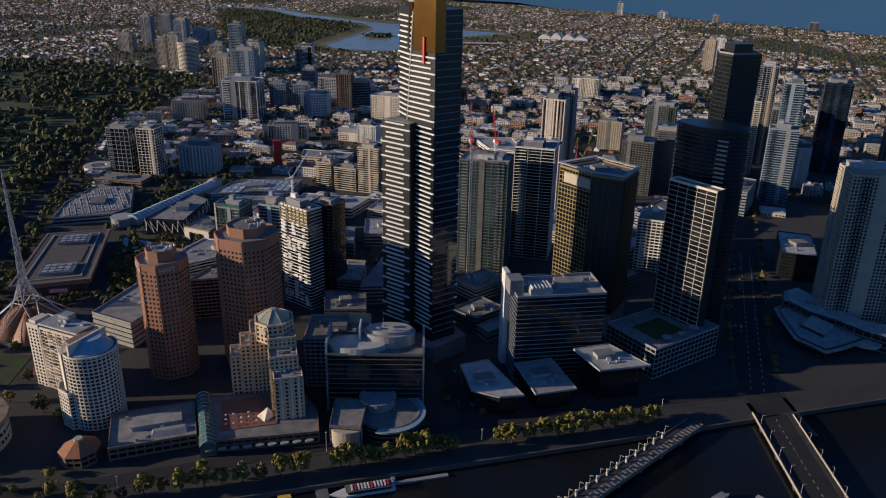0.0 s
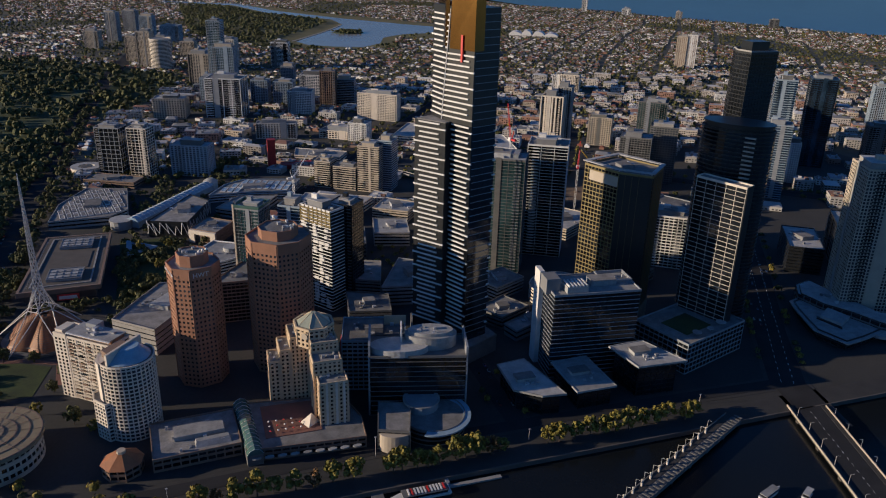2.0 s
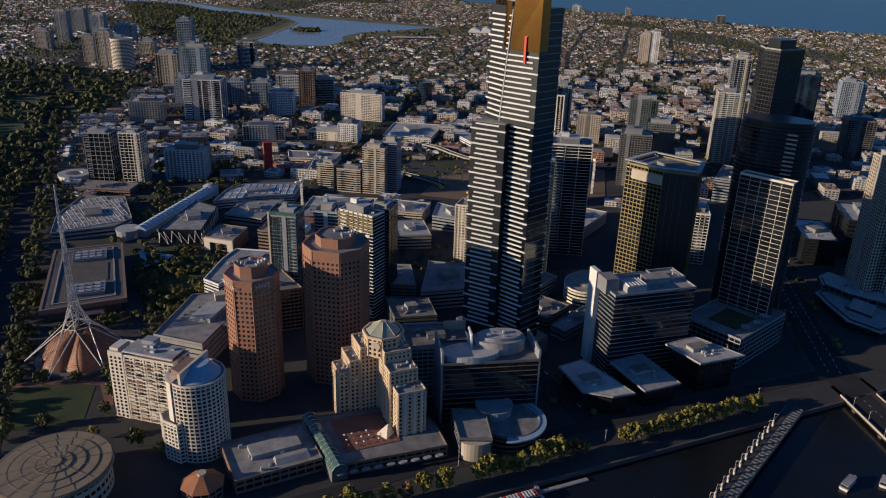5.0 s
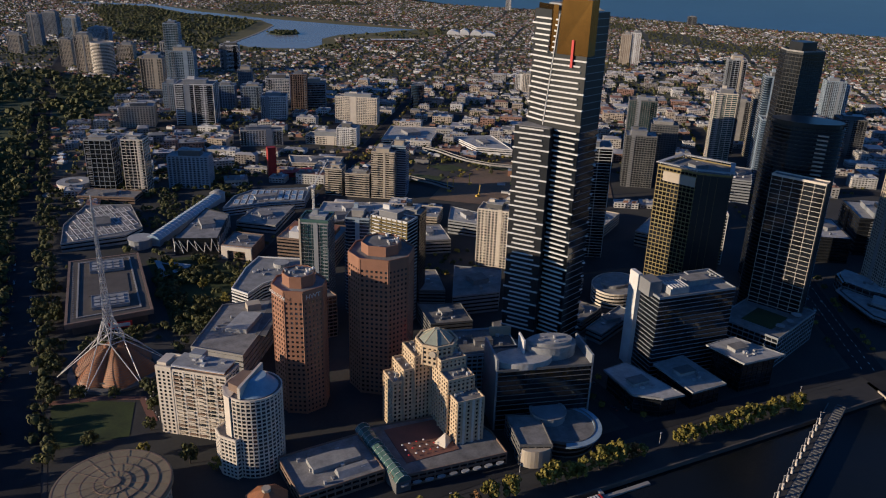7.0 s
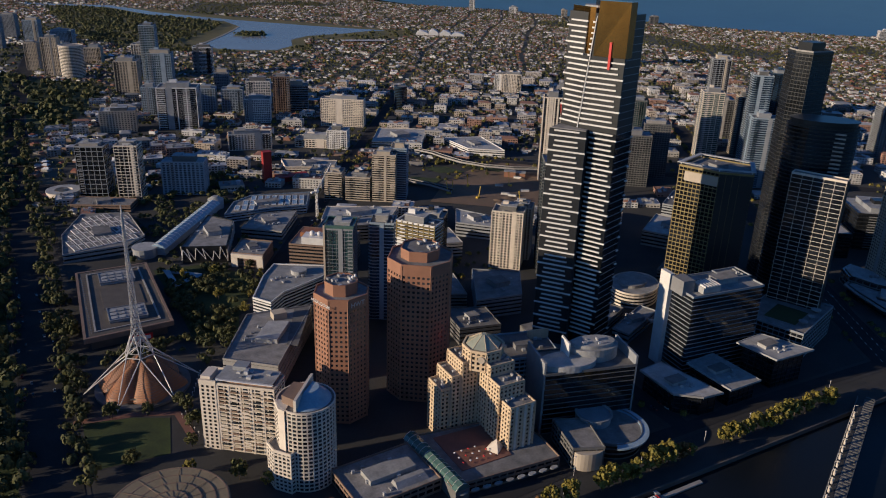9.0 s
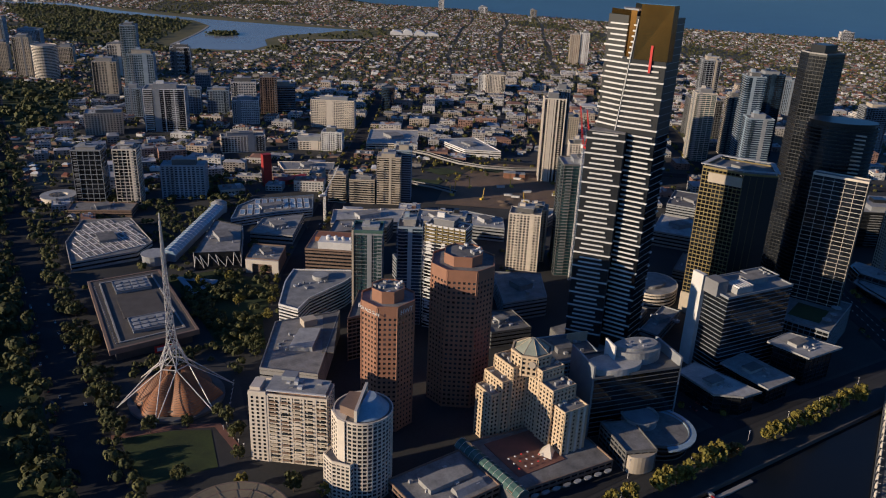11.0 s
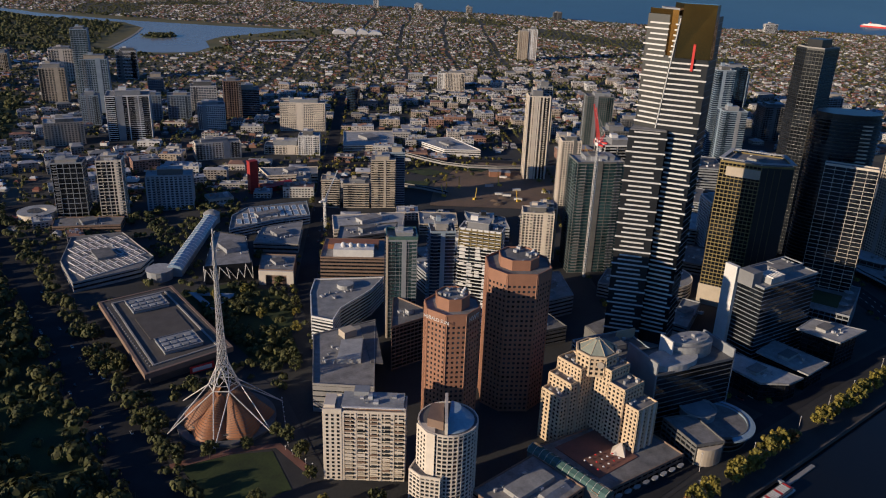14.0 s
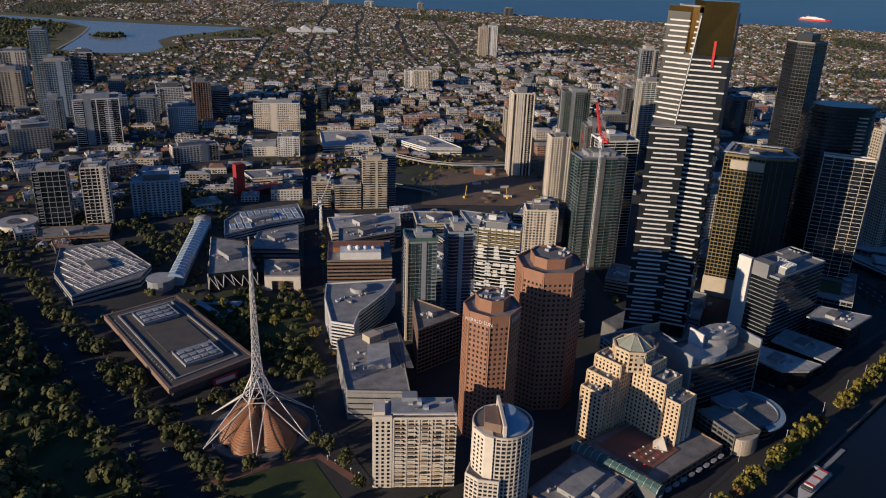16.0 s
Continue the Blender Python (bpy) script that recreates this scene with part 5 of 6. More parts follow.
# ---- tower cranes ----
def crane(x, y, h, jib, rot, up, mat_name, label):
    b = thing("tower_crane", x, y, 0, rot, label, "crane", "tower cranes")
    bm = bmesh.new()
    for sx, sy in ((-1, -1), (1, -1), (1, 1), (-1, 1)):
        tube(bm, (sx, sy, 0), (sx, sy, h), 0.28, 4)
    k = 0
    while k * 3 < h - 3:
        s = 1 if k % 2 else -1
        for ax in (-1, 1):
            tube(bm, (-s, ax, k * 3), (s, ax, k * 3 + 3), 0.16, 4)
            tube(bm, (ax, -s, k * 3), (ax, s, k * 3 + 3), 0.16, 4)
        k += 1
    part("mast", bm, "white", b)
    part("cab", box(bmesh.new(), -1.8, -2.4, h, 2.2, 2.4, h + 3.4), "white", b)
    part("counter_jib", box(bmesh.new(), -9, -1.4, h + 0.6, -1.8, 1.4, h + 2.4), mat_name, b)
    part("apex", tube(bmesh.new(), (-2, 0, h + 3), (-4.5, 0, h + 11), 0.4), mat_name, b)
    bm = bmesh.new()
    tip = Vector((jib * math.cos(radians(up)), 0, h + 3 + jib * math.sin(radians(up))))
    root = Vector((1.5, 0, h + 2.5))
    nrm = Vector((-math.sin(radians(up)), 0, math.cos(radians(up)))) * 1.5
    for o in (Vector((0, -0.9, 0)), Vector((0, 0.9, 0)), nrm):
        tube(bm, root + o, tip + o * 0.3, 0.26, 4)
    for i in range(14):
        p, q = root.lerp(tip, i / 14), root.lerp(tip, (i + 1) / 14)
        tube(bm, p + Vector((0, -0.9, 0)), q + nrm * 0.8, 0.15, 4)
        tube(bm, p + nrm * 0.8, q + Vector((0, 0.9, 0)), 0.15, 4)
    part("jib", bm, mat_name, b)
    part("hoist_rope", tube(bmesh.new(), (-4.5, 0, h + 11), tuple(tip), 0.1, 4), "steel", b)


crane(60, 1020, 38, 40, 20, 50, "white", "white luffing tower crane over a building site")
crane(226, 742, 148, 40, 80, 70, "red", "red and white luffing crane beside an unfinished tower")
crane(262, 770, 140, 36, 100, 74, "red", "red and white luffing crane on an unfinished tower")
crane(420, 905, 62, 34, 60, 55, "red", "red and white luffing crane over a building site")
crane(470, 960, 50, 30, 200, 40, "yellow", "yellow crane over a building site")
sheet("building_site", [(230, 1030), (300, 1110), (420, 1180), (560, 1060), (480, 940), (330, 950)], 0.6, "earth", "bare brown earth of a cleared building site", "ground")


# ---- low buildings of the arts precinct and behind the front row ----
LOW_SHAPES = [[(-240, 770), (-150, 775), (-160, 945), (-240, 940)]]


def cars():
    """Parked and waiting cars along the streets."""
    r = random.Random(61)
    body = bmesh.new()
    prism(body, rect(4.3, 1.8), 0.3, 0.95, rect(4.2, 1.7))
    body = mesh_of("body", body, "car")
    cab = mesh_of("cabin", prism(bmesh.new(), rect(2.4, 1.6), 0.95, 1.5, rect(1.7, 1.35)), "darkglass")
    wheel = bmesh.new()
    for x in (-1.35, 1.35):
        tube(wheel, (x, -0.92, 0.33), (x, 0.92, 0.33), 0.33, 8)
    wheel = mesh_of("wheel", wheel, "black")
    for (x0, y0), (x1, y1), w, n, z in (((-272, 720), (-277, 1050), 34, 34, 0.42), ((15, 971), (206, 1264), 20, 24, 0.45), ((441, 542), (568, 730), 30, 22, 0.48), ((150, 480), (150, 600), 16, 8, 0.57)):
        t = Vector((x1 - x0, y1 - y0)).normalized()
        ang = math.degrees(math.atan2(t.y, t.x))
        for i in range(n):
            f, lane = r.random(), r.choice((-0.4, -0.22, 0.22, 0.4)) * w
            c = thing("car", x0 + (x1 - x0) * f - t.y * lane, y0 + (y1 - y0) * f + t.x * lane, z, ang, "small parked or waiting car on the street", "car", "cars on the streets")
            part("body", body, "car", c)
            part("cabin", cab, "darkglass", c)
            part("wheel", wheel, "black", c)


cars()


def low_building(pts, h, wall, roof, label, seed, floor=4.0, bandf=0.55, category="building", units=10, core="darkglass", name="low_building"):
    LOW_SHAPES.append(offset(pts, 5) if sum((pts[i - 1][0] * p[1] - p[0] * pts[i - 1][1]) for i, p in enumerate(pts)) > 0 else offset(pts[::-1], 5))
    if sum((pts[i - 1][0] * p[1] - p[0] * pts[i - 1][1]) for i, p in enumerate(pts)) < 0:
        pts = pts[::-1]
    cx, cy = sum(p[0] for p in pts) / len(pts), sum(p[1] for p in pts) / len(pts)
    b = thing(name, cx, cy, 0, 0, label, category)
    loc = [(x - cx, y - cy) for x, y in pts]
    storeys(b, loc, 0, h, floor, bandf, wall, core, 0, proud=0.3, roof=roof)
    w, d = max(p[0] for p in loc) - min(p[0] for p in loc), max(p[1] for p in loc) - min(p[1] for p in loc)
    rooftop(b, 0, 0, h, w * 0.6, d * 0.6, units, seed, units > 5)
    return b, loc


def panelled_roof(b, loc, z, step, rot, mat_a, mat_b, wdt=0.62):
    """Raised roof strips with pale edges inside an outline."""
    c, s = math.cos(rot), math.sin(rot)
    for i in range(-12, 13):
        for j in range(-4, 5):
            u, v = i * step, j * step * 2.2
            x, y = u * c - v * s, u * s + v * c
            ok = all(inside(x + e * c * step * 0.4 - f * s * step, y + e * s * step * 0.4 + f * c * step, loc) for e in (-1, 1) for f in (-1, 1))
            if not ok:
                continue
            w, l = step * wdt / 2, step * 0.95
            pts = [(x + e * c * w - f * s * l, y + e * s * w + f * c * l) for e, f in ((-1, -1), (1, -1), (1, 1), (-1, 1))]
            part("roof_panel", prism(bmesh.new(), pts, z, z + 0.8), mat_a, b)
            part("panel_edge", ring(bmesh.new(), offset(pts, 0.35), offset(pts, -0.2), z, z + 1.0), mat_b, b)


b, loc = low_building([(-206, 1130), (-154, 1115), (-149, 1025), (-170, 1002), (-237, 998), (-233, 1063)], 10, "concrete", "roofgrey", "grey college building with white-framed roof panels", 41)
panelled_roof(b, loc, 10.05, 8, radians(12), "roofgrey", "white")
b, loc = low_building([(-25, 1102), (3, 1120), (80, 1104), (57, 1053), (13, 1060), (-48, 1058)], 11, "bluegrey", "roofgrey", "low school building with blue panelled roofs", 42)
panelled_roof(b, loc, 11.05, 9, radians(-20), "skylight", "white")
low_building([(-11, 1046), (40, 1040), (-2, 973), (-42, 1004)], 10, "concrete", "roofpale", "low theatre building with a cluttered pale roof", 43, units=16)
# dark theatre with white tube drawing on its walls
b, loc = low_building([(-72, 1040), (-50, 1009), (-78, 931), (-122, 947)], 19, "black", "roofgrey", "black theatre block with white tube outlines on its walls", 44, bandf=0.9, core="black")
rz = random.Random(9)
pl = offset(loc if sum((loc[i - 1][0] * p[1] - p[0] * loc[i - 1][1]) for i, p in enumerate(loc)) > 0 else loc[::-1], 0.9)
for i in range(len(pl)):
    p, q = Vector(pl[i]), Vector(pl[(i + 1) % len(pl)])
    k = max(3, int((q - p).length / 7))
    prev = None
    for j in range(k + 1):
        for zz in (4 + rz.uniform(-2, 2), 16 + rz.uniform(-2, 5)):
            c = p.lerp(q, min(1, max(0, (j + rz.uniform(-0.3, 0.3)) / k)))
            cur = (c.x, c.y, zz)
            if prev:
                part("white_tube", tube(bmesh.new(), prev, cur, 0.38, 5), "white", b)
            prev = cur
b, loc = low_building([(-54, 956), (-25, 934), (-47, 898), (-75, 920)], 15, "brown", "roofgrey", "brown hall with a pale portal frame front", 45, bandf=0.9)
p, q = Vector((-75.5, 919)), Vector((-47, 897))
t = (q - p).normalized()
n = Vector((t.y, -t.x))
if n.y > 0:
    n = -n
for a0, a1, z0, z1 in ((0.0, 0.2, 0, 15.5), (0.8, 1.0, 0, 15.5), (0.2, 0.8, 11, 15.5)):
    u, v = p.lerp(q, a0), p.lerp(q, a1)
    bm = prism(bmesh.new(), [tuple(u + n * 2.5 - Vector(b.location[:2])), tuple(v + n * 2.5 - Vector(b.location[:2])), tuple(v - Vector(b.location[:2])), tuple(u - Vector(b.location[:2]))], z0, z1)
    bmesh.ops.recalc_face_normals(bm, faces=bm.faces)
    part("portal_frame", bm, "palecream", b)
# long blue-roofed recital building
bl = thing("recital_building", -93, 1052, 0, 55, "long low building with a pale blue curved metal roof", "building")
LOW_SHAPES.append([(-170, 960), (-150, 950), (-30, 1115), (-50, 1135)])
part("wall", prism(bmesh.new(), rect(168, 15), 0, 9), "bluegrey", bl)
bm = bmesh.new()
prof = [(-9, 8.5), (-6, 12), (0, 13.6), (6, 12), (9, 8.5)]
a, c = [bm.verts.new((-86, y, z)) for y, z in prof], [bm.verts.new((86, y, z)) for y, z in prof]
for i in range(4):
    bm.faces.new((a[i], a[i + 1], c[i + 1], c[i]))
bm.faces.new(a[::-1])
bm.faces.new(c)
bmesh.ops.recalc_face_normals(bm, faces=bm.faces)
part("vault_roof", bm, "skylight", bl, "pale blue vaulted roof")
for j in range(22):
    for (ya, za), (yb, zb) in zip(prof, prof[1:]):
        part("roof_seam", tube(bmesh.new(), (-85 + j * 8.1, ya, za + 0.1), (-85 + j * 8.1, yb, zb + 0.1), 0.2, 4), "white", bl)
part("end_pod", prism(bmesh.new(), circle(13, 16, -88, 14), 0, 10), "grey", bl)
part("end_pod_roof", prism(bmesh.new(), circle(14, 16, -88, 14), 10, 11), "roofpale", bl)
part("end_pod", prism(bmesh.new(), circle(10, 16, 86, 0), 0, 12), "bluegrey", bl)
part("end_pod_roof", prism(bmesh.new(), circle(10.5, 16, 86, 0), 12, 16, circle(4, 16, 86, 0)), "roofpale", bl)
# white triangular canopy on a lawn
tri_pts = [(-144, 879), (-109, 900), (-147, 930)]
sheet("gallery_garden", [(-150, 868), (-96, 890), (-100, 935), (-155, 940)], 0.5, "grass", "small lawn behind the gallery", "ground")
tc = thing("garden_canopy", -133, 903, 0, 0, "white triangular canopy over a sculpture lawn", "canopy")
tl = [(x + 133, y - 903) for x, y in tri_pts]
part("canopy_frame", ring(bmesh.new(), tl, offset(tl, -6), 3.6, 4.4), "bluegrey", tc)
for x, y in offset(tl, -3):
    part("canopy_post", prism(bmesh.new(), circle(0.3, 8, x, y), 0, 3.6), "steel", tc)
# ring-shaped low building and terraces by the gardens
rg = thing("ring_building", -217, 1250, 0, 0, "low ring-shaped white building", "building")
LOW_SHAPES.append(circle(30, 12, -217, 1250))
part("ring_wall", ring(bmesh.new(), circle(22, 28), circle(12, 28), 0, 9), "palecream", rg)
part("ring_roof", ring(bmesh.new(), circle(22.6, 28), circle(11.4, 28), 9, 9.8), "roofpale", rg)
for k, (pts, h, wall, roof, label) in enumerate((
    ([(-204, 1215), (-134, 1175), (-147, 1148), (-215, 1182)], 8, "brown", "roofgrey", "row of low brick terraces beside the gardens"),
    ([(135, 760), (177, 734), (147, 686), (100, 693)], 20, "grey", "roofgrey", "grey windowless mid-rise block"),
    ([(77, 1031), (162, 994), (130, 953), (53, 986)], 13, "palecream", "roofpale", "low pale block with dormer roofs"),
    ([(55, 975), (120, 950), (98, 926), (30, 940)], 20, "darkconc", "roofgrey", "dark green-roofed office block"),
    ([(176, 983), (214, 953), (190, 920), (150, 945)], 14, "beige", "roofpale", "beige low block with cluttered roof"),
    ([(222, 945), (250, 900), (229, 868), (196, 900)], 17, "grey", "roofpale", "grey low block with a pale roof"),
    ([(140, 900), (180, 890), (170, 840), (130, 850)], 16, "concrete", "roofpale", "concrete low block with roof plant"),
    ([(90, 880), (122, 868), (112, 815), (80, 828)], 18, "darkconc", "roofgrey", "dark low block with roof plant"),
    ([(70, 790), (118, 770), (105, 720), (60, 740)], 14, "concrete", "roofgrey", "concrete low block behind the towers"),
    ([(66, 700), (104, 684), (98, 648), (60, 656)], 16, "darkconc", "roofgrey", "dark low block behind the towers"),
    ([(60, 840), (84, 830), (76, 790), (52, 800)], 24, "grey", "roofpale", "grey mid-rise block with roof plant"),
    ([(406, 1311), (409, 1227), (459, 1192), (474, 1293)], 12, "white", "roofpale", "large white warehouse store by the freeway"),
    ([(336, 1436), (418, 1392), (358, 1305), (281, 1344)], 9, "palecream", "roofpale", "large pale warehouse with solar roof"),
    ([(100, 1290), (178, 1250), (160, 1217), (92, 1245)], 9, "palecream", "roofpale", "low pale brick community hall"),
    ([(195, 606), (252, 632), (258, 616), (200, 590)], 10, "grey", "roofpale", "low building with a pale pitched roof"),
    ([(180, 640), (215, 660), (230, 632), (196, 615)], 12, "darkconc", "roofgrey", "dark low block behind the skyscraper"),
    ([(200, 700), (238, 720), (250, 690), (214, 672)], 15, "concrete", "roofgrey", "concrete low block behind the skyscraper"),
    ([(330, 690), (380, 720), (400, 680), (350, 655)], 12, "darkconc", "roofgrey", "dark low block between the towers"),
    ([(390, 780), (450, 820), (480, 770), (420, 735)], 18, "concrete", "roofpale", "concrete low block between the towers"),
    ([(480, 840), (540, 880), (570, 830), (510, 790)], 22, "grey", "roofgrey", "grey mid-rise block between the towers"),
    ([(330, 850), (390, 890), (420, 850), (360, 810)], 14, "beige", "roofpale", "beige low block between the towers"),
    ([(560, 660), (600, 720), (630, 700), (590, 640)], 30, "black", "roofpale", "dark cinema block with a pale roof"),
    ([(620, 880), (680, 930), (700, 900), (650, 850)], 34, "grey", "roofgrey", "grey mid-rise apartment block"),
    ([(280, 905), (330, 930), (350, 905), (300, 880)], 12, "concrete", "roofpale", "concrete low block by the building site"),
)):
    low_building(pts, h, wall, roof, label, 60 + k)
# round white-roofed car showroom between the towers
dr = thing("round_building", 276, 668, 0, 30, "white oval building with a stepped flat roof", "building")
storeys(dr, circle(30, 32, 0, 0, 24), 0, 15, 4, 0.5, "palecream", "darkglass", 0, roof="roofpale")
part("upper_roof", prism(bmesh.new(), circle(20, 32, 4, 3, 14), 15, 18), "roofpale", dr)


# elevated road ramp over the building site
def ramp(line, w, z, label):
    b = thing("elevated_road", line[0][0], line[0][1], 0, 0, label, "road")
    loc = [(x - line[0][0], y - line[0][1]) for x, y in line]
    part("deck", prism(bmesh.new(), strip(loc, w), z - 1, z), "asphalt", b)
    for s in (-1, 1):
        edge = []
        for i, p in enumerate(loc):
            p = Vector(p)
            t = (Vector(loc[min(i + 1, len(loc) - 1)]) - Vector(loc[max(i - 1, 0)])).normalized()
            edge.append(tuple(p + Vector((-t.y, t.x)) * s * w / 2))
        part("barrier", prism(bmesh.new(), strip(edge, 0.6), z - 1.4, z + 1.2), "concrete", b)
    for p in loc[::2]:
        part("column", prism(bmesh.new(), circle(1.0, 8, *p), 0, z - 1), "concrete", b)


def arc(cx, cy, r, a0, a1, n=16):
    return [(cx + r * math.cos(radians(a0 + (a1 - a0) * i / n)), cy + r * math.sin(radians(a0 + (a1 - a0) * i / n))) for i in range(n + 1)]


ramp([(330, 1270), (345, 1240), (352, 1205), (362, 1170), (385, 1135), (420, 1105), (460, 1085), (510, 1070)], 9, 9, "curving concrete elevated road ramp")
ramp([(180, 1180), (215, 1150), (240, 1120), (262, 1085), (275, 1050)], 9, 6, "curving concrete elevated road ramp")
for x, y, h in ((404, 1092, 9), (418, 1086, 7)):
    sh = thing("site_building", x, y, 0, -35, "small orange brick site building", "building")
    part("wall", box(bmesh.new(), -9, -6, 0, 9, 6, h), "redstone", sh)
    part("roof", box(bmesh.new(), -9.5, -6.5, h, 9.5, 6.5, h + 0.5), "roofpale", sh)


# ---- river things ----
def hull(L, w, h, bow):
    bm = bmesh.new()
    o = [(-L / 2, -w / 2), (L / 2 - bow, -w / 2), (L / 2, 0), (L / 2 - bow, w / 2), (-L / 2, w / 2)]
    prism(bm, offset(o, -0.5), 0, h, o)
    return bm, o


def boat(x, y, rot, L, w, label, roof_mat, decks=1):
    b = thing("river_boat", x, y, -3.0, rot, label, "boat", "river boats")
    bm, o = hull(L, w, 2.0, w * 1.2)
    part("hull", bm, "white", b)
    for k in range(decks):
        part("cabin", box(bmesh.new(), -L * 0.44, -w * 0.4, 2 + k * 2.4, L * 0.22 - k * 3, w * 0.4, 4.0 + k * 2.4), "darkglass", b)
        part("deck_roof", box(bmesh.new(), -L * 0.46, -w * 0.44, 4.0 + k * 2.4, L * 0.25 - k * 3, w * 0.44, 4.4 + k * 2.4), roof_mat, b)
    return b


sb = boat(56, 417, 180, 44, 9, "white pointed sightseeing ship moored at the promenade", "darkconc", 1)
for i in range(12):
    part("deck_bench", box(bmesh.new(), -18 + i * 2.2, -3, 4.4, -17 + i * 2.2, 3, 5.2), "white" if i % 5 else "red", sb)
boat(4, 419, 180, 12, 4, "small yellow water taxi by the wall", "yellow")
boat(284, 352, 20, 22, 6, "white flat-roofed river cruise boat", "roofpale")
boat(308, 344, 30, 14, 5, "small white flat-roofed river boat", "roofpale")
boat(-45, 420, 180, 26, 6, "red-decked floating barge by the wall", "red")
jt = thing("jetty", 90, 420, -3, 0, "pale floating jetty on the river", "jetty")
part("deck", box(bmesh.new(), -12, -1.5, 0, 26, 1.5, 1.2), "concrete", jt)
part("gangway", box(bmesh.new(), -13, 1.5, 0.6, -10.5, 8, 2.6), "grey", jt)
fb = thing("landing", 30, 418, -3, 0, "dark timber river landing beside the ship", "jetty")
part("deck", box(bmesh.new(), -4, -9, 0, 4, 9, 1.4), "darkconc", fb)
for x, y, h in ((38, 462, 16), (-60, 452, 9), (-20, 452, 9), (20, 450, 9), (90, 452, 9), (150, 450, 9), (200, 452, 9), (240, 452, 9), (300, 455, 9), (-100, 455, 9)):
    l = thing("lamp_post", x, y, 0.05, 0, "tall slim pale lamp post on the promenade", "lamp", "promenade lamps")
    part("post", tube(bmesh.new(), (0, 0, 0), (0, 0, h), 0.16), "steel", l)
    part("head", box(bmesh.new(), -0.7, -0.3, h, 0.7, 0.3, h + 0.3), "white", l)
# white bollard lamps along the theatre path and a lawn with red paving
sheet("theatre_forecourt", [(-262, 612), (-175, 604), (-150, 720), (-160, 765), (-262, 765)], 0.3, "paving", "paved forecourt of the theatre", "pavement")
sheet("theatre_lawn", [(-250, 672), (-215, 664), (-192, 652), (-200, 608), (-252, 612)], 0.5, "grass", "bright green lawn before the theatre", "ground")
sheet("red_path", strip([(-256, 676), (-214, 668), (-186, 656), (-182, 620)], 6), 0.55, "redpave", "red paved path round the lawn", "pavement")
for i in range(15):
    x, y = (-158 - i * 2.5, 705 - i * 6) if i < 10 else (-184 + (i - 10) * 1.5, 648 - (i - 10) * 7)
    l = thing("bollard_lamp", x, y, 0.3, 0, "short white globe lamp along the path", "lamp", "path lamps")
    part("post", tube(bmesh.new(), (0, 0, 0), (0, 0, 3.2), 0.12), "steel", l)
    bm = bmesh.new()
    bmesh.ops.create_uvsphere(bm, u_segments=8, v_segments=6, radius=0.55)
    part("globe", bm, "white", l).location = (0, 0, 3.6)
# lane marks on the bridge street
for i in range(30):
    t = i / 30
    p = Vector((393, 463)).lerp(Vector((568, 730)), t)
    for s in (-5, 5):
        d = thing("lane_mark", p.x + s * 0.84, p.y - s * 0.55, 0.56, 57, "white painted dash on the street", "road marking", "lane marks", "structure")
        part("dash", box(bmesh.new(), -2, -0.25, 0, 2, 0.25, 0.02), "line", d)


# ---- building site: mounds, sheds and machines ----
rs = random.Random(33)
for i in range(26):
    x, y = rs.uniform(270, 520), rs.uniform(965, 1130)
    if not inside(x, y, [(240, 1030), (300, 1105), (420, 1170), (550, 1060), (480, 950), (330, 960)]) or math.hypot(x - 455, y - 1060) < 34:
        continue
    if i % 3 == 0:
        m = thing("earth_mound", x, y, 0.6, rs.uniform(0, 180), "low mound of bare brown earth", "mound", "earth mounds")
        r = rs.uniform(5, 11)
        part("mound_body", prism(bmesh.new(), circle(r, 12, 0, 0, r * 0.7), 0, rs.uniform(1.2, 2.6), circle(r * 0.4, 12, 0, 0, r * 0.25)), "earth", m)
    elif i % 3 == 1:
        m = thing("site_shed", x, y, 0.6, rs.uniform(-50, -20), "flat-roofed pale site shed", "shed", "site sheds")
        part("wall", box(bmesh.new(), -6, -1.6, 0, 6, 1.6, 2.8), "white", m)
        part("roof", box(bmesh.new(), -6.2, -1.8, 2.8, 6.2, 1.8, 3.1), "roofpale", m)
    else:
        m = thing("drill_rig", x, y, 0.6, rs.uniform(0, 360), "yellow piling rig with a raised mast", "machine", "site machines")
        part("base", box(bmesh.new(), -3, -1.6, 0, 3, 1.6, 2.6), "yellow", m)
        part("mast", tube(bmesh.new(), (2, 0, 1), (5, 0, rs.uniform(14, 22)), 0.5), "yellow", m)
for k, pts in enumerate(([(225, 1120), (262, 1150), (300, 1120), (268, 1095)], [(300, 1190), (340, 1180), (350, 1140), (310, 1150)], [(370, 1215), (400, 1180), (440, 1130), (400, 1120), (372, 1160)])):
    sheet("site_lawn", pts, 0.66 + 0.02 * k, "grass", "patch of rough grass beside the ramps", "ground")


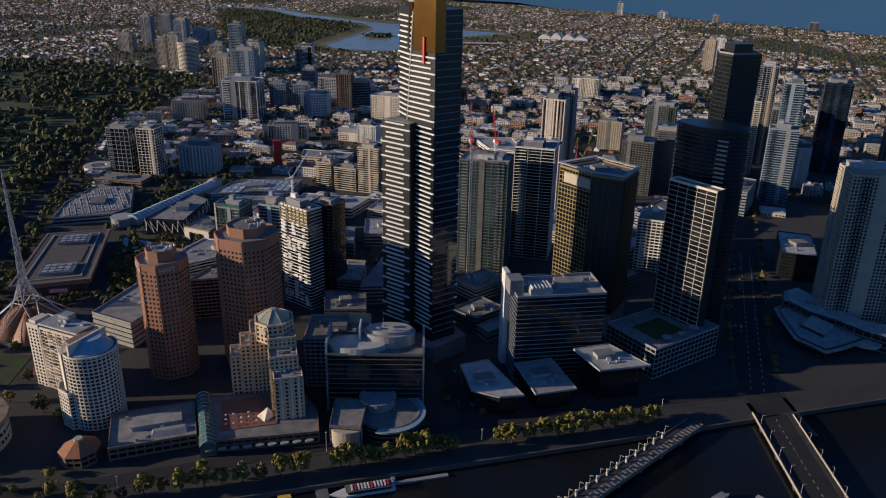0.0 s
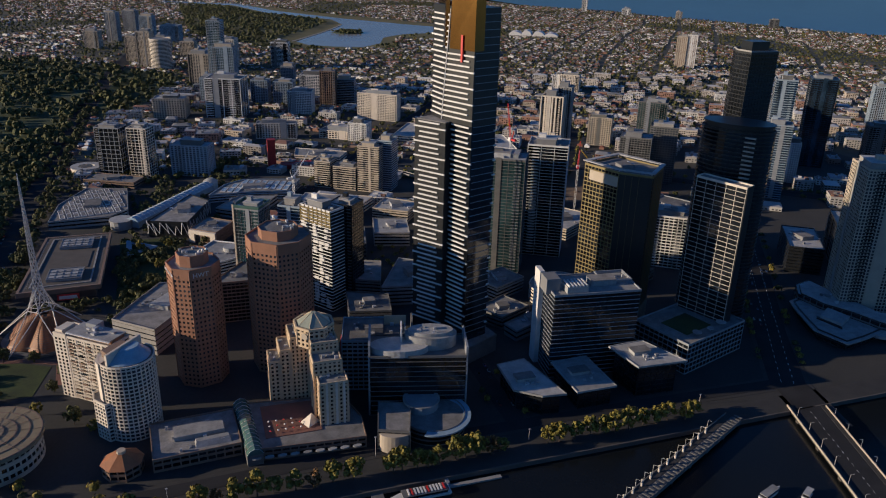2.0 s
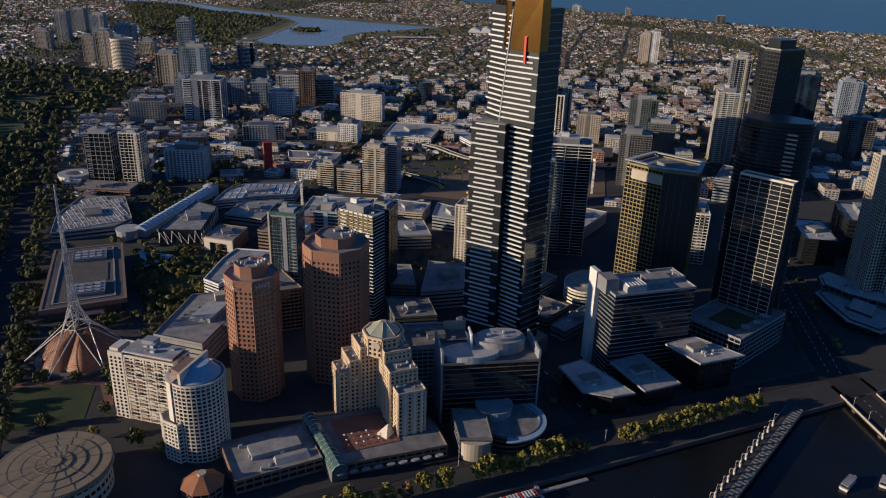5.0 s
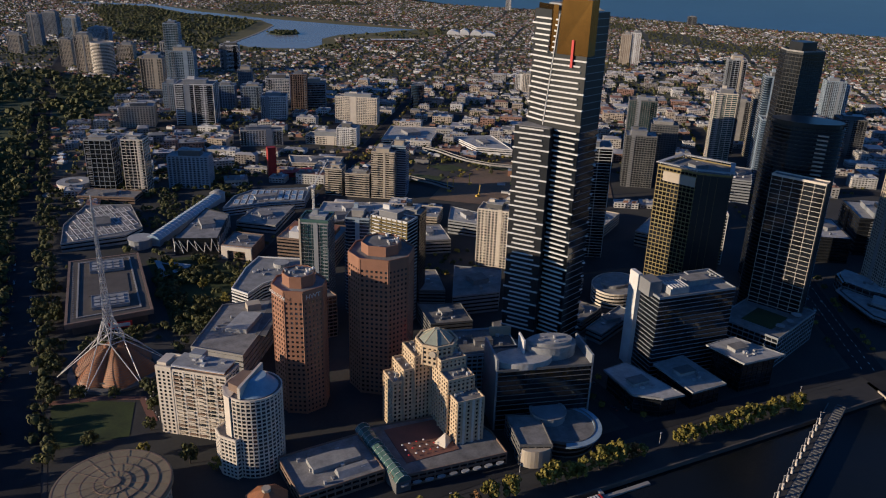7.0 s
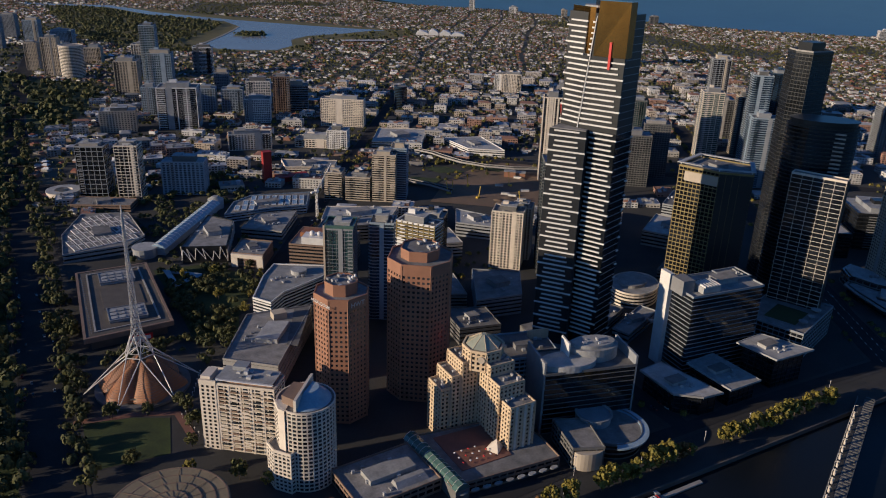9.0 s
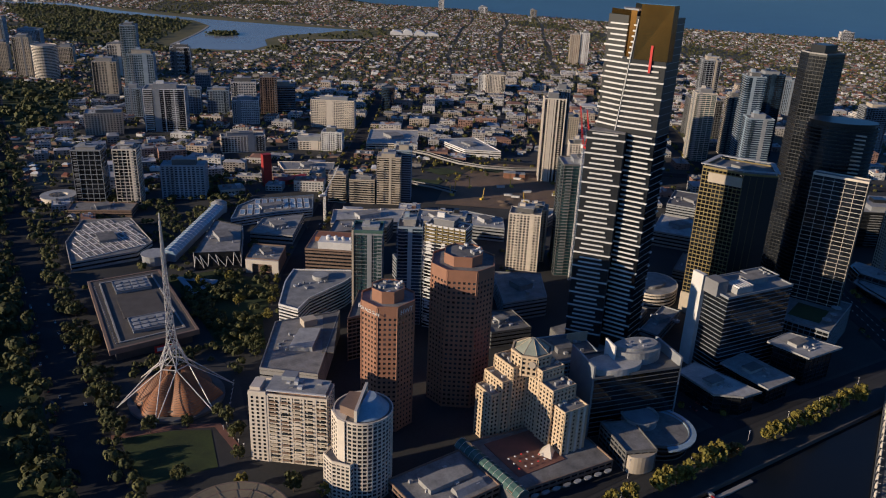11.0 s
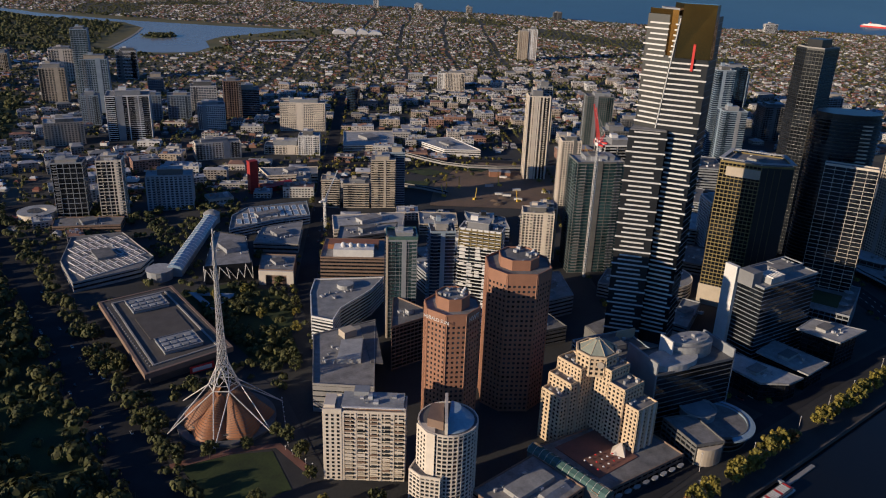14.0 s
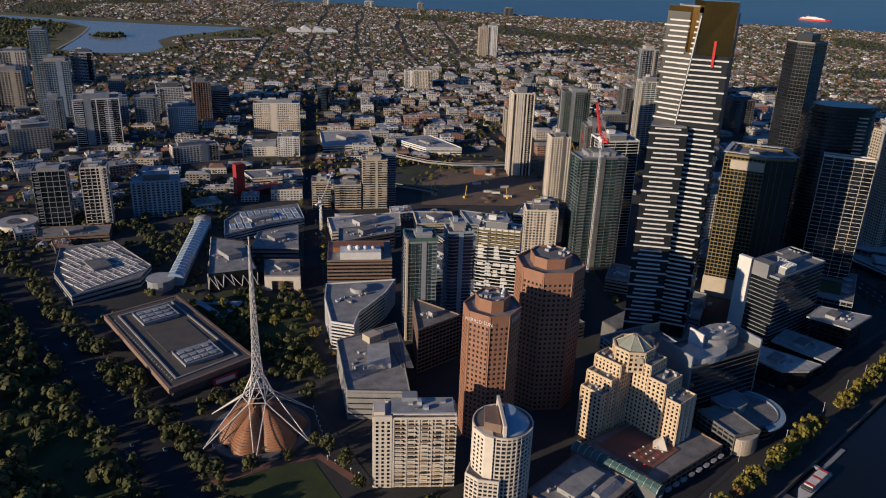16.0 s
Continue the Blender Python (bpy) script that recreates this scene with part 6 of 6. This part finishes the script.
# ---- trees ----
def crown_mesh(name, seed, r, h, material, clumps, leaves):
    """A crown of many small leaf pieces gathered in clumps, with gaps between."""
    g = np.random.default_rng(seed)
    verts, faces = [], []
    for _ in range(clumps):
        a, u = g.uniform(0, 2 * np.pi), g.uniform(-0.75, 1)
        q = np.sqrt(max(0, 1 - u * u)) * g.uniform(0.45, 1)
        c = np.array([q * np.cos(a) * r, q * np.sin(a) * r, h * 0.5 + u * h * 0.5])
        rr = r * g.uniform(0.22, 0.4)
        for _ in range(leaves):
            d = g.normal(size=3)
            d /= np.linalg.norm(d)
            p = c + d * rr * g.uniform(0.55, 1.05)
            t = np.cross(d, g.normal(size=3))
            t /= np.linalg.norm(t) + 1e-6
            s = np.cross(d, t)
            k = r * g.uniform(0.10, 0.19)
            i = len(verts)
            verts += [p + t * k, p + s * k * 0.8 + d * k * 0.3, p - t * k, p - s * k * 0.8 - d * k * 0.2]
            faces.append((i, i + 1, i + 2, i + 3))
    me = bpy.data.meshes.new(name)
    me.from_pydata([tuple(v) for v in verts], [], faces)
    me.materials.append(M[material])
    return me


def trunk_mesh(h, r, seed):
    q = random.Random(seed)
    bm = bmesh.new()
    prism(bm, circle(r, 7), 0, h, circle(r * 0.6, 7))
    for i in range(4):
        a = i * 1.57 + q.uniform(-0.4, 0.4)
        tube(bm, (0, 0, h * 0.8), (math.cos(a) * h * 0.5, math.sin(a) * h * 0.5, h * 1.5), r * 0.35, 5)
    return mesh_of("trunk", bm, "bark")


TRUNKS = [trunk_mesh(3.2, 0.32, i) for i in range(3)]
CROWNS = dict(
    plane=[crown_mesh("crown", 10 + i, 4.2, 7.0, "leaf", 26, 26) for i in range(4)],
    green=[crown_mesh("crown", 20 + i, 4.6, 7.5, "leafgreen", 26, 26) for i in range(4)],
    autumn=[crown_mesh("crown", 30 + i, 3.6, 6.0, "leafautumn", 22, 24) for i in range(2)],
)


def tree(x, y, kind, size, rnd, label, group):
    t = thing("tree", x, y, 0.2, rnd.uniform(0, 360), label, "tree", group)
    t.scale = (size, size, size * rnd.uniform(0.9, 1.15))
    part("trunk", rnd.choice(TRUNKS), "bark", t)
    c = part("crown", rnd.choice(CROWNS[kind]), "leaf", t)
    c.location.z = 2.6


rt_ = random.Random(77)
for x0, x1, n in ((44, 126, 10), (160, 286, 12), (-120, 16, 12)):
    for i in range(n):
        x = x0 + (x1 - x0) * i / (n - 1) + rt_.uniform(-2, 2)
        kind = "autumn" if rt_.random() < 0.14 else "plane"
        tree(x, 441.5 + rt_.uniform(-2.5, 2.5), kind, rt_.uniform(1.25, 1.75) * (0.85 if kind == "autumn" else 1), rt_, "yellow-green plane tree on the riverside promenade" if kind == "plane" else "rust-coloured tree on the riverside promenade", "promenade trees")
for i in range(70):
    x, y = rt_.uniform(-262, -175), rt_.uniform(600, 900)
    if (x + 202) ** 2 + (y - 707) ** 2 < 42 ** 2 or (x + 213) ** 2 + (y - 566) ** 2 < 42 ** 2 or (-240 < x < -155 and 772 < y < 940) or (-262 < x < -180 and 608 < y < 662):
        continue
    tree(x, y, "green", rt_.uniform(0.8, 1.3), rt_, "dark green garden tree near the theatre", "theatre garden trees")
for x, y in ((-95, 800), (-80, 830), (-70, 850), (-120, 760), (-128, 740), (-60, 905), (-45, 925), (-110, 840), (-120, 870), (-100, 900), (-140, 800), (-130, 900), (-135, 920), (-160, 620), (-175, 640), (-185, 610), (-192, 580), (-165, 560), (-150, 545)):
    tree(x, y, "plane" if rt_.random() < 0.5 else "green", rt_.uniform(0.9, 1.3), rt_, "leafy street tree beside the arts road", "street trees")


def forest(name, spots, material, label, seed, leaves=34, leaf_size=1.0):
    """Many far crowns in one mesh: each a clump of slanted leaf pieces over a short stem."""
    g = np.random.default_rng(seed)
    n = len(spots)
    V, F = [], []
    base = 0
    for x, y, r in spots:
        d = g.normal(size=(leaves, 3))
        d /= np.linalg.norm(d, axis=1)[:, None]
        d[:, 2] = np.abs(d[:, 2]) * 0.9 - 0.15
        lump = 0.75 + 0.35 * np.sin(d[:, 0] * 5 + x) * np.cos(d[:, 1] * 5 + y)
        p = np.array([x, y, r * 0.8]) + d * (r * lump)[:, None] if lump.ndim == 1 else None
        t = np.cross(d, g.normal(size=(leaves, 3)))
        t /= np.linalg.norm(t, axis=1)[:, None] + 1e-6
        s = np.cross(d, t)
        k = (r * leaf_size * g.uniform(0.26, 0.5, leaves))[:, None]
        q = np.stack([p + t * k, p + s * k, p - t * k, p - s * k], 1).reshape(-1, 3)
        V.append(q)
        F.append(np.arange(leaves * 4).reshape(-1, 4) + base)
        base += leaves * 4
    me = bpy.data.meshes.new(name)
    me.from_pydata(np.concatenate(V).tolist(), [], np.concatenate(F).tolist())
    me.materials.append(M[material])
    return tagged(new(name, me), label, "trees", kind="stuff")


ROAD_SHAPES = [(p, w) for _, p, w in ROADS]


def near_road(x, y, extra=4):
    for p, w in ROAD_SHAPES:
        for (x0, y0), (x1, y1) in zip(p, p[1:]):
            dx, dy = x1 - x0, y1 - y0
            t = max(0, min(1, ((x - x0) * dx + (y - y0) * dy) / (dx * dx + dy * dy)))
            if (x - x0 - t * dx) ** 2 + (y - y0 - t * dy) ** 2 < (w / 2 + extra) ** 2:
                return True
    return False


g0 = random.Random(5)
spots = []
while len(spots) < 4300:
    x, y = g0.uniform(-1100, -30), g0.uniform(560, 2540)
    if not inside(x, y, GARDENS):
        continue
    if noise.noise((x * 0.008, y * 0.008, 3.0)) < -0.32:
        continue
    spots.append((x, y, g0.uniform(3.5, 6) + 5.5 * g0.random() ** 2))
while len(spots) < 5150:
    x, y = g0.uniform(-720, -298), g0.uniform(470, 1050)
    if noise.noise((x * 0.014, y * 0.014, 5.0)) > -0.12:
        spots.append((x, y, g0.uniform(5, 9) + 4.5 * g0.random() ** 2))
forest("garden_trees", [s for s in spots if s[1] > 1150], "leafgreen", "dense dark green trees of the large gardens", 1)
forest("garden_trees", [s for s in spots if s[1] <= 1150], "leafgreen", "dense dark green trees of the large gardens", 6, 150, 0.5)
row = []
for k in range(105):
    for x in (-301, -252, -290, -258):
        if g0.random() < 0.74:
            row.append((x + g0.uniform(-4, 4), 600 + k * 11 + g0.uniform(-5, 5), g0.uniform(3.5, 5.5) + 3 * g0.random() ** 2))
forest("boulevard_trees", row, "leafgreen", "rows of trees along the boulevard", 8, 130, 0.5)
street = []
for _, line, w in ROADS[1:]:
    for (x0, y0), (x1, y1) in zip(line, line[1:]):
        n = int(math.hypot(x1 - x0, y1 - y0) / 11)
        for k in range(n):
            for s in (-1, 1):
                if g0.random() < 0.55 and y0 + (y1 - y0) * k / max(1, n) > 480:
                    t = Vector((x1 - x0, y1 - y0)).normalized()
                    x, y = x0 + (x1 - x0) * k / n - t.y * s * (w / 2 + 3), y0 + (y1 - y0) * k / n + t.x * s * (w / 2 + 3)
                    if not any(inside(x, y, p) for p in LOW_SHAPES):
                        street.append((x, y, g0.uniform(2.6, 5)))
street += [(g0.uniform(220, 420), g0.uniform(1110, 1230), g0.uniform(2.5, 4.5)) for _ in range(50)]
street += [(g0.uniform(-330, -140), g0.uniform(436, 500), g0.uniform(3, 5.5)) for _ in range(60)]
street += [(x, y, g0.uniform(2.5, 4.5)) for x, y in [(g0.uniform(120, 260), g0.uniform(770, 850)) for _ in range(46)] if not any(inside(x, y, p) for p in LOW_SHAPES) and math.hypot(x - 210, y - 800) > 32]
forest("street_trees", street[::2], "leafgreen", "green street trees between city buildings", 21, 110, 0.5)
forest("street_trees", street[1::2], "leaf", "yellowing street trees between city buildings", 22, 110, 0.5)
infill = []
while len(infill) < 520:
    x, y = g0.uniform(-252, 20), g0.uniform(620, 1330)
    if y < 880 and (x > -170 + (y - 620) * 0.28 or math.hypot(x + 202, y - 707) < 46 or (x > -255 and y < 668)):
        continue
    if near_road(x, y, 4) or any(inside(x, y, p) for p in LOW_SHAPES) or noise.noise((x * 0.02, y * 0.02, 1.0)) < -0.15:
        continue
    infill.append((x, y, g0.uniform(3, 5.5)))
GROVE = [(-150, 772), (-116, 748), (-100, 800), (-72, 850), (-64, 885), (-98, 930), (-150, 940)]
while len(infill) < 600:
    x, y = g0.uniform(-152, -60), g0.uniform(745, 942)
    if inside(x, y, GROVE) and not near_road(x, y, 3) and not inside(x, y, circle(22, 10, -133, 903)) and not any(inside(x, y, p) for p in LOW_SHAPES[1:]):
        infill.append((x, y, g0.uniform(3.2, 6)))
sheet("grove_lawn", GROVE, 0.36, "grass", "shaded lawn under trees beside the gallery", "ground")
forest("precinct_trees", infill, "leafgreen", "leafy trees between the arts precinct buildings", 9, 110, 0.55)
spots = []
while len(spots) < 1500:
    x, y = g0.uniform(-100, 1300), g0.uniform(2540, 4400)
    if not inside(x, y, PARK) or inside(x, y, LAKE):
        continue
    if x > 650 and g0.random() < 0.75 or any(inside(x + e, y + f, LAKE) for e, f in ((-40, -90), (40, -90), (0, 60), (-60, 0), (60, 0), (0, -45))):
        continue
    spots.append((x, y, g0.uniform(5, 9)))
spots += [(548 + g0.gauss(0, 26), 3032 + g0.gauss(0, 24), g0.uniform(5, 8)) for _ in range(90)]
forest("park_trees", spots, "leafgreen", "trees round the lake and on its island", 2, 26)
bm = prism(bmesh.new(), circle(58, 24, 548, 3032, 52), 0.2, 1.6)
tagged(new("lake_island", mesh_of("lake_island", bm, "grass")), "small wooded island in the lake", "island", kind="structure")


# causeway, grandstand and stadium by the lake; ferry and pier in the bay
sheet("causeway", strip([(300, 2775), (372, 2900), (443, 3028), (510, 3160), (576, 3305)], 9), 1.2, "concrete", "pale causeway path along the lake edge", "path")
gs = thing("grandstand", 850, 2690, 0, -14, "long low sports grandstand with a pale roof", "grandstand")
part("seating", prism(bmesh.new(), rect(150, 30), 0, 6, rect(150, 14, 0, 7)), "redstone", gs)
part("roof", prism(bmesh.new(), rect(156, 22, 0, 6), 10, 11), "white", gs)
for i in range(9):
    part("roof_post", prism(bmesh.new(), circle(0.6, 6, -70 + i * 17.5, 14), 0, 10), "steel", gs)
sd = thing("stadium", 1235, 2840, 0, -30, "white arched stadium roof among the suburbs", "stadium")
for i, (x, w, h) in enumerate(((-66, 50, 14), (-22, 40, 20), (24, 46, 17), (72, 54, 12))):
    bm = bmesh.new()
    prof = [(w / 2 * math.cos(math.pi * k / 10), 4 + h * math.sin(math.pi * k / 10)) for k in range(11)]
    fr, bk = [[bm.verts.new((x + u, y, z)) for u, z in prof] for y in (-26, 26)]
    for k in range(10):
        bm.faces.new((fr[k], bk[k], bk[k + 1], fr[k + 1]))
    bm.faces.new(fr)
    bm.faces.new(bk[::-1])
    bmesh.ops.recalc_face_normals(bm, faces=bm.faces)
    part("arched_roof", bm, "white", sd)
    part("hall", box(bmesh.new(), x - w / 2, -25, 0, x + w / 2, 25, 4.2), "concrete", sd)
fy = thing("ferry", 4040, 2150, 2.5, -75, "large red and white ferry moored at a pier", "ship", "", "")
part("hull", prism(bmesh.new(), [(-75, -11), (60, -11), (82, 0), (60, 11), (-75, 11)], 0, 10, [(-77, -12), (62, -12), (88, 0), (62, 12), (-77, 12)]), "red", fy, "red hull")
for k, (x0, x1, z) in enumerate(((-70, 58, 10), (-62, 44, 14), (-40, 20, 18))):
    part("deckhouse", box(bmesh.new(), x0, -10 + k, z, x1, 10 - k, z + 4), "white", fy)
part("funnel", prism(bmesh.new(), circle(4, 12, -30, 0), 22, 30), "red", fy)
pi_ = thing("pier", 4090, 2290, 0, 113, "long timber pier running out into the bay", "pier")
part("deck", box(bmesh.new(), -110, -5, 8, 110, 5, 10.5), "brown", pi_)
for i in range(12):
    part("pile", box(bmesh.new(), -108 + i * 19, -4, -2, -106 + i * 19, 4, 8), "bark", pi_)


# ---- suburbs: houses, blocks and street trees ----
def seaward(x, y):
    for (x0, y0), (x1, y1) in zip(SHORE, SHORE[1:]):
        if y1 <= y <= y0:
            return x > x0 + (x1 - x0) * (y - y0) / (y1 - y0) - 25
    return False


FAR_TOWERS = [(x, y, max(w, d)) for x, y, _, w, d, *_ in TOWERS]


def free(x, y, r):
    if inside(x, y, GARDENS) or inside(x, y, PARK) or inside(x, y, LAKE) or seaward(x, y) or near_road(x, y, r * 0.6):
        return False
    return all(abs(x - a) > s * 0.62 + r or abs(y - c) > s * 0.62 + r for a, c, s in FAR_TOWERS)


def house_field(name, spots, label, wall, roof, category="houses", panes=False):
    """Houses in one mesh: walls and a hipped, gabled or flat roof, each turned to its street."""
    Vw, Fw, Vr, Fr, Vg, Fg = [], [], [], [], [], []
    for x, y, w, d, h, rise, a in spots:
        ca, sa = math.cos(a), math.sin(a)

        def P(u, v, z):
            return (x + u * ca - v * sa, y + u * sa + v * ca, z)
        i = len(Vw)
        Vw += [P(s * w / 2, t * d / 2, z) for z in (0, h) for s, t in ((-1, -1), (1, -1), (1, 1), (-1, 1))]
        Fw += [(i, i + 1, i + 5, i + 4), (i + 1, i + 2, i + 6, i + 5), (i + 2, i + 3, i + 7, i + 6), (i + 3, i, i + 4, i + 7)]
        for lv in range(int(h / 3.4) if panes else 0):
            z0, z1 = 1.1 + lv * 3.4, 2.7 + lv * 3.4
            for length, half, turn in ((w, d / 2, 0), (d, w / 2, 1)):
                k = max(2, int(length / 4.2))
                for j in range(k):
                    if g0.random() < 0.15:
                        continue
                    e0, e1 = (-0.5 + (j + 0.2) / k) * length, (-0.5 + (j + 0.8) / k) * length
                    i = len(Vg)
                    Vg += [P(-half - 0.06, -e, z) if turn else P(e, -half - 0.06, z) for e, z in ((e0, z0), (e1, z0), (e1, z1), (e0, z1))]
                    Fg.append((i, i + 1, i + 2, i + 3))
        i = len(Vr)
        o = 1.04
        if rise > 0:
            Vr += [P(s * w / 2 * o, t * d / 2 * o, h) for s, t in ((-1, -1), (1, -1), (1, 1), (-1, 1))] + [P(-w * 0.25, 0, h + rise), P(w * 0.25, 0, h + rise)]
            Fr += [(i, i + 1, i + 5, i + 4), (i + 1, i + 2, i + 5), (i + 2, i + 3, i + 4, i + 5), (i + 3, i, i + 4)]
        else:
            Vr += [P(s * w / 2, t * d / 2, h - 0.4) for s, t in ((-1, -1), (1, -1), (1, 1), (-1, 1))]
            Fr += [(i, i + 1, i + 2, i + 3)]
            for _ in range(7 if panes else 3):
                u, v = g0.uniform(-0.36, 0.36) * w, g0.uniform(-0.36, 0.36) * d
                s, t, q = g0.uniform(0.06, 0.2) * w, g0.uniform(0.06, 0.2) * d, g0.uniform(1, 3)
                i = len(Vr)
                Vr += [P(u + e * s / 2, v + f * t / 2, z) for z in (h - 0.5, h + q) for e, f in ((-1, -1), (1, -1), (1, 1), (-1, 1))]
                Fr += [(i + 4, i + 5, i + 6, i + 7), (i, i + 1, i + 5, i + 4), (i + 1, i + 2, i + 6, i + 5), (i + 2, i + 3, i + 7, i + 6), (i + 3, i, i + 4, i + 7)]
    ob = None
    for nm, V, F, m in (("walls", Vw, Fw, wall), ("roofs", Vr, Fr, roof)) + ((("windows", Vg, Fg, "darkglass"),) if panes else ()):
        me = bpy.data.meshes.new(nm)
        me.from_pydata(V, [], F)
        me.materials.append(M[m])
        o2 = new(name + "_" + nm, me)
        tagged(o2, label + ", their " + nm, category, kind="stuff")


GRID = radians(-36)
cg, sg_ = math.cos(GRID), math.sin(GRID)
houses, trees_s, trees_a = [], [], []
for iu in range(-330, 330):
    for iv in range(10, 420):
        # rows of lots along short blocks, broken by streets
        if iv % 5 == 0 or iu % 12 == 0:
            if g0.random() < 0.16:
                u, v = iu * 13.5, iv * 16.5
                x, y = u * cg - v * sg_, u * sg_ + v * cg
                if 1250 < y < 5000 and x < 3900 and free(x, y, 3):
                    trees_s.append((x, y, g0.uniform(3, 6)))
            continue
        u, v = iu * 13.5 + g0.uniform(-3, 3), iv * 16.5 + g0.uniform(-3, 3)
        x, y = u * cg - v * sg_, u * sg_ + v * cg
        if not (1180 < y < 5200 or (y > 700 and x > 1150)) or x > 4000 or x < -2300 or math.hypot(x + 200, y - 150) > 5200:
            continue
        if x < -1100 + (y - 2400) * 0.0 and y < 2300:
            continue
        x, y = x + 40 * noise.noise((x * 0.002, y * 0.002, 1.5)), y + 40 * noise.noise((x * 0.002, y * 0.002, 9.5))
        keep = noise.noise((x * 0.0022, y * 0.0022, 7.0))
        if keep < -0.34 or not free(x, y, 8):
            if not seaward(x, y) and not inside(x, y, LAKE) and g0.random() < 0.5 and free(x, y, 3):
                trees_s.append((x, y, g0.uniform(4, 7)))
            continue
        q = g0.random()
        if q < (0.62 if x < 900 and y < 2500 else 0.5):
            (trees_s if g0.random() < 0.82 else trees_a).append((x, y, g0.uniform(2.8, 6.2)))
        elif q < (0.71 if x < 900 and y < 2500 else 0.58):
            houses.append((x, y, g0.uniform(10, 24), g0.uniform(8, 17), g0.uniform(3, 7), 0, GRID))
        else:
            houses.append((x, y, g0.uniform(7.5, 12.5), g0.uniform(7, 11), g0.uniform(2.4, 4.0), g0.uniform(1.4, 3.2), GRID + (math.pi / 2 if g0.random() < 0.4 else 0)))
house_field("suburb_house", houses, "rows of small suburban houses with tiled and metal roofs", "housewall", "houseroof")
forest("suburb_trees", trees_s, "leafgreen", "street and garden trees among the suburban houses", 3, 14)
forest("suburb_trees", trees_a, "leaf", "yellowing street trees among the suburban houses", 13, 12)

blocks, near_trees = [], []
tries = 0
while len(blocks) < 420 and tries < 9000:
    tries += 1
    x, y = g0.uniform(-220, 1500), g0.uniform(830, 1900)
    lim = 1010 - 0.28 * (x - 100) if x > 100 else 1130
    if y < lim or (230 < x < 570 and 930 < y < 1190) or (-220 < x < -30 and y < 1150) or any(inside(x, y, p) for p in LOW_SHAPES):
        continue
    w, d = g0.uniform(18, 44), g0.uniform(14, 34)
    r = max(w, d) * 0.6
    if not free(x, y, r) or any((x - a[0]) ** 2 + (y - a[1]) ** 2 < (r + max(a[2], a[3]) * 0.55) ** 2 for a in blocks):
        if g0.random() < 0.3 and free(x, y, 3) and len(near_trees) < 1300:
            near_trees.append((x, y, g0.uniform(3, 6)))
        continue
    blocks.append((x, y, w, d, g0.choice((6, 8, 9, 11, 14, 17)) * g0.uniform(0.9, 1.1), 0 if g0.random() < 0.8 else 2.5, radians(-33 if x > 0 else -8)))
house_field("low_block", blocks, "low flat-roofed commercial blocks", "blockwall", "blockroof", "buildings", True)
forest("block_trees", near_trees, "leafgreen", "street trees among the low blocks", 4, 30)
